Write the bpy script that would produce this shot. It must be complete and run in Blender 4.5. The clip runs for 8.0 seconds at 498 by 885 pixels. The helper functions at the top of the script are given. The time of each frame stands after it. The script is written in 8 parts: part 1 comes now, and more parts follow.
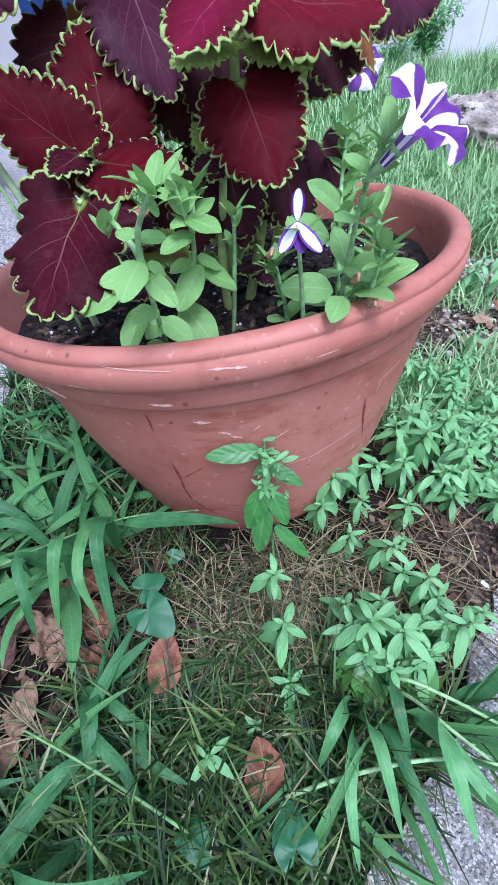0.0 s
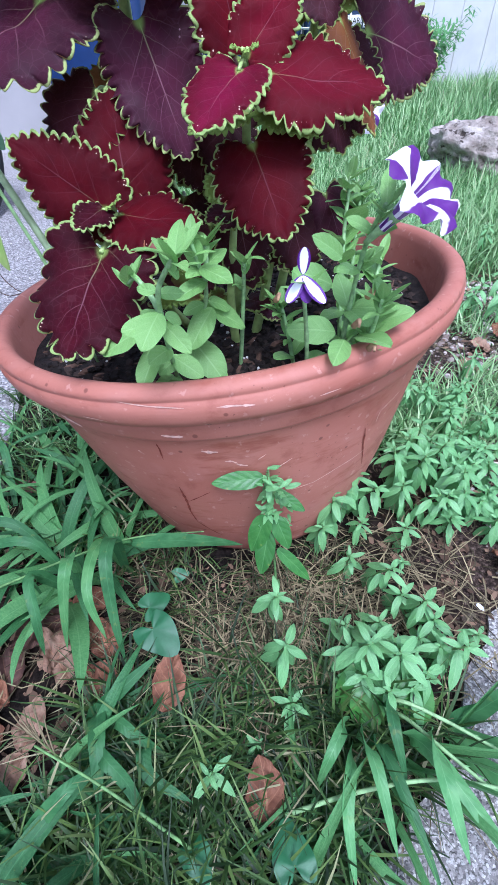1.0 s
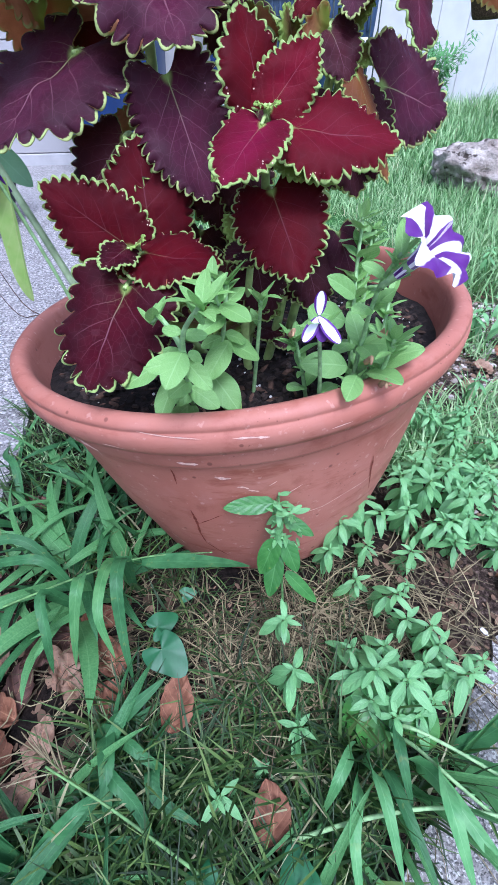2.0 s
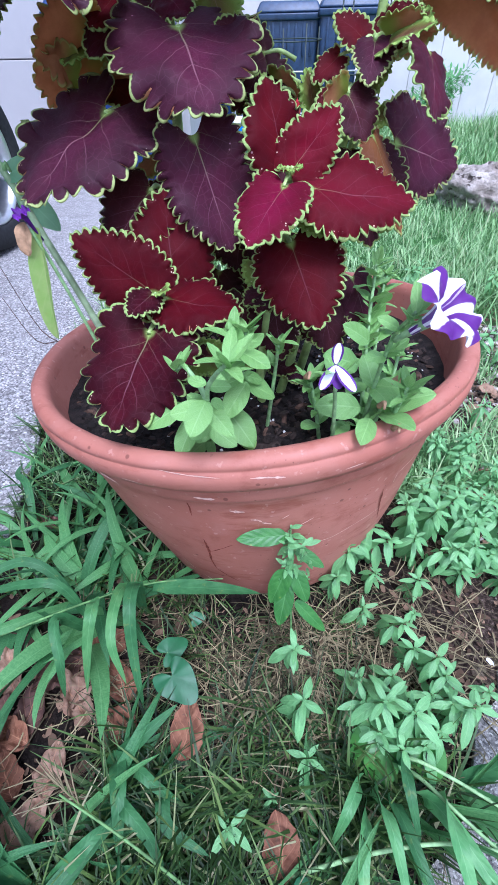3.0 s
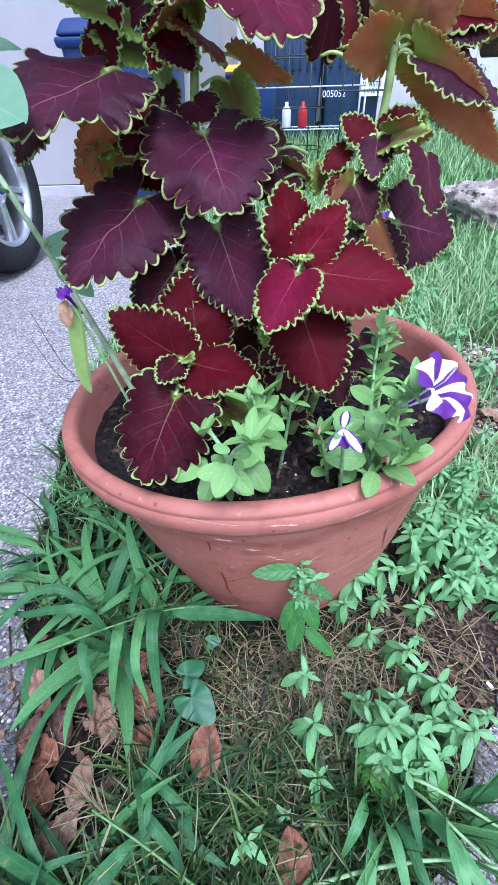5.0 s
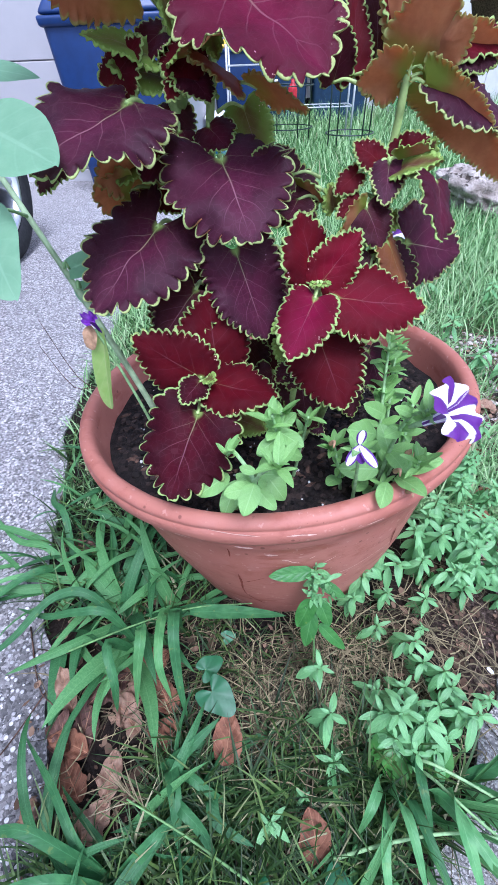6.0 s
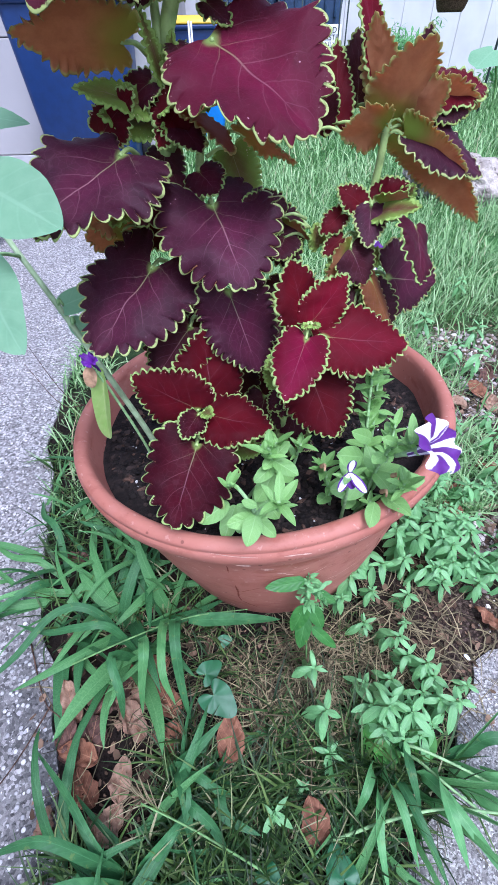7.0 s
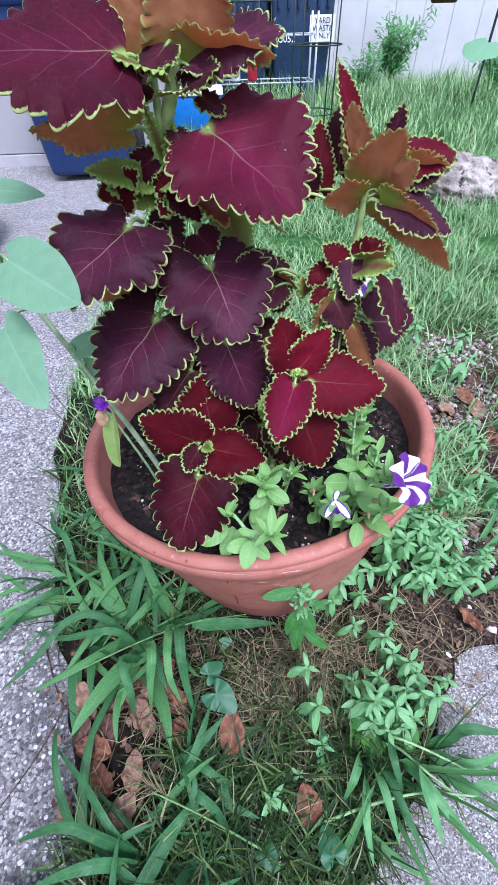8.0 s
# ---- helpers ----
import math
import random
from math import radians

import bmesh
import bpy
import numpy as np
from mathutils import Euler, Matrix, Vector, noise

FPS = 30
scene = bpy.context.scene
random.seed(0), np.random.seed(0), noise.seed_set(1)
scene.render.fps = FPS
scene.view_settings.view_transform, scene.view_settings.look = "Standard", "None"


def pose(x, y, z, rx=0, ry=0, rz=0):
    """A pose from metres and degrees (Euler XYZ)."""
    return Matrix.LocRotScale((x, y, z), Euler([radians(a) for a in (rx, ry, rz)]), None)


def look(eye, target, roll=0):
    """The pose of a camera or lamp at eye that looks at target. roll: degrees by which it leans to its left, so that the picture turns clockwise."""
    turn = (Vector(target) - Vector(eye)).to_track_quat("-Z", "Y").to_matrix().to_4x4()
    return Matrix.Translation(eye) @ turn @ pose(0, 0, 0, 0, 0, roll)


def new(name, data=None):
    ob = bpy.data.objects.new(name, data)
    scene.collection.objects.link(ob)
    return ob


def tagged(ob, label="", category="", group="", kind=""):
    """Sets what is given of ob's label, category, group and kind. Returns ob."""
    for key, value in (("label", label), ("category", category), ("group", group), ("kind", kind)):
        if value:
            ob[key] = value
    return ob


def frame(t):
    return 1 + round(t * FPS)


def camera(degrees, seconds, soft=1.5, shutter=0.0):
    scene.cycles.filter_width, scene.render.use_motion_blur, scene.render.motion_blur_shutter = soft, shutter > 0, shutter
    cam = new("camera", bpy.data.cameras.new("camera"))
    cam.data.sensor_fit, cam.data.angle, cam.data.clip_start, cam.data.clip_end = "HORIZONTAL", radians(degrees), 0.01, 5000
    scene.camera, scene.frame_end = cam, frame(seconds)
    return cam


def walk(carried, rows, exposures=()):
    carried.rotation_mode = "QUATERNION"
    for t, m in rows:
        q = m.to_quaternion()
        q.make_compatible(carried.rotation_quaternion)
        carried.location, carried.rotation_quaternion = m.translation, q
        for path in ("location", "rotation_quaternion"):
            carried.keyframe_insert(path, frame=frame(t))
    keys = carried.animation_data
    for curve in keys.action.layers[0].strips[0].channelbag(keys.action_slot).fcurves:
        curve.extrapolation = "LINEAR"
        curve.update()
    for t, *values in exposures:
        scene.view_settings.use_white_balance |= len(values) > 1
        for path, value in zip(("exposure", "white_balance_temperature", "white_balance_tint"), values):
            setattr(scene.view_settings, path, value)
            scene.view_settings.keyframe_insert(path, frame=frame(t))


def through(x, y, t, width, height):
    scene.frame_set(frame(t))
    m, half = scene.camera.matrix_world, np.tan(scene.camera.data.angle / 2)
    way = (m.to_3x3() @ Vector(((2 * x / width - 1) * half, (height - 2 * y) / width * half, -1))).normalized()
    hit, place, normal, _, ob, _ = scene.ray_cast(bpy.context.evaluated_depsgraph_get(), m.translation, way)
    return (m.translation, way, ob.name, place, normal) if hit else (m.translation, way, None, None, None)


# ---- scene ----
cam = camera(60.52, 8.0)
PATH = [
    (0, (0.0055, -0.0075, 0.4091), (-0.0733, 1.4215, -0.9879), -3.47),
    (0.5, (0.0064, -0.0097, 0.4208), (-0.0748, 1.4385, -0.9563), -3.09),
    (1, (0.0026, -0.0094, 0.4309), (-0.0773, 1.4513, -0.9330), -2.71),
    (1.5, (-0.0008, -0.0086, 0.4383), (-0.0804, 1.4674, -0.9089), -2.28),
    (3, (-0.0161, -0.0019, 0.4693), (-0.1053, 1.5165, -0.8293), -1.12),
    (3.5, (-0.0167, 0.0004, 0.4795), (-0.1196, 1.5348, -0.7991), -1.40),
    (4, (-0.0204, -0.0046, 0.4868), (-0.1307, 1.5408, -0.7779), -1.70),
    (5.5, (-0.0260, -0.0045, 0.5316), (-0.1448, 1.5052, -0.7749), -1.87),
    (6, (-0.0426, -0.0017, 0.5460), (-0.1274, 1.4803, -0.7944), -2.25),
    (6.5, (-0.0487, -0.0003, 0.5715), (-0.0548, 1.4535, -0.8020), -0.93),
    (7, (-0.0584, 0.0083, 0.5861), (-0.0308, 1.4403, -0.8098), -1.20),
    (7.5, (-0.0550, 0.0120, 0.6118), (-0.0235, 1.4240, -0.8044), -1.61),
    (8, (-0.0556, 0.0048, 0.6392), (-0.0204, 1.4072, -0.7864), -1.62),
]
walk(cam, [(t, look(eye, target, roll)) for t, eye, target, roll in PATH], [(0.0, 0.94, 5090, 19), (4.0, 1.02, 5040, 19.5), (6.0, 1.00, 5110, 20), (7.0, 0.97, 5180, 20.5), (8.0, 0.88, 5270, 21)])

# ---- world and sun: a bright overcast day ----
world = bpy.data.worlds.new("overcast_sky")
scene.world = world
world.use_nodes = True
wn = world.node_tree
sky = wn.nodes.new("ShaderNodeTexSky")
sky.sky_type = "NISHITA"
sky.sun_disc = False
sky.sun_elevation, sky.sun_rotation = radians(62), radians(162)
sky.air_density, sky.dust_density, sky.ozone_density = 1.0, 4.0, 1.0
whiten = wn.nodes.new("ShaderNodeHueSaturation")
whiten.inputs["Saturation"].default_value = 0.62
wn.links.new(sky.outputs["Color"], whiten.inputs["Color"])
wn.links.new(whiten.outputs["Color"], wn.nodes["Background"].inputs["Color"])
wn.nodes["Background"].inputs["Strength"].default_value = 0.138
sun = new("sun", bpy.data.lights.new("sun", "SUN"))
sun.data.energy, sun.data.angle, sun.data.color = 1.5, radians(20), (1.0, 0.98, 0.96)
sun.matrix_world = look((0.55, -1.5, 3.6), (0, 0.3, 0))


# ---- materials ----
class Nodes:
    """A short way to write a node material."""

    def __init__(self, name, rough=0.7, spec=0.4):
        self.mat = bpy.data.materials.new(name)
        self.mat.use_nodes = True
        self.tree = self.mat.node_tree
        self.bsdf = self.tree.nodes["Principled BSDF"]
        self.bsdf.inputs["Roughness"].default_value = rough
        self.bsdf.inputs["Specular IOR Level"].default_value = spec

    def add(self, kind):
        return self.tree.nodes.new(kind)

    def put(self, value, socket):
        if isinstance(value, bpy.types.NodeSocket):
            self.tree.links.new(value, socket)
        elif isinstance(value, (tuple, list)):
            socket.default_value = (*value, 1.0)[:4] if len(socket.default_value) == 4 else value
        else:
            socket.default_value = value

    def coords(self, which="Object"):
        return self.add("ShaderNodeTexCoord").outputs[which]

    def noise(self, scale, detail=4.0, rough=0.55, vector=None, distort=0.0, out="Fac"):
        n = self.add("ShaderNodeTexNoise")
        n.inputs["Scale"].default_value, n.inputs["Detail"].default_value = scale, detail
        n.inputs["Roughness"].default_value, n.inputs["Distortion"].default_value = rough, distort
        self.put(vector or self.coords(), n.inputs["Vector"])
        return n.outputs[out]

    def cells(self, scale, feature="F1", out="Distance", vector=None, random=1.0):
        n = self.add("ShaderNodeTexVoronoi")
        n.feature = feature
        n.inputs["Scale"].default_value = scale
        n.inputs["Randomness"].default_value = random
        self.put(vector or self.coords(), n.inputs["Vector"])
        return n.outputs[out]

    def ramp(self, fac, *stops):
        n = self.add("ShaderNodeValToRGB")
        while len(n.color_ramp.elements) < len(stops):
            n.color_ramp.elements.new(0.5)
        for e, (p, c) in zip(n.color_ramp.elements, stops):
            e.position, e.color = p, (*c, 1.0) if isinstance(c, tuple) else (c, c, c, 1.0)
        self.put(fac, n.inputs["Fac"])
        return n.outputs["Color"]

    def mix(self, fac, a, b, blend="MIX"):
        n = self.add("ShaderNodeMix")
        n.data_type, n.blend_type = "RGBA", blend
        self.put(fac, n.inputs[0])
        self.put(a, n.inputs[6])
        self.put(b, n.inputs[7])
        return n.outputs[2]

    def math(self, op, a, b=0.0, c=0.0):
        n = self.add("ShaderNodeMath")
        n.operation = op
        for value, socket in zip((a, b, c), n.inputs):
            self.put(value, socket)
        return n.outputs[0]

    def step(self, value, low, high):
        n = self.add("ShaderNodeMapRange")
        n.interpolation_type = "SMOOTHSTEP"
        self.put(value, n.inputs[0])
        n.inputs[1].default_value, n.inputs[2].default_value = low, high
        return n.outputs[0]

    def random(self):
        return self.add("ShaderNodeObjectInfo").outputs["Random"]

    def island(self):
        return self.add("ShaderNodeNewGeometry").outputs["Random Per Island"]

    def attribute(self, name):
        n = self.add("ShaderNodeAttribute")
        n.attribute_name = name
        return n.outputs["Fac"]

    def uv(self):
        s = self.add("ShaderNodeSeparateXYZ")
        self.put(self.add("ShaderNodeUVMap").outputs["UV"], s.inputs[0])
        return s.outputs[0], s.outputs[1]

    def bump(self, height, distance, strength=1.0):
        n = self.add("ShaderNodeBump")
        n.inputs["Distance"].default_value, n.inputs["Strength"].default_value = distance, strength
        self.put(height, n.inputs["Height"])
        self.put(n.outputs["Normal"], self.bsdf.inputs["Normal"])
        return self

    def colour(self, value):
        self.put(value, self.bsdf.inputs["Base Color"])
        return self

    def rough(self, value):
        self.put(value, self.bsdf.inputs["Roughness"])
        return self

    def glow_through(self, amount, colour):
        """Thin leaves let some light through."""
        out = self.tree.nodes["Material Output"]
        t, m = self.add("ShaderNodeBsdfTranslucent"), self.add("ShaderNodeMixShader")
        self.put(colour, t.inputs["Color"])
        m.inputs[0].default_value = amount
        self.tree.links.new(self.bsdf.outputs[0], m.inputs[1])
        self.tree.links.new(t.outputs[0], m.inputs[2])
        self.tree.links.new(m.outputs[0], out.inputs["Surface"])
        return self


def plain(name, colour, rough=0.6, spec=0.4, vary=0.15, scale=30.0, metal=0.0):
    n = Nodes(name, rough, spec)
    f = n.noise(scale, 5)
    n.colour(n.mix(n.step(f, 0.3, 0.7), tuple(c * (1 - vary) for c in colour), tuple(min(1, c * (1 + vary)) for c in colour)))
    n.bsdf.inputs["Metallic"].default_value = metal
    return n.mat


def leaf_blade(name, heart, flush, dark, rim, rim_width, sheen=0.10, through=0.07, veins=0.40):
    """Coleus: a velvety coloured blade with a lime margin; UV runs along and across the blade."""
    n = Nodes(name, 0.6, sheen)
    u, v = n.uv()
    across = n.math("ABSOLUTE", v)
    grain, blot = n.noise(900, 3), n.noise(70, 4)
    col = n.mix(n.step(n.math("ADD", across, n.math("MULTIPLY", n.math("SUBTRACT", blot, 0.5), 0.7)), 0.05, 0.8), heart, flush)
    col = n.mix(n.math("MULTIPLY", n.step(blot, 0.45, 0.75), 0.38), col, dark)
    col = n.mix(n.math("MULTIPLY", n.random(), 0.40), col, dark)
    col = n.mix(n.math("MULTIPLY", n.step(n.noise(22, 3), 0.42, 0.66), 0.28), col, dark)
    # side veins bend forward from the midrib
    bow = n.math("SUBTRACT", u, n.math("ADD", n.math("MULTIPLY", across, 0.46), n.math("MULTIPLY", n.math("SUBTRACT", n.noise(55, 3), 0.5), 0.05)))
    phase = n.math("FRACT", n.math("MULTIPLY", bow, 5.0))
    near = n.math("ABSOLUTE", n.math("SUBTRACT", phase, 0.5))
    vein = n.math("SUBTRACT", 1.0, n.step(near, 0.010, 0.034))
    vein = n.math("MULTIPLY", vein, n.math("SUBTRACT", 1.0, n.step(across, 0.25, 0.80)))
    web = n.math("SUBTRACT", 1.0, n.step(n.cells(190, "DISTANCE_TO_EDGE"), 0.012, 0.05))
    mid = n.math("SUBTRACT", 1.0, n.step(across, 0.005, 0.019))
    mid = n.math("MULTIPLY", mid, n.math("SUBTRACT", 1.0, n.step(u, 0.45, 0.98)))
    lines = n.math("MAXIMUM", n.math("MULTIPLY", vein, n.math("MULTIPLY", n.noise(40, 2), 1.05)), mid)
    lines = n.math("MAXIMUM", lines, n.math("MULTIPLY", web, 0.14))
    paler = n.mix(n.step(n.math("ADD", u, n.math("MULTIPLY", across, 0.5)), 0.08, 0.42), (0.36, 0.42, 0.16), (0.31, 0.15, 0.17))
    col = n.mix(n.math("MULTIPLY", lines, veins), col, paler)
    rimd = n.attribute("rim")
    rag = n.math("MULTIPLY", n.math("SUBTRACT", n.noise(420, 4), 0.5), rim_width * 2.0)
    edge = n.step(n.math("ADD", rimd, rag), rim_width * 0.75, rim_width * 1.25)
    green = n.mix(n.noise(260, 3), tuple(c * 0.62 for c in rim), rim)
    col = n.mix(edge, green, col)
    # the green of the stalk runs into the base
    heel = n.math("SUBTRACT", 1.0, n.step(n.math("ADD", u, n.math("MULTIPLY", across, 0.35)), 0.03, 0.12))
    col = n.mix(n.math("MULTIPLY", heel, 0.85), col, (0.26, 0.40, 0.09))
    # pale flecks just inside the margin
    fleck = n.math("MULTIPLY", n.math("SUBTRACT", 1.0, n.step(n.cells(420), 0.15, 0.22)), n.math("SUBTRACT", 1.0, n.step(rimd, rim_width * 2, rim_width * 4)))
    col = n.mix(n.math("MULTIPLY", fleck, n.step(n.noise(75, 2), 0.52, 0.62)), col, (0.66, 0.50, 0.34))
    # a few bleached specks and dust on the blade
    speck = n.math("MULTIPLY", n.math("SUBTRACT", 1.0, n.step(n.cells(230), 0.10, 0.17)), n.step(n.noise(48, 2), 0.62, 0.70))
    col = n.mix(n.math("MULTIPLY", speck, 0.7), col, (0.52, 0.30, 0.32))
    n.colour(col)
    n.rough(n.math("ADD", 0.46, n.math("MULTIPLY", grain, 0.22)))
    n.bsdf.inputs["Sheen Weight"].default_value = 0.02
    n.bsdf.inputs["Sheen Tint"].default_value = (0.8, 0.6, 0.9, 1)
    puff = n.math("SUBTRACT", n.math("MULTIPLY", near, 0.9), n.math("MULTIPLY", lines, 0.25))
    n.bump(n.math("ADD", n.math("MULTIPLY", puff, 0.45), n.math("ADD", n.math("MULTIPLY", grain, 0.25), n.math("MULTIPLY", blot, 0.8))), 0.0011, 0.6)
    n.glow_through(through, (0.78, 0.42, 0.22))
    return n.mat


LIME = (0.34, 0.47, 0.145)
mat_red = leaf_blade("coleus_red", (0.086, 0.0014, 0.0058), (0.060, 0.0013, 0.0045), (0.028, 0.0013, 0.0042), LIME, 0.0017, 0.06, veins=0.16)
mat_bright = leaf_blade("coleus_bright", (0.122, 0.0020, 0.0120), (0.084, 0.0018, 0.0065), (0.052, 0.0018, 0.006), LIME, 0.0018, 0.06, veins=0.20)
mat_purple = leaf_blade("coleus_purple", (0.066, 0.0072, 0.0265), (0.041, 0.0053, 0.0172), (0.015, 0.0032, 0.0078), (0.42, 0.50, 0.17), 0.0015, 0.15, veins=0.46)
mat_magenta = leaf_blade("coleus_magenta", (0.125, 0.0042, 0.030), (0.076, 0.0030, 0.0165), (0.044, 0.0024, 0.009), (0.42, 0.50, 0.17), 0.0016, 0.11, veins=0.30)
mat_pink = leaf_blade("coleus_pink", (0.128, 0.0030, 0.0240), (0.088, 0.0022, 0.0125), (0.054, 0.0018, 0.0075), LIME, 0.0018, 0.06, veins=0.22)
mat_deep = leaf_blade("coleus_deep_magenta", (0.068, 0.0026, 0.0160), (0.046, 0.0022, 0.010), (0.026, 0.0020, 0.007), (0.42, 0.50, 0.17), 0.0016, 0.09, veins=0.30)
mat_wine = leaf_blade("coleus_wine", (0.062, 0.0035, 0.015), (0.040, 0.0026, 0.010), (0.019, 0.0026, 0.007), (0.34, 0.48, 0.14), 0.0013, 0.12, veins=0.30)
mat_winered = leaf_blade("coleus_wine_red", (0.048, 0.0018, 0.0075), (0.031, 0.0018, 0.0058), (0.016, 0.0018, 0.0050), LIME, 0.0016, 0.07, veins=0.36)
mat_young = leaf_blade("coleus_young", (0.10, 0.04, 0.02), (0.15, 0.22, 0.035), (0.16, 0.28, 0.045), (0.30, 0.45, 0.10), 0.0026)
mat_russet = leaf_blade("coleus_russet", (0.19, 0.070, 0.020), (0.12, 0.040, 0.014), (0.05, 0.020, 0.010), (0.36, 0.40, 0.12), 0.0012)
# blade for the plant's inside, with the shade there put into its colour
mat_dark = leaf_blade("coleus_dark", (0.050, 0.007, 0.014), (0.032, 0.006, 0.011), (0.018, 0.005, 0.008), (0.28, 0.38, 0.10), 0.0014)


def leaf_back(name, through):
    n = Nodes(name, 0.6, 0.3)
    u, v = n.uv()
    across = n.math("ABSOLUTE", v)
    phase = n.math("FRACT", n.math("MULTIPLY", n.math("SUBTRACT", u, n.math("MULTIPLY", across, 0.30)), 7.0))
    near = n.math("ABSOLUTE", n.math("SUBTRACT", phase, 0.5))
    vein = n.math("SUBTRACT", 1.0, n.step(n.math("ADD", near, n.math("MULTIPLY", n.math("SUBTRACT", n.noise(60, 3), 0.5), 0.3)), 0.02, 0.10))
    col = n.mix(n.step(n.noise(75, 6, 0.65), 0.35, 0.65), (0.62, 0.290, 0.130), (0.42, 0.165, 0.075))
    col = n.mix(n.math("MULTIPLY", vein, 0.10), col, (0.34, 0.20, 0.07))
    base = n.math("SUBTRACT", 1.0, n.step(n.math("ADD", u, n.math("MULTIPLY", n.math("SUBTRACT", n.noise(50, 4), 0.5), 0.35)), 0.02, 0.42))
    col = n.mix(base, col, (0.22, 0.36, 0.04))
    edge = n.step(n.math("ADD", n.attribute("rim"), n.math("MULTIPLY", n.math("SUBTRACT", n.noise(420, 4), 0.5), 0.003)), 0.0013, 0.0026)
    col = n.mix(edge, (0.40, 0.48, 0.14), col)
    n.colour(col)
    n.bump(n.math("ADD", n.noise(150, 4), n.math("MULTIPLY", near, 0.35)), 0.0010, 0.7)
    n.glow_through(through, (0.66, 0.29, 0.14))
    return n.mat


mat_back = leaf_back("coleus_underside", 0.35)
mat_back_thin = leaf_back("coleus_thin_underside", 0.50)
mat_thin = leaf_blade("coleus_thin_red", (0.16, 0.006, 0.014), (0.12, 0.005, 0.012), (0.06, 0.004, 0.010), LIME, 0.0017, 0.10, 0.50)


def green(name, a, b, rough=0.45, vein=(0.35, 0.55, 0.25), through=0.2, spot=0.0, spec=0.4):
    n = Nodes(name, rough, spec)
    u, v = n.uv()
    across = n.math("ABSOLUTE", v)
    col = n.mix(n.step(n.noise(90, 4), 0.3, 0.7), a, b)
    col = n.mix(n.math("MULTIPLY", n.random(), 0.5), col, tuple(c * 0.62 for c in a))
    line = n.math("SUBTRACT", 1.0, n.step(across, 0.02, 0.08))
    phase = n.math("FRACT", n.math("MULTIPLY", n.math("SUBTRACT", u, n.math("MULTIPLY", across, 0.28)), 5.0))
    near = n.math("ABSOLUTE", n.math("SUBTRACT", phase, 0.5))
    side = n.math("MULTIPLY", n.math("SUBTRACT", 1.0, n.step(near, 0.02, 0.10)), 0.35)
    col = n.mix(n.math("MULTIPLY", n.math("MAXIMUM", line, side), 0.45), col, vein)
    if spot:
        col = n.mix(n.math("MULTIPLY", n.step(n.noise(130, 3), 0.62, 0.7), spot), col, (0.35, 0.30, 0.05))
    n.colour(col)
    n.bump(n.math("ADD", near, n.math("MULTIPLY", n.noise(600, 3), 0.4)), 0.0006, 0.6)
    n.glow_through(through, tuple(min(1, c * 2.2) for c in b))
    return n.mat


mat_petunia = green("petunia_leaf", (0.160, 0.345, 0.082), (0.280, 0.485, 0.145), 0.42, (0.34, 0.54, 0.21), 0.12, 0.12, 0.40)
mat_stem = plain("hairy_stem", (0.26, 0.42, 0.18), 0.6, 0.3, 0.25, 200)
mat_palestem = plain("pale_stem", (0.36, 0.47, 0.27), 0.6, 0.25, 0.2, 120)
mat_cstem = plain("coleus_stem", (0.34, 0.46, 0.15), 0.5, 0.4, 0.4, 60)
mat_weed = green("weed_leaf", (0.118, 0.318, 0.104), (0.232, 0.465, 0.180), 0.36, (0.32, 0.54, 0.24), 0.12, 0.30, 0.5)
mat_blade = green("grass_blade", (0.032, 0.114, 0.036), (0.064, 0.182, 0.060), 0.52, (0.085, 0.230, 0.085), 0.10, 0.15, 0.25)
mat_blade_light = green("light_grass_blade", (0.070, 0.208, 0.062), (0.138, 0.312, 0.105), 0.50, (0.19, 0.38, 0.15), 0.12, 0.1, 0.25)
mat_pale = green("pale_leaf", (0.18, 0.35, 0.20), (0.235, 0.415, 0.245), 0.6, (0.30, 0.48, 0.31), 0.25, 0.0, 0.2)
mat_yellowing = green("yellowing_leaf", (0.26, 0.46, 0.085), (0.40, 0.54, 0.17), 0.5, (0.55, 0.60, 0.3), 0.25, 0.4)
mat_weed_dark = green("glossy_weed_leaf", (0.036, 0.140, 0.026), (0.072, 0.215, 0.045), 0.36, (0.12, 0.28, 0.09), 0.08, 0.3, 0.32)
mat_weed_broad = green("broad_weed_leaf", (0.050, 0.185, 0.026), (0.085, 0.255, 0.042), 0.36, (0.11, 0.29, 0.07), 0.12, 0.2, 0.45)
mat_blade_pale = green("pale_grass_blade", (0.075, 0.230, 0.070), (0.145, 0.335, 0.120), 0.48, (0.20, 0.41, 0.17), 0.12, 0.1, 0.3)
mat_ivy = green("blue_green_leaf", (0.020, 0.105, 0.036), (0.034, 0.150, 0.054), 0.45, (0.07, 0.22, 0.10), 0.08)


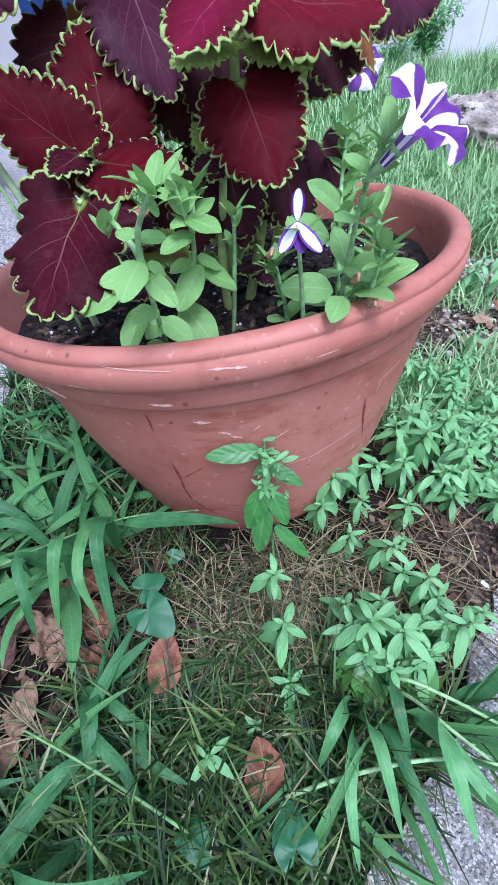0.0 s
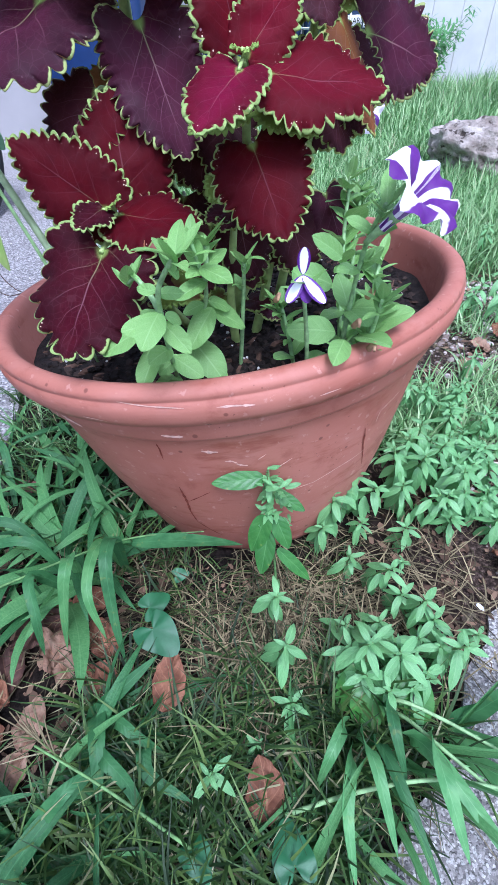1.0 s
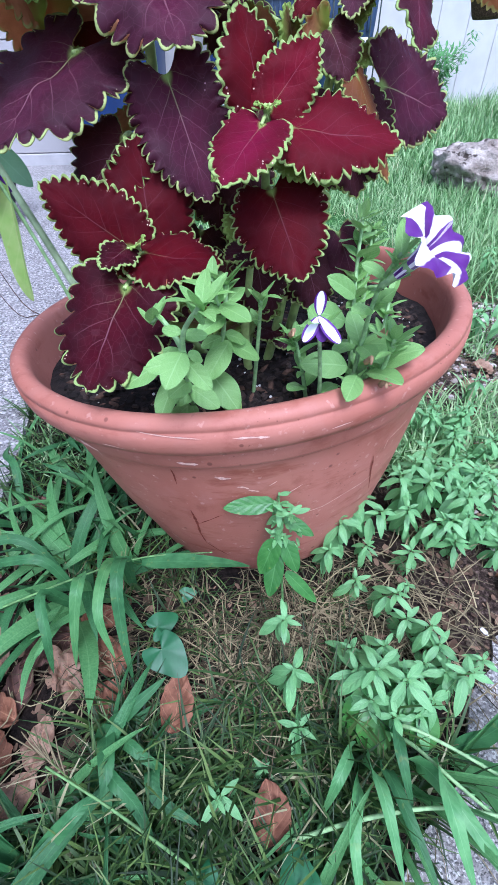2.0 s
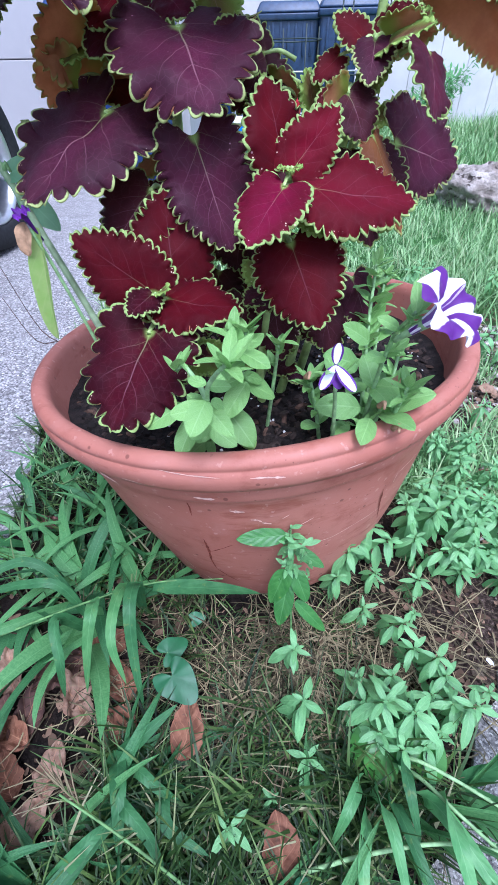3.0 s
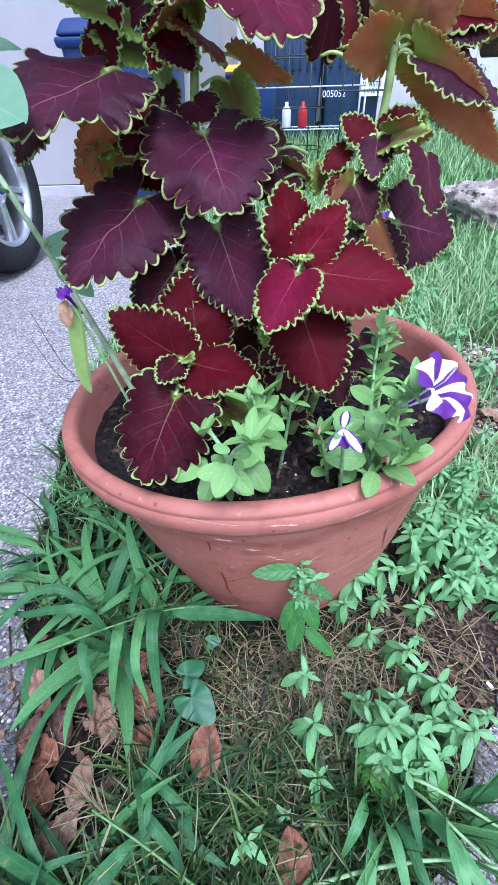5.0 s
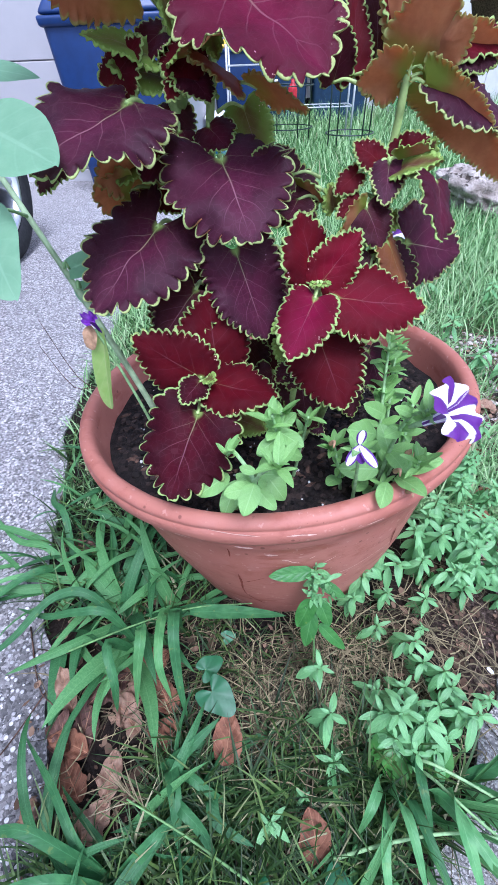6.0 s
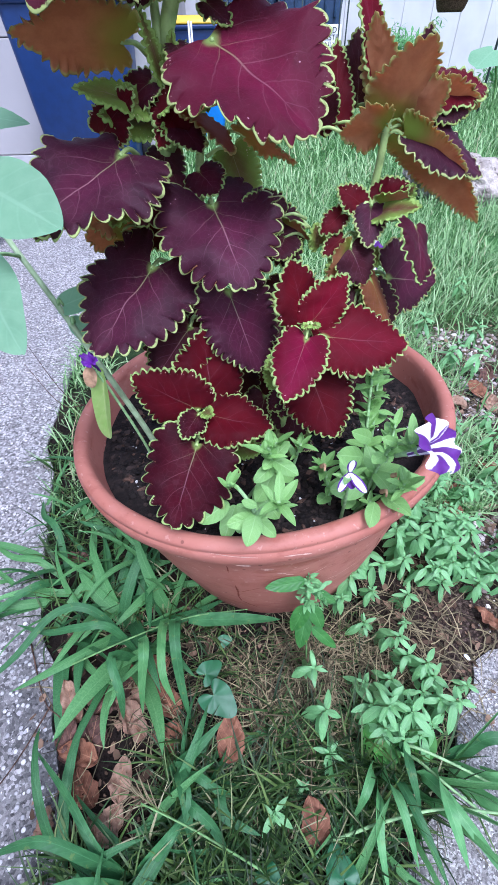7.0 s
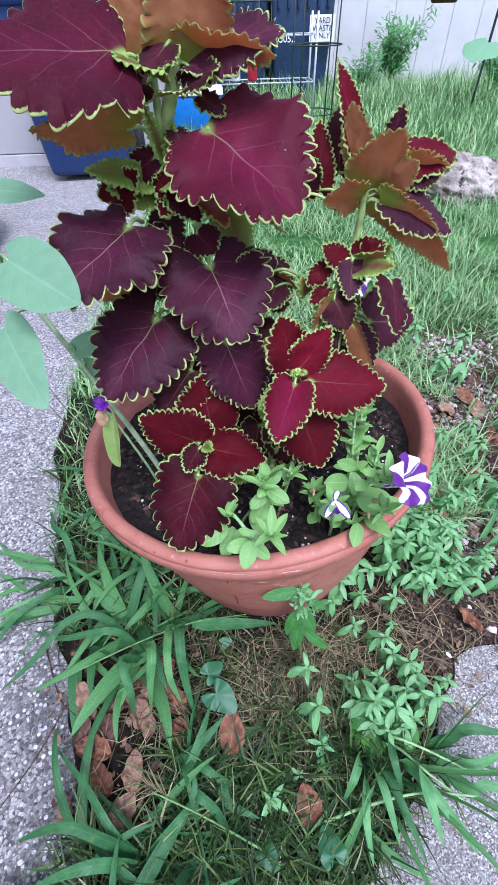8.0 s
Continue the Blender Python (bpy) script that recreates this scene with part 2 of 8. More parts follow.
def dead(name, a, b):
    n = Nodes(name, 0.75, 0.25)
    u, v = n.uv()
    across = n.math("ABSOLUTE", v)
    col = n.mix(n.step(n.noise(80, 6), 0.3, 0.7), a, b)
    col = n.mix(n.math("MULTIPLY", n.random(), 0.4), col, tuple(c * 0.6 for c in a))
    col = n.mix(n.math("MULTIPLY", n.step(n.noise(300, 4), 0.58, 0.68), 0.7), col, (0.10, 0.05, 0.03))
    phase = n.math("FRACT", n.math("MULTIPLY", n.math("SUBTRACT", u, n.math("MULTIPLY", across, 0.28)), 6.0))
    near = n.math("ABSOLUTE", n.math("SUBTRACT", phase, 0.5))
    line = n.math("MAXIMUM", n.math("SUBTRACT", 1.0, n.step(across, 0.02, 0.05)), n.math("MULTIPLY", n.math("SUBTRACT", 1.0, n.step(near, 0.02, 0.09)), 0.4))
    col = n.mix(n.math("MULTIPLY", line, 0.5), col, (0.42, 0.22, 0.12))
    n.colour(col)
    n.bump(n.math("ADD", near, n.noise(200, 5)), 0.001, 0.8)
    return n.mat


mat_dead = dead("dead_leaf_russet", (0.120, 0.046, 0.024), (0.265, 0.122, 0.068))
mat_dead_dark = dead("dead_leaf_dark", (0.075, 0.038, 0.030), (0.165, 0.088, 0.068))
mat_dead_pale = dead("dead_leaf_pale", (0.200, 0.110, 0.068), (0.400, 0.270, 0.185))


def terracotta():
    n = Nodes("terracotta", 0.62, 0.35)
    big, mid, fine = n.noise(7, 5), n.noise(45, 6), n.noise(500, 4)
    col = n.mix(n.step(big, 0.3, 0.7), (0.352, 0.122, 0.084), (0.428, 0.171, 0.122))
    col = n.mix(n.math("MULTIPLY", n.step(mid, 0.52, 0.75), 0.45), col, (0.44, 0.20, 0.155))
    # wet streaks and darker stains
    s = n.add("ShaderNodeMapping")
    n.put(n.coords(), s.inputs["Vector"])
    s.inputs["Scale"].default_value = (18, 18, 70)
    stain = n.noise(1.0, 5, 0.6, s.outputs[0])
    col = n.mix(n.math("MULTIPLY", n.step(stain, 0.54, 0.70), 0.70), col, (0.255, 0.066, 0.038))
    col = n.mix(n.math("MULTIPLY", n.math("SUBTRACT", 1.0, n.step(n.math("ADD", n.cells(42), n.math("MULTIPLY", mid, 0.12)), 0.12, 0.16)), 0.75), col, (0.15, 0.050, 0.034))
    col = n.mix(n.math("MULTIPLY", n.step(n.noise(24, 7, 0.68), 0.53, 0.68), 0.60), col, (0.265, 0.080, 0.052))
    grit = n.math("SUBTRACT", 1.0, n.step(n.math("ADD", n.cells(150), n.math("MULTIPLY", mid, 0.25)), 0.20, 0.26))
    col = n.mix(n.math("MULTIPLY", n.math("MULTIPLY", grit, n.step(n.noise(13, 4), 0.48, 0.60)), 0.70), col, (0.17, 0.060, 0.042))
    # lime bloom flecks
    col = n.mix(n.math("MULTIPLY", n.step(n.noise(120, 4), 0.62, 0.70), 0.34), col, (0.62, 0.38, 0.31))
    n.colour(col)
    n.rough(n.math("ADD", 0.42, n.math("MULTIPLY", mid, 0.35)))
    n.bump(n.math("ADD", n.math("MULTIPLY", fine, 0.4), mid), 0.0009, 0.5)
    return n.mat


mat_pot = terracotta()
mat_scuff = plain("pale_scuff", (0.66, 0.43, 0.35), 0.8, 0.2, 0.2, 300)
mat_crack = plain("dark_crack", (0.19, 0.046, 0.030), 0.7, 0.2, 0.3, 300)


def soil(name, a, b, c, scale=1.0):
    n = Nodes(name, 0.9, 0.25)
    f = n.noise(120 * scale, 8, 0.7)
    col = n.mix(n.step(f, 0.35, 0.65), a, b)
    col = n.mix(n.step(n.noise(14 * scale, 5), 0.5, 0.7), col, c)
    n.colour(col)
    n.bump(n.math("ADD", f, n.noise(40 * scale, 5)), 0.006, 1.0)
    return n.mat


mat_soil = soil("potting_soil", (0.0045, 0.0035, 0.003), (0.026, 0.018, 0.015), (0.012, 0.008, 0.007))
mat_perlite = plain("perlite", (0.58, 0.57, 0.54), 0.9, 0.2, 0.15, 200)
mat_bark = plain("bark_chip", (0.085, 0.050, 0.035), 0.85, 0.15, 0.6, 120)


def ground_mat():
    n = Nodes("earth_and_thatch", 0.95, 0.15)
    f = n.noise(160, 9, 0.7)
    # near-black earth: the deep shade between grass blades is put into its colour
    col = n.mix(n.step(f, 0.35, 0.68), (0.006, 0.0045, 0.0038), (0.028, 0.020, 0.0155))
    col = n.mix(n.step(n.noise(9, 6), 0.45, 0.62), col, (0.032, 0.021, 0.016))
    far = n.add("ShaderNodeSeparateXYZ")
    n.put(n.coords(), far.inputs[0])
    # the drier, crumbly strip beyond the weeds
    dry = n.ramp(n.noise(210, 8, 0.75), (0.36, (0.014, 0.010, 0.008)), (0.50, (0.050, 0.033, 0.025)), (0.61, (0.150, 0.105, 0.082)), (0.70, (0.300, 0.245, 0.205)))
    strip = n.step(n.math("ADD", far.outputs[0], n.math("MULTIPLY", n.math("SUBTRACT", n.noise(8, 5), 0.5), 0.16)), 0.13, 0.22)
    col = n.mix(strip, col, dry)
    lawn = n.step(n.math("ADD", far.outputs[1], n.math("MULTIPLY", n.noise(3, 4), 0.5)), 0.9, 1.8)
    lawn = n.math("MAXIMUM", lawn, n.step(n.math("ADD", far.outputs[0], n.math("MULTIPLY", n.noise(3, 4), 0.4)), 0.80, 1.15))
    turf = n.mix(n.step(n.noise(45, 6), 0.35, 0.7), (0.035, 0.10, 0.025), (0.075, 0.20, 0.045))
    col = n.mix(lawn, col, turf)
    n.colour(col)
    n.bump(n.math("ADD", f, n.noise(30, 6)), 0.008, 1.0)
    return n.mat


mat_ground = ground_mat()


def asphalt(name, binder, stones, scale, lo=0.30, damp=False):
    n = Nodes(name, 0.85, 0.3)
    cells = n.cells(scale, out="Distance")
    tone = n.add("ShaderNodeSeparateXYZ")
    n.put(n.cells(scale, out="Color"), tone.inputs[0])
    pick = n.step(tone.outputs[0], lo, lo + 0.12)
    grit = n.noise(900, 6, 0.7)
    fine = n.add("ShaderNodeSeparateXYZ")
    n.put(n.cells(scale * 1.9, out="Color"), fine.inputs[0])
    base = n.ramp(fine.outputs[0], (0.0, tuple(c * 0.28 for c in binder)), (0.35, tuple(c * 0.75 for c in binder)), (0.7, tuple(c * 1.15 for c in binder)), (1.0, tuple(min(0.8, c * 2.2) for c in binder)))
    base = n.mix(n.math("MULTIPLY", n.step(grit, 0.4, 0.7), 0.4), base, tuple(c * 0.4 for c in binder))
    base = n.mix(n.math("MULTIPLY", n.step(n.noise(12, 5), 0.4, 0.7), 0.35), base, tuple(c * 0.55 for c in binder))
    if damp:
        # a damp dirty band along the edge of the drive
        place = n.add("ShaderNodeSeparateXYZ")
        n.put(n.coords(), place.inputs[0])
        band = n.step(n.math("ADD", n.math("ADD", place.outputs[0], n.math("MULTIPLY", place.outputs[1], 0.28)), n.math("MULTIPLY", n.math("SUBTRACT", n.noise(9, 5), 0.5), 0.22)), -0.36, -0.26)
        band = n.math("MULTIPLY", band, n.math("SUBTRACT", 1.0, n.step(n.math("ADD", place.outputs[1], n.math("MULTIPLY", n.noise(7, 4), 0.2)), 0.22, 0.48)))
        base = n.mix(n.math("MULTIPLY", band, 0.62), base, (0.045, 0.046, 0.046))
    rock = n.mix(tone.outputs[1], tuple(c * 0.45 for c in stones), stones)
    shape = n.math("SUBTRACT", 1.0, n.step(n.math("ADD", cells, n.math("MULTIPLY", grit, 0.15)), 0.36, 0.50))
    col = n.mix(n.math("MULTIPLY", shape, pick), base, rock)
    n.colour(col)
    n.bump(n.math("ADD", n.math("MULTIPLY", shape, 1.0), grit), 0.002, 0.9)
    return n.mat


mat_asphalt = asphalt("worn_asphalt", (0.320, 0.304, 0.292), (0.70, 0.685, 0.68), 150, 0.50, True)
mat_slab = asphalt("exposed_concrete", (0.385, 0.362, 0.335), (0.52, 0.50, 0.47), 300, 0.6)


def thatch(name, a, b):
    n = Nodes(name, 0.85, 0.2)
    n.colour(n.ramp(n.island(), (0.0, a), (0.40, tuple(p * 0.75 + q * 0.25 for p, q in zip(a, b))), (0.86, b), (1.0, tuple(c * 0.35 for c in a))))
    return n.mat


mat_crumb = thatch("earth_crumbs", (0.17, 0.125, 0.100), (0.62, 0.55, 0.50))
mat_soil_crumb = thatch("soil_crumb", (0.005, 0.004, 0.0035), (0.045, 0.031, 0.025))
mat_litter = thatch("leaf_litter", (0.060, 0.036, 0.022), (0.260, 0.165, 0.105))
mat_stone = thatch("pale_stone", (0.36, 0.35, 0.345), (0.62, 0.61, 0.60))
mat_thatch = thatch("dry_thatch", (0.032, 0.026, 0.013), (0.330, 0.275, 0.150))


def turf_mat(name, a, b, c):
    n = Nodes(name, 0.55, 0.35)
    col = n.ramp(n.island(), (0.0, a), (0.55, b), (0.93, c), (1.0, (0.38, 0.34, 0.20)))
    n.colour(col)
    n.glow_through(0.08, (0.22, 0.5, 0.12))
    return n.mat


# lowest fine grass tone near black: shade of the gaps put into the colour
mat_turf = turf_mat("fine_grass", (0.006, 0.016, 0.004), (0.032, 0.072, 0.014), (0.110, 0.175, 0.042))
mat_lawn = turf_mat("lawn_grass", (0.080, 0.190, 0.055), (0.255, 0.430, 0.168), (0.410, 0.555, 0.280))


# ---- building helpers ----
WORLD = {}
rng = random.Random(7)


def mesh(name, verts, faces, mats, uv=None, rim=None, slots=None, smooth=True):
    me = bpy.data.meshes.new(name)
    me.from_pydata([tuple(v) for v in verts], [], faces)
    for m in mats if isinstance(mats, (list, tuple)) else [mats]:
        me.materials.append(m)
    if uv is not None:
        loops = np.zeros(len(me.loops), dtype=np.int32)
        me.loops.foreach_get("vertex_index", loops)
        layer = me.uv_layers.new(name="UVMap")
        layer.data.foreach_set("uv", np.asarray(uv, dtype=np.float32)[loops].ravel())
    if rim is not None:
        me.attributes.new("rim", "FLOAT", "POINT").data.foreach_set("value", np.asarray(rim, dtype=np.float32))
    if slots is not None:
        me.polygons.foreach_set("material_index", np.asarray(slots, dtype=np.int32))
    if smooth:
        me.polygons.foreach_set("use_smooth", np.ones(len(me.polygons), dtype=bool))
    me.update()
    return me


def thing(name, data, m, label, category, group="", kind=""):
    """A top-level object at the pose m: a mesh, or an Empty when data is None."""
    ob = new(name, data)
    ob.matrix_basis = m
    WORLD[ob.name] = m
    return tagged(ob, label, category, group, kind)


def part(name, data, parent, m=None, label=""):
    """A part at the world pose m (its parent's own pose if none)."""
    ob = new(name, data)
    ob.parent = parent
    home = WORLD[parent.name]
    world_pose = home if m is None else m
    ob.matrix_basis = home.inverted() @ world_pose
    WORLD[ob.name] = world_pose
    return tagged(ob, label)


def at(x, y, z=0.0):
    return Matrix.Translation((x, y, z))


def frame_of(base, along, up):
    """A pose at base with its y axis along, its z axis towards up."""
    y = Vector(along).normalized()
    x = y.cross(Vector(up)).normalized()
    z = x.cross(y)
    m = Matrix((x, y, z)).transposed().to_4x4()
    m.translation = Vector(base)
    return m


def spline(points, steps):
    """A smooth line through the points."""
    p = [Vector(q) for q in points]
    if len(p) == 2:
        return [p[0].lerp(p[1], i / steps) for i in range(steps + 1)]
    p = [p[0] * 2 - p[1], *p, p[-1] * 2 - p[-2]]
    out = []
    for a, b, c, d in zip(p, p[1:], p[2:], p[3:]):
        for i in range(steps):
            t = i / steps
            out.append(0.5 * (2 * b + (c - a) * t + (2 * a - 5 * b + 4 * c - d) * t * t + (3 * b - a - 3 * c + d) * t**3))
    return out + [p[-2]]


def tube(points, r0, r1=None, sides=8, steps=5, square=0.0, closed=True):
    """Vertices and faces of a tapered round rod along a smooth line."""
    line = spline(points, steps)
    r1 = r0 if r1 is None else r1
    verts, faces = [], []
    ref = Vector((0.31, 0.17, 0.93))
    for i, p in enumerate(line):
        d = (line[min(i + 1, len(line) - 1)] - line[max(i - 1, 0)]).normalized()
        x = d.cross(ref if abs(d.dot(ref)) < 0.95 else Vector((1, 0, 0))).normalized()
        y = d.cross(x)
        r = r0 + (r1 - r0) * i / (len(line) - 1)
        for k in range(sides):
            a = 2 * math.pi * k / sides
            q = r * (1 + square * abs(math.cos(2 * a)))
            verts.append(p + x * (q * math.cos(a)) + y * (q * math.sin(a)))
    n = len(line)
    for i in range(n - 1):
        for k in range(sides):
            k2 = (k + 1) % sides
            faces.append((i * sides + k, i * sides + k2, (i + 1) * sides + k2, (i + 1) * sides + k))
    if closed:
        faces.append(tuple(range(sides))[::-1])
        faces.append(tuple((n - 1) * sides + k for k in range(sides)))
    return verts, faces


def join(*pieces):
    verts, faces = [], []
    for v, f in pieces:
        o = len(verts)
        verts += list(v)
        faces += [tuple(i + o for i in q) for q in f]
    return verts, faces


def lathe(profile, segments, wobble=None):
    """A turned body; profile from the axis outwards and back, as (radius, height)."""
    verts, faces = [], []
    for r, z in profile:
        for k in range(segments):
            a = 2 * math.pi * k / segments
            q = r + (wobble(a, z) if wobble else 0.0)
            verts.append((q * math.cos(a), q * math.sin(a), z))
    for i in range(len(profile) - 1):
        for k in range(segments):
            k2 = (k + 1) % segments
            faces.append((i * segments + k, i * segments + k2, (i + 1) * segments + k2, (i + 1) * segments + k))
    return verts, faces


def box(x0, x1, y0, y1, z0, z1, bevel=0.0):
    bm = bmesh.new()
    bmesh.ops.create_cube(bm, size=1.0)
    for v in bm.verts:
        v.co = Vector(((x0 + x1) / 2 + v.co.x * (x1 - x0), (y0 + y1) / 2 + v.co.y * (y1 - y0), (z0 + z1) / 2 + v.co.z * (z1 - z0)))
    if bevel:
        bmesh.ops.bevel(bm, geom=bm.edges[:], offset=bevel, segments=2, profile=0.5, affect="EDGES")
    bm.verts.ensure_lookup_table()
    verts, faces = [v.co.copy() for v in bm.verts], [tuple(v.index for v in f.verts) for f in bm.faces]
    bm.free()
    return verts, faces


def placed(piece, m):
    return [m @ Vector(v) for v in piece[0]], piece[1]


def smoothstep(a, b, x):
    t = min(1.0, max(0.0, (x - a) / (b - a)))
    return t * t * (3 - 2 * t)


# ---- the leaves of the coleus ----
def coleus_outline(length, width, lobes, seed):
    """One side of the heart-shaped outline: evenly spaced (u, x, y) from the base lobe to the tip."""
    fine = []
    for i in range(241):
        u = i / 240
        full = 1.0 - ((u - 0.34) / 0.66) ** 1.75 if u > 0.34 else 0.26 + 0.74 * math.sqrt(max(0.0, 1.0 - ((0.34 - u) / 0.34) ** 2.4))
        half = width / 2 * full * (0.95 + 0.12 * noise.noise((u * 3, seed * 1.7, 0)))
        fine.append((u, half, length * (u - lobes * (1 - u) ** 3.2 * min(1.0, half / (width * 0.3)))))
    run = [0.0]
    for p, q in zip(fine, fine[1:]):
        run.append(run[-1] + math.hypot(q[1] - p[1], q[2] - p[2]))
    return fine, run


def coleus_blade(length, width, seed, fold=0.15, droop=0.25, curl=1.0, frill=1.0, lobes=0.22, teeth=None):
    """A two-faced scalloped blade: y along the midrib, z out of the upper face."""
    r = random.Random(seed)
    coarse = width > 0.072
    fine, run = coleus_outline(length, width, lobes, seed)
    us = [p[0] for p in fine]
    teeth = teeth or max(6, int(run[-1] / (0.0098 if coarse else 0.0057 if width > 0.04 else 0.0040)))
    rows = teeth * (8 if coarse else 6)
    cols = [-1, -0.965, -0.92, -0.86, -0.78, -0.6, -0.38, -0.16, 0, 0.16, 0.38, 0.6, 0.78, 0.86, 0.92, 0.965, 1]
    w1, w2, w3 = (r.uniform(0, 6.28) for _ in range(3))
    tooth = (0.0104 if coarse else 0.0060 * min(1.15, max(0.5, width / 0.06))) * frill
    wild = 0.22 if coarse else 0.14
    verts, uv, rim = [], [], []
    for i in range(rows + 1):
        s_len = run[-1] * i / rows
        u = float(np.interp(s_len, run, us))
        half, my = (float(np.interp(u, us, [p[k] for p in fine])) for k in (1, 2))
        du = 0.012
        h0, y0 = (float(np.interp(max(0, u - du), us, [p[k] for p in fine])) for k in (1, 2))
        h1, y1 = (float(np.interp(min(1, u + du), us, [p[k] for p in fine])) for k in (1, 2))
        k = math.hypot(h1 - h0, y1 - y0) or 1.0
        nx, ny = (y1 - y0) / k, -(h1 - h0) / k
        line = []
        for v in cols:
            a, s = abs(v), (1 if v > 0 else -1)
            ph = teeth * i / rows + (0.35 if s > 0 else 0.0) + 0.30 * noise.noise((u * 8, seed, s))
            big = 0.75 + 0.7 * abs(noise.noise((math.floor(ph) * 1.37, seed, s)))
            bite = abs(math.sin(math.pi * ph)) ** (0.48 if coarse else 0.5)
            ends = min(1.0, 0.30 + u * 5) * min(1.0, (1 - u) * 7 + 0.15)
            out = smoothstep(0.74, 1.0, a) * tooth * big * (bite - 0.62) * ends
            x = s * (half * a + out * nx) if v else 0.0
            y = length * u * (1 - a * a) + my * a * a + out * ny + smoothstep(0.8, 1, a) * tooth * 0.25 * bite * ends
            wave = math.sin(u * 6 + w1 + s * 0.8) * 0.6 + math.sin(u * 13 + w2 + s * 2) * 0.5
            z = fold * half * a ** 1.3 + droop * length * (u - u * u)
            z += curl * wild * half * a ** 3 * wave
            z -= curl * (0.16 if coarse else 0.18) * half * a ** 4
            z += smoothstep(0.78, 1.0, a) * tooth * big * (0.26 if coarse else 0.36) * math.sin(math.pi * ph * (1.0 if coarse else 1.5) + w3) * frill * ends
            z += 0.11 * half * noise.noise((u * 3.5, v * 2.2, seed + 0.5))
            quilt = abs((((u - 0.46 * a) * 5.0) % 1.0) - 0.5)
            z += 0.009 * width * (quilt - 0.25) * smoothstep(0.03, 0.25, a) * (1 - smoothstep(0.7, 1, a))
            line.append(Vector((x, y, z)))
        for v, p in zip(cols, line):
            verts.append(tuple(p))
            uv.append((u, v))
            rim.append((p - line[-1 if v > 0 else 0]).length if v else half + 0.004)
    nc, nv = len(cols), len(verts)
    verts += [(x, y, z - 0.0006) for x, y, z in verts]
    faces, slots = [], []
    for i in range(rows):
        for k in range(nc - 1):
            q = (i * nc + k, i * nc + k + 1, (i + 1) * nc + k + 1, (i + 1) * nc + k)
            faces.append(q)
            slots.append(0)
            faces.append(tuple(j + nv for j in q[::-1]))
            slots.append(1)
    border = [i * nc for i in range(rows + 1)], [i * nc + nc - 1 for i in range(rows + 1)]
    for line, turn in zip(border, (1, -1)):
        for a, b in zip(line, line[1:]):
            faces.append(((a, b, b + nv, a + nv))[::turn])
            slots.append(0)
    return verts, faces, uv + uv, rim + rim, slots


# ---- simple leaves: one curved sheet with a fold along the midrib ----
def ovate(length, width, fold=0.2, droop=0.2, cup=0.0, rows=9, point=0.8, blunt=0.55, seed=0, wave=0.0, lobes=0.0):
    cols = (-1, -0.6, -0.2, 0, 0.2, 0.6, 1)
    verts, uv, faces = [], [], []
    for i in range(rows + 1):
        u = 0.5 - 0.5 * math.cos(math.pi * i / rows)
        half = width / 2 * min(1.0, (u + 0.01) ** blunt * (1 - u) ** point * 1.9)
        for v in cols:
            a = abs(v)
            z = fold * half * a - droop * length * u * u - cup * half * a * a
            z += wave * width * math.sin(u * 11 + seed + v * 2) * a
            verts.append((half * v, length * (u - lobes * a * a * (1 - u) ** 3), z))
            uv.append((u, v))
    nc = len(cols)
    for i in range(rows):
        for k in range(nc - 1):
            faces.append((i * nc + k, i * nc + k + 1, (i + 1) * nc + k + 1, (i + 1) * nc + k))
    return verts, faces, uv


def strap(length, width, bend, twist=0.0, fold=0.5, rows=9, lift=1.2):
    """A broad grass blade that rises and arches over: y outwards, z up."""
    verts, uv, faces = [], [], []
    y = z = 0.0
    ang = lift
    for i in range(rows + 1):
        u = i / rows
        half = width / 2 * min(1.0, 0.45 + u * 3) * (1 - u ** 3) ** 0.8
        tw = twist * u
        for v in (-1, 0, 1):
            hx, hz = half * v, fold * half * abs(v)
            x = hx * math.cos(tw) - hz * math.sin(tw)
            dz = hx * math.sin(tw) + hz * math.cos(tw)
            verts.append((x, y - dz * math.sin(ang), z + dz * math.cos(ang)))
            uv.append((u, v))
        y += math.cos(ang) * length / rows
        z += math.sin(ang) * length / rows
        ang -= bend / rows * (0.5 + u)
    for i in range(rows):
        for k in range(2):
            faces.append((i * 3 + k, i * 3 + k + 1, (i + 1) * 3 + k + 1, (i + 1) * 3 + k))
    return verts, faces, uv


# ---- the ground, the drive and the slab ----
EDGE = [(-0.10, -7.0), (-0.10, -0.60), (-0.20, -0.25), (-0.253, 0.026), (-0.285, 0.131), (-0.345, 0.28), (-0.371, 0.371), (-0.402, 0.527), (-0.445, 0.64), (-0.47, 1.0), (-0.44, 2.0), (-0.47, 3.0)]
SLAB = [(-0.05, -0.9), (0.0, -0.2), (0.05, -0.030), (0.101, 0.024), (0.120, 0.046), (0.160, 0.090), (0.182, 0.134), (0.212, 0.162), (0.226, 0.194), (0.258, 0.206), (0.40, 0.215), (0.9, 0.24), (6.0, 0.30), (6.0, -0.9)]
POT_AXIS = Vector((-0.094, 0.064, 0.993)).normalized()
POT_FOOT = Vector((-0.0147, 0.4015, 0.002))


def edge_x(y):
    return float(np.interp(y, [q[1] for q in EDGE], [q[0] for q in EDGE]))


def on_slab(x, y):
    if y < -0.2:
        return x > -0.02
    top = float(np.interp(x, [0.0, 0.05, 0.10, 0.205, 0.258, 0.40, 6.0], [-0.2, -0.017, 0.035, 0.10, 0.200, 0.215, 0.30]))
    return x > 0.0 and y < top


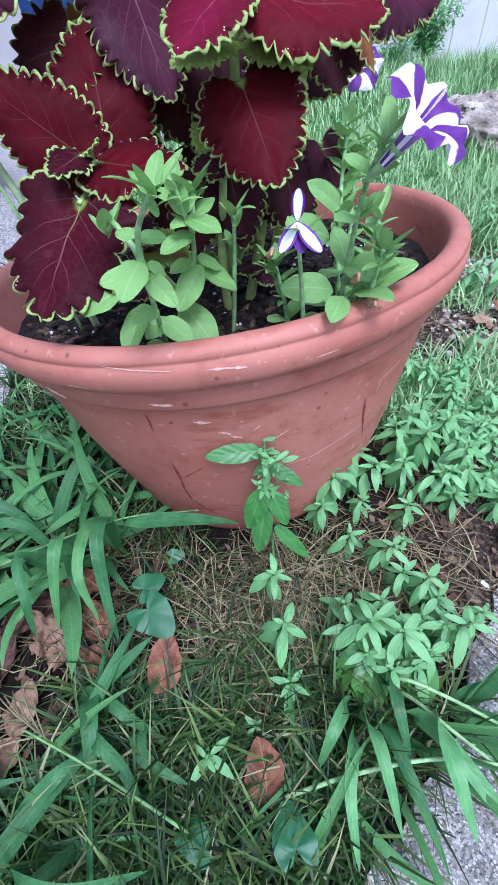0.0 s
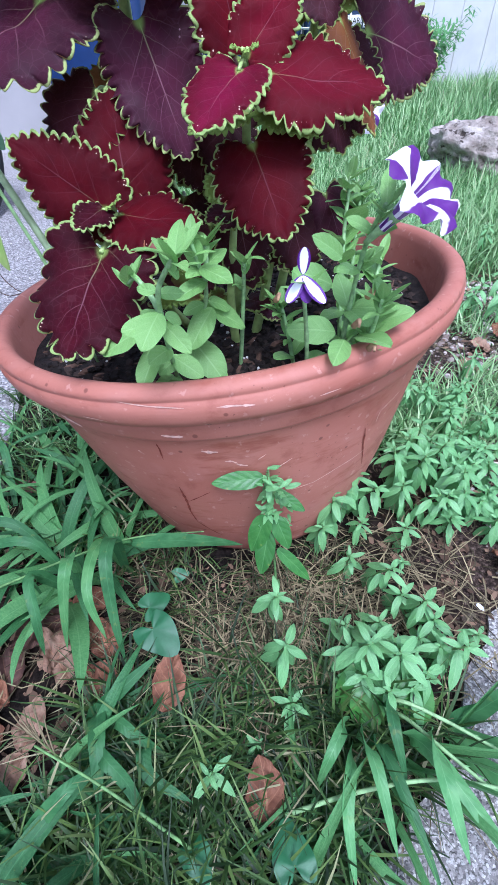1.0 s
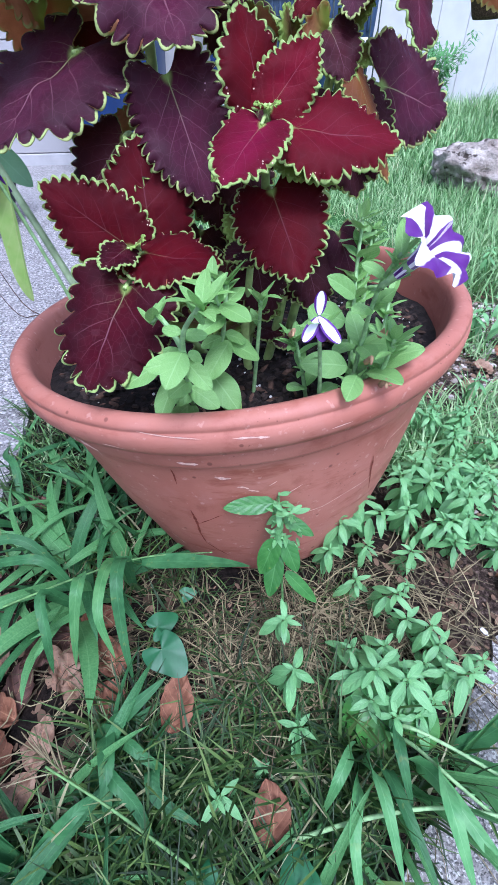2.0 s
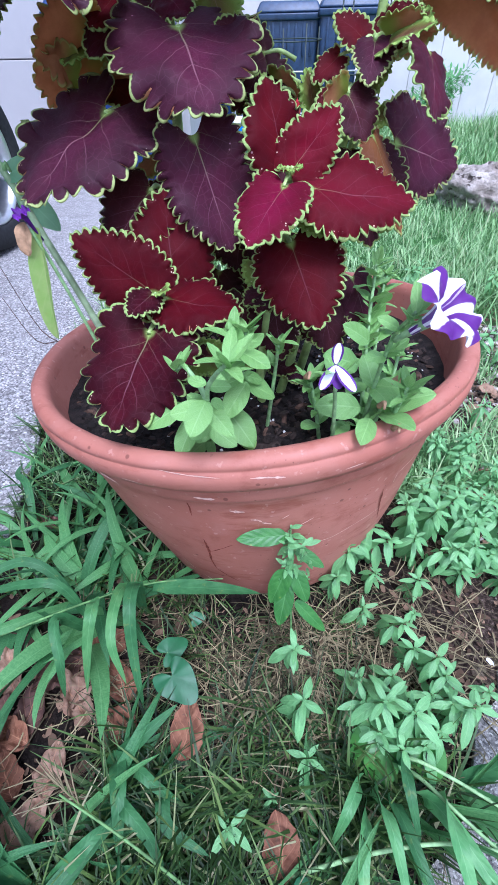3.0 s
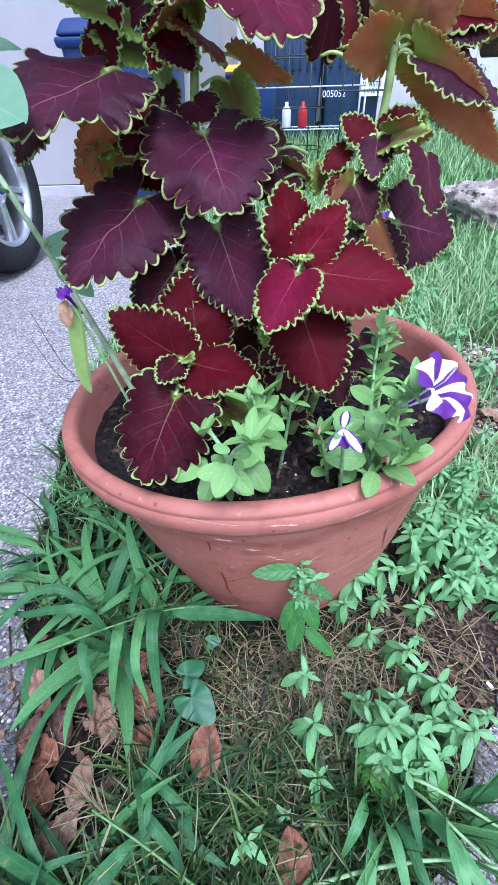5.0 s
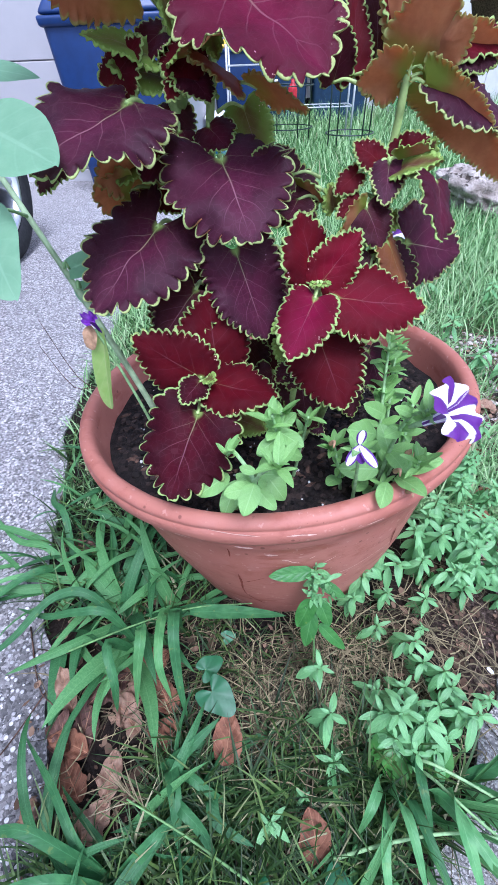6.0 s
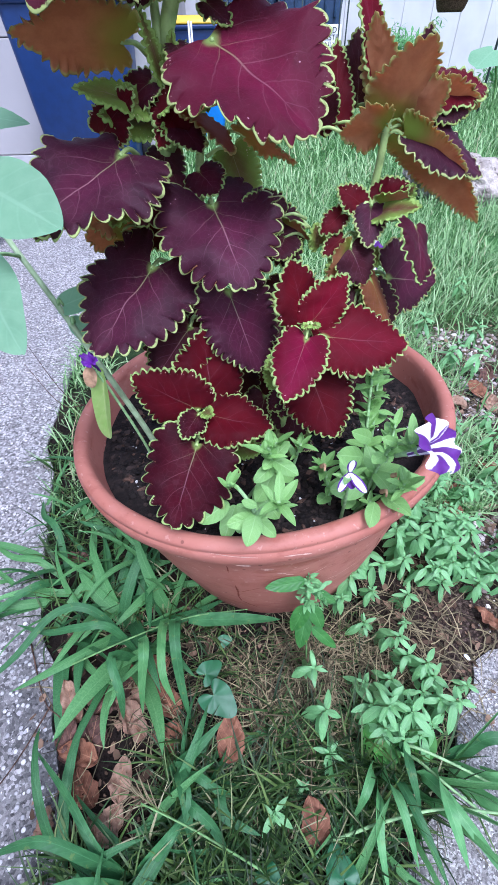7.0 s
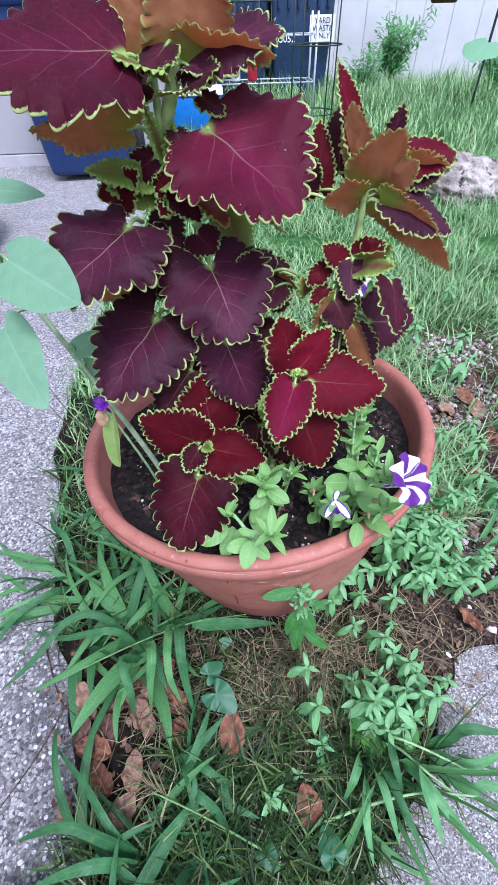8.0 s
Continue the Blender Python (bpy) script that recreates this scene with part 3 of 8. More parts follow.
def ground_z(x, y):
    d = max(0.0, math.hypot(x + 0.015, y - 0.40) - 0.1)
    near = math.exp(-((x * x + (y - 0.3) ** 2) / 1.2))
    bumps = 0.006 * noise.noise((x * 9, y * 9, 0)) + 0.010 * noise.noise((x * 3, y * 3, 4))
    return -0.002 + near * bumps * min(1.0, d * 8) - (1 - near) * 0.004


def spread(lo, hi, fine_lo, fine_hi, step):
    inner = list(np.arange(fine_lo, fine_hi, step))
    left = [fine_lo - step * (1.35 ** k - 1) / 0.35 for k in range(1, 34)]
    right = [fine_hi + step * (1.35 ** k - 1) / 0.35 for k in range(1, 34)]
    return [lo] + [v for v in left[::-1] if v > lo] + inner + [v for v in right if v < hi] + [hi]


xs, ys = spread(-300, 300, -0.6, 0.7, 0.0125), spread(-300, 300, -0.3, 1.1, 0.0125)
gv = [(x, y, ground_z(x, y)) for y in ys for x in xs]
gf = [(j * len(xs) + i, j * len(xs) + i + 1, (j + 1) * len(xs) + i + 1, (j + 1) * len(xs) + i) for j in range(len(ys) - 1) for i in range(len(xs) - 1)]
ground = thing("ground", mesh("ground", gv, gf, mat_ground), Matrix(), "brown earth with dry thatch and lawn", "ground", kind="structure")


def slab_mesh(name, outline, top, bottom, mat, rough):
    pts = []
    for (x0, y0), (x1, y1) in zip(outline, outline[1:] + outline[:1]):
        n = max(1, min(60, int(math.hypot(x1 - x0, y1 - y0) / 0.012)))
        for i in range(n):
            x, y = x0 + (x1 - x0) * i / n, y0 + (y1 - y0) * i / n
            k = rough if abs(x) < 1.2 and -0.5 < y < 1.5 else 0
            pts.append((x + k * noise.noise((x * 22, y * 22, 1)), y + k * noise.noise((x * 22, y * 22, 9))))
    n = len(pts)
    bm = bmesh.new()
    up = [bm.verts.new((x, y, top)) for x, y in pts]
    low = [bm.verts.new((x, y, bottom)) for x, y in pts]
    f = bm.faces.new(up)
    for i in range(n):
        bm.faces.new((low[i], low[(i + 1) % n], up[(i + 1) % n], up[i]))
    bmesh.ops.triangulate(bm, faces=[f])
    bmesh.ops.recalc_face_normals(bm, faces=bm.faces[:])
    me = bpy.data.meshes.new(name)
    bm.to_mesh(me)
    bm.free()
    me.materials.append(mat)
    return me


drive = thing("road", slab_mesh("drive", EDGE + [(-0.47, 3.05), (-9, 3.05), (-9, -7.0)], 0.003, -0.06, mat_asphalt, 0.012), Matrix(), "worn grey asphalt drive with pale stones showing", "driveway", kind="structure")
slab = thing("pavement", slab_mesh("slab", SLAB, 0.003, -0.06, mat_slab, 0.009), Matrix(), "grey exposed aggregate concrete path slab", "pavement", kind="structure")


# pale stones that stand out of the asphalt
def chip(r, seed):
    q = random.Random(seed)
    ring = [(r * (0.7 + 0.5 * q.random()) * math.cos(a), r * (0.7 + 0.5 * q.random()) * math.sin(a)) for a in (i * math.pi / 3 for i in range(6))]
    verts = [(x, y, -0.001) for x, y in ring] + [(x * 0.7, y * 0.7, r * 0.28) for x, y in ring]
    faces = [(i, (i + 1) % 6, 6 + (i + 1) % 6, 6 + i) for i in range(6)] + [tuple(range(6, 12))]
    return verts, faces


sv, sf = [], []
for i in range(4600):
    y = rng.uniform(-0.25, 1.0) if i % 4 else rng.uniform(0.2, 2.4)
    x = edge_x(y) - 0.012 - abs(rng.gauss(0, 0.28))
    v, f = chip(0.0008 + 0.0034 * rng.random() ** 2.6, i)
    o = len(sv)
    sv += [(a + x, b + y, c + 0.0028) for a, b, c in v]
    sf += [tuple(k + o for k in q) for q in f]
for i in range(500):
    x, y = rng.uniform(0.03, 0.55), rng.uniform(-0.1, 0.2)
    if on_slab(x - 0.01, y + 0.01):
        v, f = chip(rng.uniform(0.0007, 0.0018), i)
        o = len(sv)
        sv += [(a + x, b + y, c + 0.0028) for a, b, c in v]
        sf += [tuple(k + o for k in q) for q in f]
thing("gravel", mesh("gravel", sv, sf, mat_stone, smooth=False), Matrix(), "pale stone chips set in the paving", "gravel", kind="stuff")

# ---- walls behind ----
mat_door = plain("cream_panel", (0.425, 0.41, 0.405), 0.55, 0.4, 0.05, 3)
mat_fence = plain("cream_board", (0.60, 0.59, 0.58), 0.6, 0.35, 0.06, 4)
mat_base = plain("grey_sill", (0.50, 0.49, 0.485), 0.7, 0.3, 0.1, 8)
garage = thing("wall_garage", mesh("garage_wall", *box(-9.0, -0.5, 3.06, 3.22, -0.05, 2.7), mat_door, smooth=False), Matrix(), "cream painted garage front with wide panels", "wall", kind="structure")
for i in range(4):
    for k in range(4):
        z = 0.066 + 0.5 * i
        x1 = -0.56 - 1.25 * k
        part("panel", mesh("panel", *box(x1 - 1.24, x1, 3.035, 3.063, z, z + 0.496, 0.004), mat_door, smooth=False), garage)
part("sill", mesh("sill", *box(-6.0, -0.5, 3.03, 3.062, -0.01, 0.062, 0.004), mat_base, smooth=False), garage)
thing("wall_side", mesh("side_wall", *box(-0.66, -0.5, 3.223, 6.3, -0.05, 2.7), mat_door, smooth=False), Matrix(), "cream painted side wall of the garage", "wall", kind="structure")
part("roof", mesh("roof", *box(-9.1, -0.42, 2.98, 6.6, 2.703, 2.82), mat_base, smooth=False), garage)
thing("wall_back", mesh("back_wall", *box(-9.0, -0.665, 6.32, 6.46, -0.05, 2.7), mat_door, smooth=False), Matrix(), "cream painted back wall of the garage", "wall", kind="structure")
thing("wall_far", mesh("far_wall", *box(-9.0, -8.86, 3.223, 6.315, -0.05, 2.7), mat_door, smooth=False), Matrix(), "cream painted far wall of the garage", "wall", kind="structure")
fence = thing("wall_fence", mesh("fence_wall", *box(-0.66, 9.0, 6.345, 6.45, -0.05, 2.6), mat_fence, smooth=False), Matrix(), "cream vinyl board wall behind the lawn", "wall", kind="structure")
board = mesh("board", *box(0, 0.3062, 6.312, 6.343, -0.01, 2.6, 0.006), mat_fence, smooth=False)
for i in range(31):
    part("board", board, fence, at(-0.69 + 0.308 * i, 0, 0))

# ---- the terracotta pot ----
POT = frame_of(POT_FOOT, Vector((0, 1, 0)) - POT_AXIS * POT_AXIS.y, POT_AXIS)
PROFILE = [(0.0, 0.0), (0.134, 0.0), (0.141, 0.004), (0.145, 0.012), (0.158, 0.055), (0.172, 0.100), (0.184, 0.145), (0.194, 0.185), (0.2005, 0.2115), (0.2015, 0.2135), (0.2045, 0.2145), (0.2065, 0.217), (0.2085, 0.2300), (0.2088, 0.2335), (0.2125, 0.2345), (0.2175, 0.2370), (0.2210, 0.2430), (0.2222, 0.2495), (0.2222, 0.2565), (0.2212, 0.2572), (0.2210, 0.2590), (0.2216, 0.2598), (0.2206, 0.2635), (0.2172, 0.2663), (0.2128, 0.2672), (0.2088, 0.2660), (0.2058, 0.2625), (0.2042, 0.2560), (0.2000, 0.2350), (0.1920, 0.2000), (0.1700, 0.1300), (0.1300, 0.0300), (0.0, 0.0250)]


def pot_radius(z):
    outer = PROFILE[1:18]
    return float(np.interp(z, [q[1] for q in outer], [q[0] for q in outer]))


def pot_wobble(a, z):
    return 0.0009 * noise.noise((math.cos(a) * 3, math.sin(a) * 3, z * 20)) + 0.0004 * noise.noise((math.cos(a) * 14, math.sin(a) * 14, z * 90))


pot = thing("flower_pot", mesh("pot", *lathe(PROFILE, 160, pot_wobble), mat_pot), POT, "round terracotta flower pot with rolled rim, scuffed", "flower pot")


def mark(name, mat, points, width, label=""):
    """A scuff, crack or dark line that follows the pot's outside; points as (angle in degrees, height)."""
    verts, pts = [], []
    for (a0, z0), (a1, z1) in zip(points, points[1:]):
        for i in range(6):
            t = i / 6
            pts.append((a0 + (a1 - a0) * t, z0 + (z1 - z0) * t))
    pts.append(points[-1])
    n = len(pts)
    for i, (a, z) in enumerate(pts):
        a2, z2 = pts[min(i + 1, n - 1)]
        a1, z1 = pts[max(i - 1, 0)]
        dx, dz = radians(a2 - a1) * 0.2, z2 - z1
        k = math.hypot(dx, dz) or 1.0
        w = width * 0.85 * (0.35 + 0.65 * abs(noise.noise((i * 0.9, a, z * 50))) * 1.6) * min(1.0, 0.25 + 4 * min(i, n - 1 - i) / n)
        for s in (-1, 1):
            zz = z + s * w * dx / k
            aa = radians(a) - s * w * dz / k / 0.2
            r = pot_radius(zz) + pot_wobble(aa, zz) + 0.0005
            verts.append((r * math.cos(aa), r * math.sin(aa), zz))
    faces = [(2 * i, 2 * i + 2, 2 * i + 3, 2 * i + 1) for i in range(n - 1)]
    return part(name, mesh(name, verts, faces, mat), pot, None, label)


for pts, w in [
    ([(-99.4, 0.2226), (-97.2, 0.2214), (-95.0, 0.2212)], 0.0024),
    ([(-93.2, 0.1989), (-91.3, 0.1969), (-89.6, 0.1963)], 0.0024),
    ([(-88.8, 0.1840), (-87.1, 0.1829), (-86.0, 0.1792)], 0.0016),
    ([(-86.3, 0.1782), (-83.8, 0.1747)], 0.0016),
    ([(-77.3, 0.1638), (-75.2, 0.1678), (-73.1, 0.1716)], 0.0010),
    ([(-73.7, 0.1244), (-65.9, 0.1245), (-58.9, 0.1309), (-47.3, 0.1345)], 0.0010),
    ([(-38.5, 0.1860), (-43.8, 0.1846), (-47.3, 0.1814)], 0.0012),
    ([(-47.3, 0.1814), (-47.6, 0.1690)], 0.0008),
    ([(-126.0, 0.2230), (-122.8, 0.2202), (-120.0, 0.2174)], 0.0030),
    ([(-127.8, 0.2238), (-130.4, 0.2050)], 0.0018),
    ([(-133.0, 0.2080), (-131.0, 0.1950)], 0.0016),
    ([(-103.1, 0.2606), (-97.5, 0.2572), (-92.0, 0.2549)], 0.0009),
    ([(-86.8, 0.2533), (-83.7, 0.2525), (-80.7, 0.2510)], 0.0013),
    ([(-112.0, 0.2440), (-107.0, 0.2425)], 0.0010),
    ([(-70.0, 0.2460), (-66.0, 0.2465)], 0.0009),
    ([(-108.7, 0.1957), (-108.0, 0.1948)], 0.0011),
    ([(-81.3, 0.1803), (-79.4, 0.1851)], 0.0008),
    ([(-122.0, 0.0700), (-118.0, 0.0500)], 0.0016),
    ([(-116.0, 0.0380), (-110.0, 0.0240)], 0.0018),
]:
    mark("scuff", mat_scuff, pts, w, "pale chalky scuff")
for pts, w in [
    ([(-103.5, 0.1454), (-103.9, 0.1220), (-105.0, 0.1001), (-105.4, 0.0755)], 0.0024),
    ([(-105.4, 0.0755), (-102.5, 0.0605), (-98.9, 0.0460)], 0.0018),
    ([(-103.4, 0.1203), (-99.1, 0.1302), (-95.0, 0.1401)], 0.0011),
    ([(-102.6, 0.2080), (-102.5, 0.2016), (-103.1, 0.1874)], 0.0014),
    ([(-51.9, 0.1708), (-50.0, 0.1444), (-45.4, 0.1057)], 0.0018),
    ([(-66.0, 0.0192), (-57.6, 0.0323), (-48.2, 0.0411)], 0.0014),
    ([(-131.6, 0.1755), (-129.8, 0.1763)], 0.0014),
    # a dark line drawn along the groove under the rim
    ([(-112.0, 0.2338), (-95.0, 0.2340), (-80.0, 0.2338), (-62.0, 0.2340)], 0.0010),
]:
    mark("crack", mat_crack, pts, w, "dark hairline crack and groove line")

# potting soil, with perlite and bark
v, f, n = [(0, 0, 0.232)], [], 72
for i in range(1, 25):
    r = 0.1985 * i / 24
    for k in range(n):
        a = 2 * math.pi * k / n
        x, y = r * math.cos(a), r * math.sin(a)
        v.append((x, y, 0.2335 + 0.006 * noise.noise((x * 25, y * 25, 0)) + 0.004 * noise.noise((x * 90, y * 90, 3)) - 0.006 * (i / 24) ** 4))
for k in range(n):
    f.append((0, 1 + k, 1 + (k + 1) % n))
for i in range(23):
    for k in range(n):
        a, b = 1 + i * n + k, 1 + i * n + (k + 1) % n
        f.append((a, a + n, b + n, b))
thing("potting_soil", mesh("soil", v, f, mat_soil), POT, "dark moist potting soil in the terracotta pot", "soil", kind="stuff")


def crumbs(name, count, r0, r1, mat, stretch, label, seed):
    q = random.Random(seed)
    verts, faces = [], []
    for i in range(count):
        rad, a = 0.187 * math.sqrt(q.random()), q.uniform(0, 6.28)
        x, y = rad * math.cos(a), rad * math.sin(a)
        z = 0.2345 + 0.006 * noise.noise((x * 25, y * 25, 0)) + 0.004 * noise.noise((x * 90, y * 90, 3)) - 0.006 * (rad / 0.1925) ** 4
        r = q.uniform(r0, r1)
        m = at(x, y, z) @ Euler((q.uniform(-0.5, 0.5), q.uniform(-0.5, 0.5), q.uniform(0, 6.28))).to_matrix().to_4x4() @ Matrix.Diagonal((stretch, 1, 1, 1))
        pv, pf = placed(chip(r, i + seed), m)
        o = len(verts)
        verts += pv
        faces += [tuple(k + o for k in g) for g in pf]
    thing(name, mesh(name, verts, faces, mat, smooth=False), POT, label, name.replace("_", " "), kind="stuff")


crumbs("perlite", 300, 0.0007, 0.0022, mat_perlite, 1.0, "white perlite crumbs in the potting soil", 3)
crumbs("soil_crumbs", 3200, 0.0012, 0.0046, mat_soil_crumb, 1.3, "dark crumbs of potting soil", 4000)
crumbs("bark_chips", 420, 0.0010, 0.0036, mat_bark, 3.2, "brown bark chips on the potting soil", 900)

# ---- the coleus ----
STEMS = [
    [(-0.05, 0.40, 0.22), (-0.075, 0.40, 0.34), (-0.105, 0.40, 0.46), (-0.108, 0.395, 0.55), (-0.088, 0.392, 0.615), (-0.080, 0.392, 0.66)],
    [(-0.03, 0.41, 0.22), (0.02, 0.41, 0.34), (0.044, 0.394, 0.43), (0.050, 0.380, 0.500), (0.050, 0.374, 0.544)],
    [(-0.06, 0.37, 0.22), (-0.085, 0.32, 0.29), (-0.091, 0.288, 0.345)],
    [(-0.03, 0.37, 0.22), (-0.012, 0.33, 0.32), (-0.006, 0.300, 0.421)],
    [(0.005, 0.42, 0.32), (0.034, 0.398, 0.42), (0.046, 0.370, 0.484)],
    [(-0.09, 0.40, 0.40), (-0.085, 0.385, 0.50), (-0.075, 0.380, 0.572)],
    [(-0.010, 0.345, 0.22), (0.006, 0.330, 0.30), (0.012, 0.322, 0.372)],
    [(0.006, 0.365, 0.22), (0.022, 0.345, 0.31), (0.036, 0.335, 0.405)],
    [(-0.022, 0.335, 0.22), (-0.024, 0.315, 0.28), (-0.018, 0.305, 0.340)],
    [(-0.106, 0.396, 0.520), (-0.098, 0.392, 0.548), (-0.104, 0.392, 0.580), (-0.105, 0.396, 0.614)],
]
coleus = thing("coleus", None, at(-0.04, 0.40, 0.232), "bushy coleus with scalloped red and purple leaves, lime margins", "plant")
for i, s in enumerate(STEMS):
    part("stem", mesh("stem", *tube(s, 0.0058 if i < 1 else 0.0040, 0.0042 if i < 1 else 0.0024, 10, 6, 0.14), mat_cstem), coleus, Matrix())
STEM_POINTS = [p for s in STEMS for p in spline(s, 10)]

def leaf_between(base, tip, left, right, look_name, fold=0.10, arch=0.10, wide=1.0):
    """A leaf row from its base, its tip and the two edges where it is widest."""
    base, tip, left, right = (Vector(p) for p in (base, tip, left, right))
    across = right - left
    along = tip - base
    face = across.cross(along).normalized()
    if face.dot(Vector((0, -0.75, 0.65))) < 0:
        face = -face
    side = across.normalized()
    even = along - side * (along.dot(side) * 0.12)
    end = base + even.normalized() * along.length
    return (tuple(base), tuple(end), tuple(face), across.length * wide * 1.06, look_name, fold, arch)


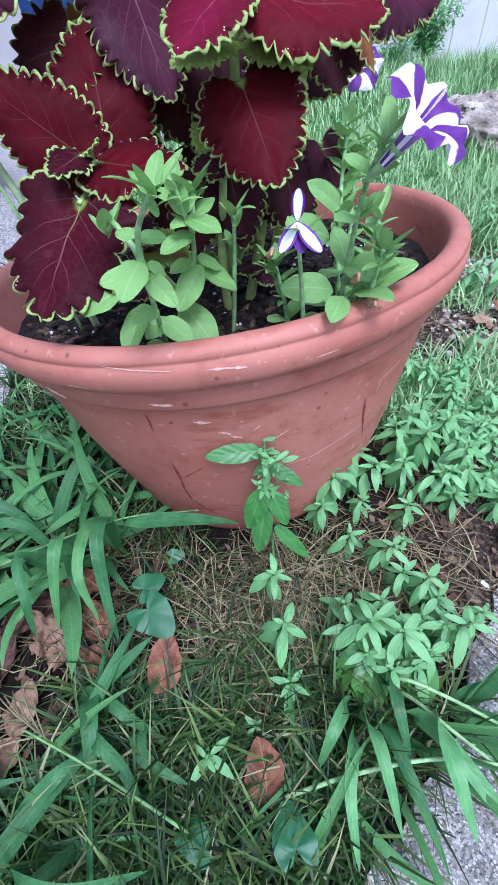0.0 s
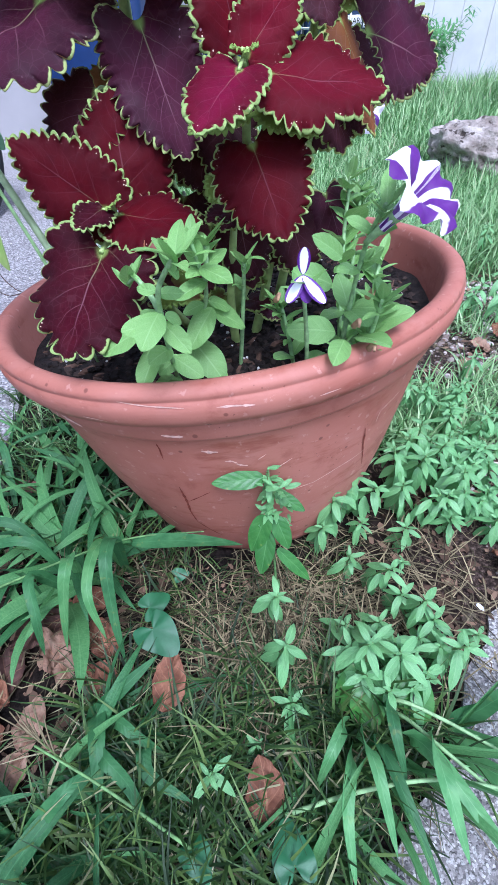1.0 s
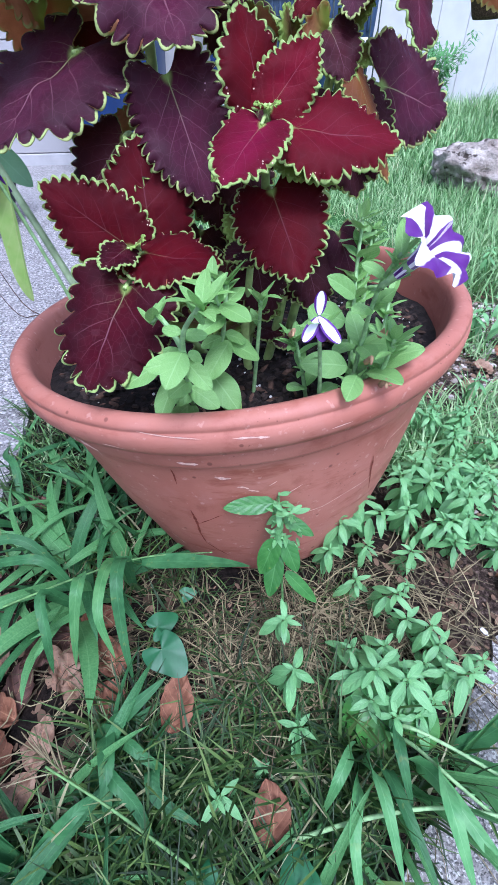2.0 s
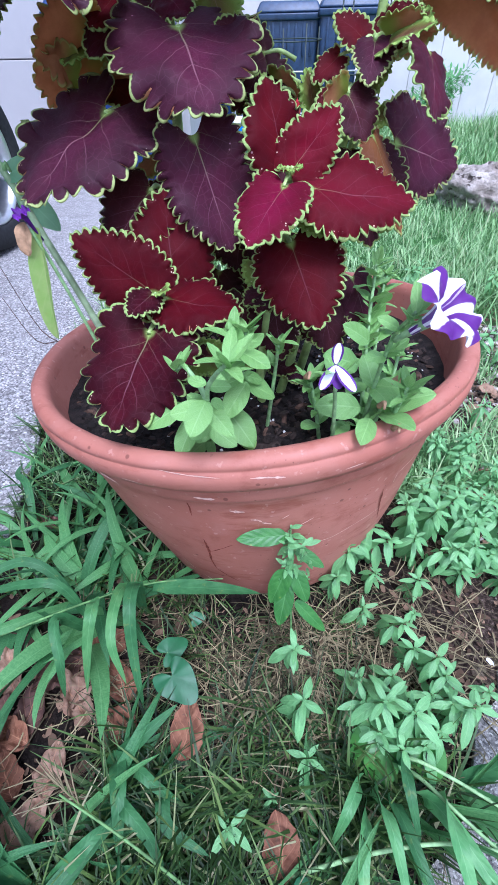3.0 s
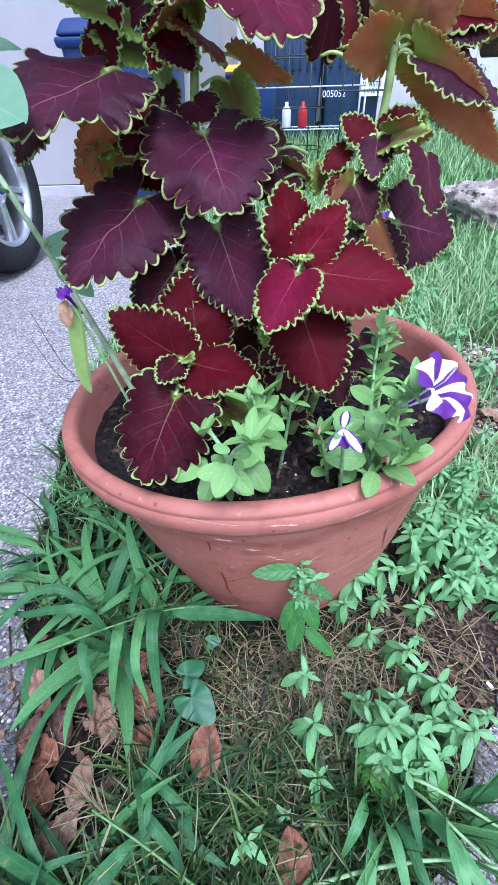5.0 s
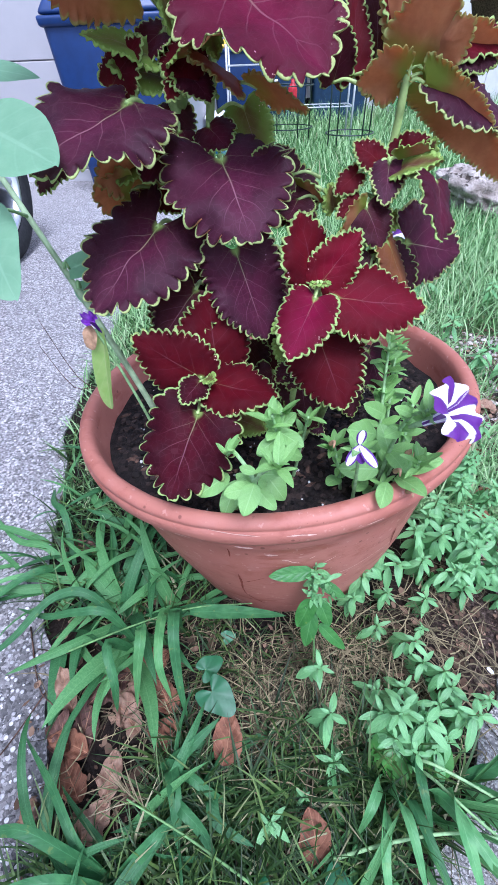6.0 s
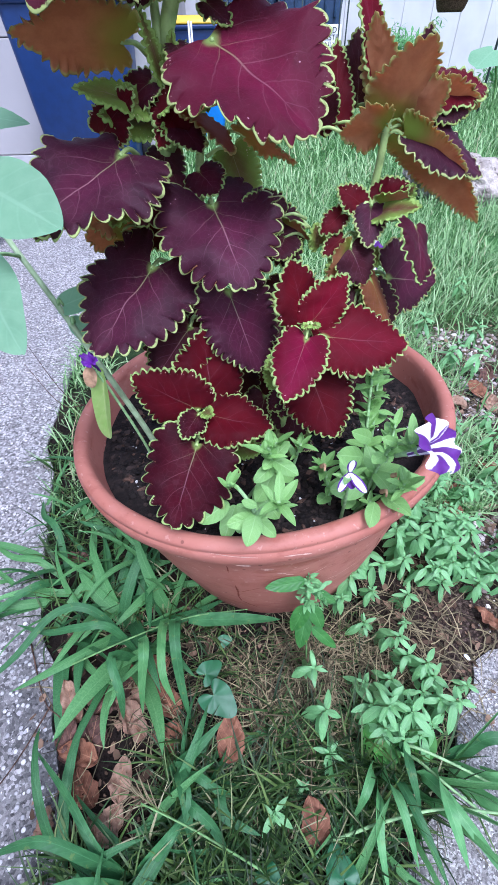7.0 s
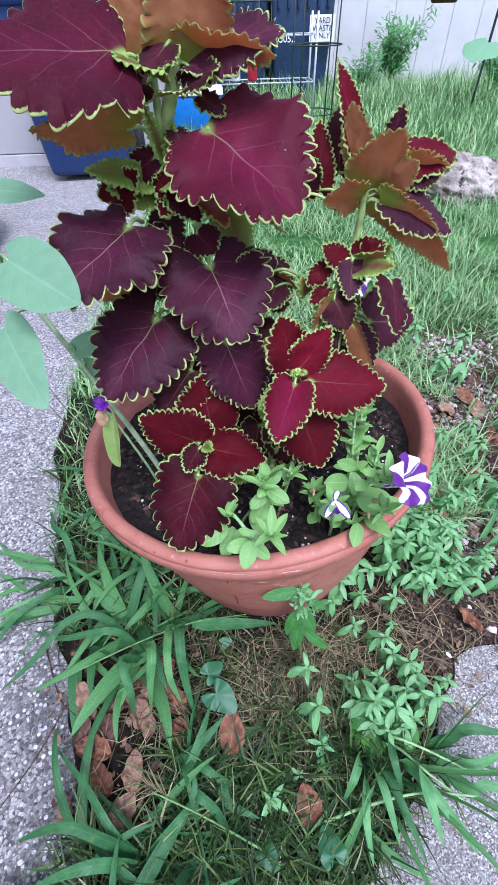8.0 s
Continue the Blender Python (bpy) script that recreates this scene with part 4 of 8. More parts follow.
LEAVES = [
    # the low red whorl
    leaf_between((-0.094, 0.283, 0.357), (-0.142, 0.281, 0.398), (-0.104, 0.281, 0.388), (-0.126, 0.265, 0.349), "red", 0.06, 0.10, wide=1.08),
    leaf_between((-0.084, 0.294, 0.361), (-0.088, 0.313, 0.416), (-0.110, 0.292, 0.392), (-0.053, 0.307, 0.383), "red", 0.06, 0.06),
    leaf_between((-0.088, 0.279, 0.356), (-0.034, 0.258, 0.354), (-0.060, 0.297, 0.374), (-0.058, 0.252, 0.358), "red", 0.10, 0.08),
    leaf_between((-0.096, 0.259, 0.343), (-0.121, 0.209, 0.297), (-0.143, 0.246, 0.326), (-0.066, 0.246, 0.335), "wine_red", 0.04, 0.08, wide=0.98),
    ((-0.089, 0.276, 0.363), (-0.081, 0.263, 0.368), (0.1, -0.7, 0.7), 0.011, "young", 0.25, 0.10),
    # the bright whorl
    ((-0.008, 0.291, 0.429), (-0.0125, 0.284, 0.430), (-0.2, -0.7, 0.7), 0.006, "young", 0.25, 0.10),
    ((-0.005, 0.291, 0.429), (0.000, 0.285, 0.430), (0.2, -0.7, 0.7), 0.006, "young", 0.25, 0.10),
    leaf_between((-0.010, 0.300, 0.428), (-0.021, 0.308, 0.471), (-0.035, 0.293, 0.444), (0.000, 0.320, 0.456), "red", 0.14, 0.06),
    leaf_between((-0.006, 0.296, 0.426), (0.024, 0.312, 0.456), (-0.018, 0.297, 0.443), (0.016, 0.298, 0.432), "bright", 0.14, 0.10),
    leaf_between((0.003, 0.290, 0.419), (0.071, 0.290, 0.411), (0.033, 0.312, 0.435), (0.024, 0.268, 0.402), "bright", 0.05, 0.10),
    leaf_between((-0.009, 0.285, 0.422), (-0.032, 0.237, 0.401), (-0.036, 0.266, 0.423), (0.003, 0.268, 0.421), "bright_pink", 0.14, 0.12, wide=1.05),
    leaf_between((-0.004, 0.293, 0.388), (0.020, 0.258, 0.346), (-0.025, 0.283, 0.384), (0.029, 0.269, 0.376), "red", 0.06, 0.06, wide=1.04),
    # the broad purple leaves
    leaf_between((-0.075, 0.352, 0.494), (-0.050, 0.298, 0.454), (-0.098, 0.312, 0.490), (-0.016, 0.321, 0.489), "purple", 0.06, 0.12, wide=1.04),
    leaf_between((-0.123, 0.341, 0.455), (-0.168, 0.285, 0.413), (-0.172, 0.345, 0.462), (-0.092, 0.316, 0.453), "purple", 0.05, 0.10),
    leaf_between((-0.066, 0.322, 0.443), (-0.040, 0.304, 0.380), (-0.088, 0.312, 0.437), (-0.030, 0.318, 0.432), "purple", 0.05, 0.06, wide=1.05),
    leaf_between((-0.132, 0.350, 0.527), (-0.178, 0.282, 0.497), (-0.182, 0.362, 0.534), (-0.122, 0.300, 0.498), "purple", 0.04, 0.14, wide=0.84),
    leaf_between((-0.071, 0.376, 0.582), (-0.008, 0.326, 0.536), (-0.081, 0.314, 0.558), (-0.010, 0.395, 0.618), "magenta", 0.36, 0.08, wide=0.90),
    leaf_between((-0.115, 0.364, 0.620), (-0.214, 0.328, 0.626), (-0.150, 0.402, 0.660), (-0.119, 0.310, 0.602), "magenta_dark", 0.10, 0.12, wide=0.96),
    leaf_between((0.066, 0.356, 0.434), (0.125, 0.389, 0.416), (0.108, 0.388, 0.450), (0.092, 0.362, 0.398), "purple", 0.05, 0.08),
    leaf_between((0.073, 0.340, 0.480), (0.073, 0.306, 0.450), (0.057, 0.306, 0.470), (0.093, 0.342, 0.466), "purple_red", 0.05, 0.20, wide=0.80),
    ((-0.176, 0.345, 0.510), (-0.202, 0.332, 0.478), (-0.2, -0.75, 0.60), 0.034, "dark", 0.15, 0.20),
    # the small whorl on the side shoot
    ((0.040, 0.367, 0.486), (0.019, 0.371, 0.499), (-0.1, -0.80, 0.55), 0.022, "red", 0.15, 0.10),
    ((0.050, 0.369, 0.487), (0.073, 0.367, 0.501), (0.1, -0.75, 0.60), 0.030, "red", 0.15, 0.10),
    ((0.046, 0.366, 0.487), (0.041, 0.340, 0.464), (-0.05, -0.60, 0.80), 0.027, "purple", 0.20, 0.10),
    ((0.052, 0.366, 0.488), (0.080, 0.352, 0.489), (0.2, 0.70, 0.65), 0.030, "young", 0.10, 0.15),
    ((0.026, 0.372, 0.480), (0.008, 0.366, 0.466), (-0.1, -0.80, 0.55), 0.020, "red", 0.10, 0.10),
    ((0.028, 0.366, 0.464), (0.010, 0.358, 0.452), (-0.1, -0.80, 0.55), 0.018, "red", 0.10, 0.10),
    # olive leaves round the side shoot
    ((0.011, 0.375, 0.454), (0.004, 0.369, 0.474), (0.1, -0.85, 0.45), 0.020, "young", 0.20, 0.10),
    ((0.041, 0.372, 0.464), (0.059, 0.366, 0.474), (0.1, -0.75, 0.60), 0.020, "young", 0.15, 0.15),
    ((0.043, 0.366, 0.445), (0.064, 0.360, 0.451), (0.1, -0.75, 0.60), 0.022, "young", 0.15, 0.15),
    ((0.067, 0.372, 0.485), (0.077, 0.366, 0.500), (0.3, -0.80, 0.40), 0.018, "young", 0.25, 0.10),
    ((0.063, 0.378, 0.485), (0.053, 0.372, 0.499), (-0.2, -0.85, 0.40), 0.016, "young", 0.25, 0.10),
    ((0.030, 0.360, 0.446), (0.013, 0.354, 0.440), (-0.1, -0.75, 0.60), 0.018, "young", 0.15, 0.15),
    # the upper whorl of the side shoot: folded leaves that show brown undersides
    ((0.048, 0.396, 0.556), (0.025, 0.408, 0.614), (0.55, -0.70, 0.35), 0.030, "bright", 0.25, 0.06),
    ((0.046, 0.384, 0.550), (0.034, 0.386, 0.592), (0.55, 0.75, 0.30), 0.030, "red", 0.20, 0.06),
    ((0.050, 0.374, 0.538), (0.062, 0.346, 0.582), (0.10, 0.85, 0.40), 0.042, "red", 0.45, 0.08),
    ((0.060, 0.376, 0.536), (0.082, 0.360, 0.560), (0.30, 0.80, 0.40), 0.034, "red", 0.25, 0.08),
    ((0.078, 0.398, 0.552), (0.141, 0.430, 0.549), (-0.10, -0.62, 0.75), 0.046, "bright", 0.22, 0.10),
    ((0.076, 0.396, 0.548), (0.130, 0.412, 0.540), (0.10, 0.70, 0.60), 0.040, "red", 0.15, 0.06),
    ((0.078, 0.420, 0.560), (0.082, 0.416, 0.587), (0.0, -0.95, 0.30), 0.018, "purple", 0.30, 0.05),
    ((0.070, 0.380, 0.532), (0.134, 0.382, 0.500), (0.10, -0.62, 0.75), 0.044, "purple", 0.10, 0.15),
    ((0.062, 0.372, 0.530), (0.143, 0.384, 0.466), (0.30, 0.78, 0.50), 0.040, "red", 0.12, 0.22),
    ((0.085, 0.394, 0.546), (0.118, 0.400, 0.538), (0.10, -0.70, 0.65), 0.030, "dark", 0.10, 0.10),
    ((0.018, 0.392, 0.533), (0.016, 0.410, 0.580), (0.10, -0.95, 0.25), 0.027, "red", 0.15, 0.05),
    ((0.035, 0.405, 0.542), (0.032, 0.422, 0.585), (0.15, -0.92, 0.30), 0.032, "dark", 0.15, 0.05),
    ((0.050, 0.372, 0.536), (0.018, 0.378, 0.530), (-0.20, 0.75, 0.55), 0.040, "red", 0.10, 0.08),
    ((0.004, 0.392, 0.530), (0.010, 0.380, 0.560), (0.2, -0.90, 0.30), 0.026, "wine", 0.15, 0.05),
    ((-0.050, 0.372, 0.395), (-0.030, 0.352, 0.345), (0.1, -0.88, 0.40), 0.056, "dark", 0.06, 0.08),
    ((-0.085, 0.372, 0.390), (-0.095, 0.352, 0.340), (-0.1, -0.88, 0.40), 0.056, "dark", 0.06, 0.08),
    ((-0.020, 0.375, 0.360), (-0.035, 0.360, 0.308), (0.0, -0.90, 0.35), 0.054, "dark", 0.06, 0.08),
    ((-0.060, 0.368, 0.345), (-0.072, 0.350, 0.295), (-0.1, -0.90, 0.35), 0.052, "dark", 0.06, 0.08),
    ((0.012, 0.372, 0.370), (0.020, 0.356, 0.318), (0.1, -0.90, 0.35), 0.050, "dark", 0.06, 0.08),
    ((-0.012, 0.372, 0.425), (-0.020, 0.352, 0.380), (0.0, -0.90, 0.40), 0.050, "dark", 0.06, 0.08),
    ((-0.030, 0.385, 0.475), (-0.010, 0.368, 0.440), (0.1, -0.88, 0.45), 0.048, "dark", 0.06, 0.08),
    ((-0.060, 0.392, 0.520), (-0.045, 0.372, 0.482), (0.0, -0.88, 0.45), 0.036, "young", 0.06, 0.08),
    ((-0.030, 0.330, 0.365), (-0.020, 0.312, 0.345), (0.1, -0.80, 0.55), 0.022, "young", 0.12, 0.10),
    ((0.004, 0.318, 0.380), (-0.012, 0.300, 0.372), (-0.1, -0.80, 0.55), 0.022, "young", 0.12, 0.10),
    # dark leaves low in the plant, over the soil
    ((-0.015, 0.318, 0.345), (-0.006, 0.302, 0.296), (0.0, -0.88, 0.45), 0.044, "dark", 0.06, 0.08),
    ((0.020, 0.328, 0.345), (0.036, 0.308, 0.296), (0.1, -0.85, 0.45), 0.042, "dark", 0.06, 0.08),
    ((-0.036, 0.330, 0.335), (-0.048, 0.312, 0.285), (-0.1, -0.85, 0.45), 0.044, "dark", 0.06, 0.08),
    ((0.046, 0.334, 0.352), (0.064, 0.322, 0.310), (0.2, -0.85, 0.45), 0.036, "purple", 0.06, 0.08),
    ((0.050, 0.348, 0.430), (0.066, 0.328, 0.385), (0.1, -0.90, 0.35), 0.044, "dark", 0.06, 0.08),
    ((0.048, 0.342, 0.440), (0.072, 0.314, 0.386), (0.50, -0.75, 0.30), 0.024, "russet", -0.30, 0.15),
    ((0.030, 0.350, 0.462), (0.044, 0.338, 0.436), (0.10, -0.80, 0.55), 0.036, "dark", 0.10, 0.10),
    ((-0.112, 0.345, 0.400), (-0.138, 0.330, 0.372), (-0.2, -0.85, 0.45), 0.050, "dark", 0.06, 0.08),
    ((-0.150, 0.375, 0.470), (-0.176, 0.362, 0.470), (-0.15, 0.80, 0.55), 0.050, "red", 0.12, 0.10),
    ((-0.094, 0.274, 0.361), (-0.106, 0.249, 0.357), (0.10, -0.60, 0.80), 0.024, "wine_red", 0.20, 0.10),
    ((-0.097, 0.322, 0.414), (-0.131, 0.300, 0.376), (-0.20, -0.82, 0.50), 0.056, "dark", 0.06, 0.10),
    ((-0.126, 0.386, 0.580), (-0.186, 0.354, 0.586), (-0.15, 0.62, 0.76), 0.058, "red", 0.12, 0.14),
    ((-0.152, 0.382, 0.532), (-0.122, 0.372, 0.558), (0.05, -0.80, 0.55), 0.034, "red", 0.15, 0.10),
    ((-0.088, 0.384, 0.556), (-0.112, 0.372, 0.524), (-0.05, -0.85, 0.50), 0.032, "red", 0.12, 0.12),
    ((-0.080, 0.384, 0.530), (-0.108, 0.372, 0.538), (0.0, -0.60, 0.75), 0.022, "young", 0.20, 0.15),
    ((-0.086, 0.386, 0.570), (-0.074, 0.370, 0.545), (0.1, -0.75, 0.60), 0.022, "young", 0.25, 0.15),
    ((0.040, 0.345, 0.430), (0.055, 0.325, 0.375), (0.10, -0.92, 0.35), 0.046, "dark", 0.06, 0.08),
    ((0.030, 0.350, 0.462), (0.010, 0.338, 0.440), (0.10, 0.70, 0.70), 0.034, "red", 0.10, 0.10),
    ((-0.133, 0.375, 0.491), (-0.168, 0.352, 0.482), (-0.15, 0.80, 0.55), 0.058, "red", 0.15, 0.12),
    ((-0.116, 0.375, 0.509), (-0.132, 0.360, 0.494), (-0.05, -0.80, 0.55), 0.032, "red", 0.15, 0.10),
    ((-0.104, 0.386, 0.562), (-0.114, 0.380, 0.598), (0.35, -0.90, 0.25), 0.012, "young", 0.30, 0.10),
    ((-0.098, 0.386, 0.556), (-0.094, 0.380, 0.586), (-0.30, -0.90, 0.25), 0.015, "young", 0.30, 0.10),
    ((-0.112, 0.398, 0.535), (-0.150, 0.375, 0.545), (-0.1, -0.75, 0.65), 0.030, "young", 0.10, 0.10),
    ((-0.100, 0.390, 0.552), (-0.098, 0.366, 0.528), (0.1, -0.85, 0.50), 0.034, "red", 0.10, 0.10),
    ((-0.110, 0.395, 0.520), (-0.112, 0.378, 0.492), (0.0, -0.90, 0.40), 0.034, "dark", 0.10, 0.10),
    ((-0.106, 0.382, 0.508), (-0.133, 0.352, 0.480), (-0.1, -0.85, 0.50), 0.046, "red_dark", 0.10, 0.10),
    ((-0.085, 0.378, 0.510), (-0.070, 0.362, 0.498), (0.1, -0.80, 0.60), 0.036, "red_dark", 0.10, 0.10),
    ((-0.050, 0.380, 0.530), (-0.015, 0.345, 0.520), (0.1, 0.60, 0.75), 0.036, "red", 0.10, 0.12),
    ((-0.080, 0.372, 0.545), (-0.060, 0.335, 0.527), (0.0, 0.55, 0.80), 0.040, "red", 0.10, 0.12),
    ((-0.104, 0.398, 0.610), (-0.124, 0.398, 0.668), (0.10, 0.90, 0.30), 0.046, "red", 0.10, 0.05),
    ((-0.082, 0.390, 0.612), (-0.068, 0.372, 0.672), (-0.10, 0.90, 0.35), 0.060, "red", 0.08, 0.05),
    ((-0.080, 0.396, 0.618), (-0.015, 0.378, 0.628), (0.05, -0.55, 0.80), 0.058, "purple", 0.12, 0.20),
    ((-0.080, 0.394, 0.622), (-0.022, 0.368, 0.618), (0.15, 0.55, 0.80), 0.042, "red", 0.10, 0.12),
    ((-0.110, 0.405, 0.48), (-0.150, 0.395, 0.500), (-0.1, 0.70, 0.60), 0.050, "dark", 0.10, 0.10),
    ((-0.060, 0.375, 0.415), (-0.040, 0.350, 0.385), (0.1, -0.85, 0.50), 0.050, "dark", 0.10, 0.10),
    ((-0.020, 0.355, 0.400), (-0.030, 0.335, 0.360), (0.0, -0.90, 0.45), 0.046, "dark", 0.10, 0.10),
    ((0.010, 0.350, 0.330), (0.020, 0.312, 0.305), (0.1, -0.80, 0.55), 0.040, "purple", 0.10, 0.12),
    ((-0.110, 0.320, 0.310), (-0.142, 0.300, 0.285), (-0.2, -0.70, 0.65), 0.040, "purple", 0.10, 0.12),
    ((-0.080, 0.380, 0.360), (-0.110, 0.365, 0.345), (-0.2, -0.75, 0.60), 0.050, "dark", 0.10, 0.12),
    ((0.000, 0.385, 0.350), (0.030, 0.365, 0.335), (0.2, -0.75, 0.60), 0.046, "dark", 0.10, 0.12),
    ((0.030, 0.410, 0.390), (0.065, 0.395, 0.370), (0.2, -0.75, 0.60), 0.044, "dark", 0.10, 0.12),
]
# the crowded small leaves inside the plant
inner = random.Random(77)
for k in range(30):
    s = inner.choice((STEMS[0], STEMS[0], STEMS[2], STEMS[3]))
    p = spline(s, 10)[inner.randint(5, len(spline(s, 10)) - 8)]
    a = inner.uniform(-2.9, -0.2)
    out = Vector((math.cos(a), math.sin(a) * 0.8, inner.uniform(-0.7, 0.35))).normalized()
    size = inner.uniform(0.020, 0.040)
    start = p + out * inner.uniform(0.008, 0.022)
    if start.z < 0.262 or (start + out * size).z < 0.248:
        continue
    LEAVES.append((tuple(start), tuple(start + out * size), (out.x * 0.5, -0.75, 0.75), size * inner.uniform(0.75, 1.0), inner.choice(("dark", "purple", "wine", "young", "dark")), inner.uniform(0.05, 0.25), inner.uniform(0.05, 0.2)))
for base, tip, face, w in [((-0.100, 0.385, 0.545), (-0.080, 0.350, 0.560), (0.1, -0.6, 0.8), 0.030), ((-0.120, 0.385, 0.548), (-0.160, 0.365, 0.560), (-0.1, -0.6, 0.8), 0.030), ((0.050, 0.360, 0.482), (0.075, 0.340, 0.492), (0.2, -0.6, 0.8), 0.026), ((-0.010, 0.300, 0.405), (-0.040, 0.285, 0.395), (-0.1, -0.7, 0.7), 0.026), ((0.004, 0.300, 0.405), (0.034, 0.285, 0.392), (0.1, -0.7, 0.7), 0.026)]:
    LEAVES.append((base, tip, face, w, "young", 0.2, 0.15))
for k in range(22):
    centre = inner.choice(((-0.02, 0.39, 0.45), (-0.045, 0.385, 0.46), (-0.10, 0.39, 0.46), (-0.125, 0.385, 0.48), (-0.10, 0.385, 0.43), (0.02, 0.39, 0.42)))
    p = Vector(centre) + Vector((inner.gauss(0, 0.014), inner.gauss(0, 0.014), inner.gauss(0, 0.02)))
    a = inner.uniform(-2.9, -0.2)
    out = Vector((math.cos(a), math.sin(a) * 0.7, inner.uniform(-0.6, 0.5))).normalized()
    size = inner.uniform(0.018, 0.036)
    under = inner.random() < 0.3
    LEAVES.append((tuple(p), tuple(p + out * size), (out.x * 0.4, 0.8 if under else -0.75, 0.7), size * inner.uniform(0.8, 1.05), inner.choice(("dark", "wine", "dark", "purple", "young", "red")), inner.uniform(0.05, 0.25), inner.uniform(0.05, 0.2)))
# the dark look carries the inner shade of the plant in its colour
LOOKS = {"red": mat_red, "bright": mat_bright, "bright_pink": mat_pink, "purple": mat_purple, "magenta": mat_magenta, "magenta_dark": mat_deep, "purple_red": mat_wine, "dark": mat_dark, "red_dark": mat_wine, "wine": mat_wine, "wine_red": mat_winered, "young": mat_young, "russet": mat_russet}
LEAF_WORDS = {"red": "deep red blade with lime teeth", "bright": "bright crimson blade with lime teeth", "bright_pink": "crimson pink blade with lime teeth", "purple": "dark purple blade with thin lime edge", "magenta": "large magenta purple blade", "magenta_dark": "dark magenta blade", "purple_red": "reddish purple blade", "dark": "blackish purple blade, shade in its colour", "red_dark": "deep red shaded blade", "wine": "wine red blade with thin lime edge", "wine_red": "dark wine red blade with lime teeth", "young": "young green blade flushed with wine red", "russet": "withering russet brown blade"}
for i, (base, tip, face, width, look_name, fold, arch) in enumerate(LEAVES):
    base, tip = Vector(base), Vector(tip)
    v, f, uv, rim, slots = coleus_blade((tip - base).length, width, i + 11, fold, arch, lobes=0.06 if look_name in ("magenta", "magenta_dark") else 0.50 if look_name == "purple" and width > 0.072 and base.x > -0.13 else 0.26 if width > 0.06 else 0.18)
    leaf = part("leaf", mesh("leaf", v, f, [mat_thin, mat_back_thin] if face[1] > 0.4 and look_name == "red" else [LOOKS[look_name], mat_back], uv, rim, slots), coleus, frame_of(base, tip - base, face), LEAF_WORDS[look_name])
    near = min(STEM_POINTS, key=lambda p: (p - base).length + 2.0 * max(0.0, p.z - base.z))
    near = base + (near - base) * min(1.0, (0.028 if width > 0.05 else 0.020) / max(0.001, (near - base).length))
    if width > 0.05:
        near = base + ((near - base).normalized() * 0.45 + Vector((0, 0.85, -0.30))).normalized() * 0.030
    mid = near.lerp(base, 0.55) + Vector((0, 0, 0.003))
    end = base + (tip - base) * 0.03
    part("petiole", mesh("petiole", *tube([near, mid, end], 0.0021 if width > 0.05 else 0.0015, 0.0014 if width > 0.05 else 0.0010, 6, 4), mat_cstem), coleus, Matrix())

# ---- petunias ----
def petal_mat():
    n = Nodes("petunia_star", 0.55, 0.3)
    u, v = n.uv()
    turn = n.math("ADD", n.math("MULTIPLY", v, 5.0), n.math("MULTIPLY", u, 0.35))
    off = n.math("ABSOLUTE", n.math("SUBTRACT", n.math("FRACT", turn), 0.5))
    off = n.math("ADD", off, n.math("MULTIPLY", n.math("SUBTRACT", n.noise(160, 3), 0.5), 0.16))
    star = n.math("SUBTRACT", 1.0, n.step(off, 0.20, 0.25))
    violet = n.mix(n.noise(300, 3), (0.070, 0.006, 0.150), (0.120, 0.013, 0.225))
    n.colour(n.mix(star, violet, (0.86, 0.84, 0.90)))
    n.bump(n.noise(400, 3), 0.0006, 0.4)
    n.glow_through(0.15, (0.6, 0.5, 0.75))
    return n.mat


def edged_mat():
    n = Nodes("petunia_edged", 0.55, 0.3)
    u, v = n.uv()
    edge = n.step(n.math("ADD", n.math("ABSOLUTE", v), n.math("MULTIPLY", n.math("SUBTRACT", n.noise(200, 3), 0.5), 0.4)), 0.55, 0.7)
    n.colour(n.mix(edge, (0.86, 0.85, 0.92), (0.085, 0.010, 0.20)))
    return n.mat


mat_star, mat_edged = petal_mat(), edged_mat()
mat_white_petal = plain("white_petal", (0.62, 0.64, 0.68), 0.6, 0.3, 0.15, 200)
mat_wilt = plain("wilted_violet", (0.09, 0.012, 0.20), 0.6, 0.3, 0.4, 150)
mat_tan = plain("withered_tan", (0.42, 0.26, 0.15), 0.8, 0.2, 0.4, 120)


def corolla(radius, depth, seed):
    """A trumpet with five ruffled lobes, its face along z."""
    verts, uv, faces, seg = [], [], [], 60
    rows = [(0.10, -depth), (0.13, -depth * 0.7), (0.20, -depth * 0.35), (0.30, -depth * 0.10), (0.48, 0.0), (0.68, 0.05 * radius), (0.86, 0.06 * radius), (1.0, 0.0)]
    for i, (r, z) in enumerate(rows):
        for k in range(seg):
            a = 2 * math.pi * k / seg
            lobe = 1 - 0.16 * smoothstep(0.4, 1, r) * abs(math.cos(2.5 * a)) ** 3
            ruff = radius * 0.10 * smoothstep(0.5, 1, r) * math.sin(10 * a + seed) + radius * 0.07 * smoothstep(0.5, 1, r) * math.sin(5 * a + seed * 2)
            verts.append((radius * r * lobe * math.cos(a), radius * r * lobe * math.sin(a), z + ruff))
            uv.append((r, k / seg if k < seg else 0))
    for i in range(len(rows) - 1):
        for k in range(seg - 1):
            faces.append((i * seg + k, i * seg + k + 1, (i + 1) * seg + k + 1, (i + 1) * seg + k))
        faces.append((i * seg + seg - 1, i * seg, (i + 1) * seg, (i + 1) * seg + seg - 1))
    return verts, faces, uv


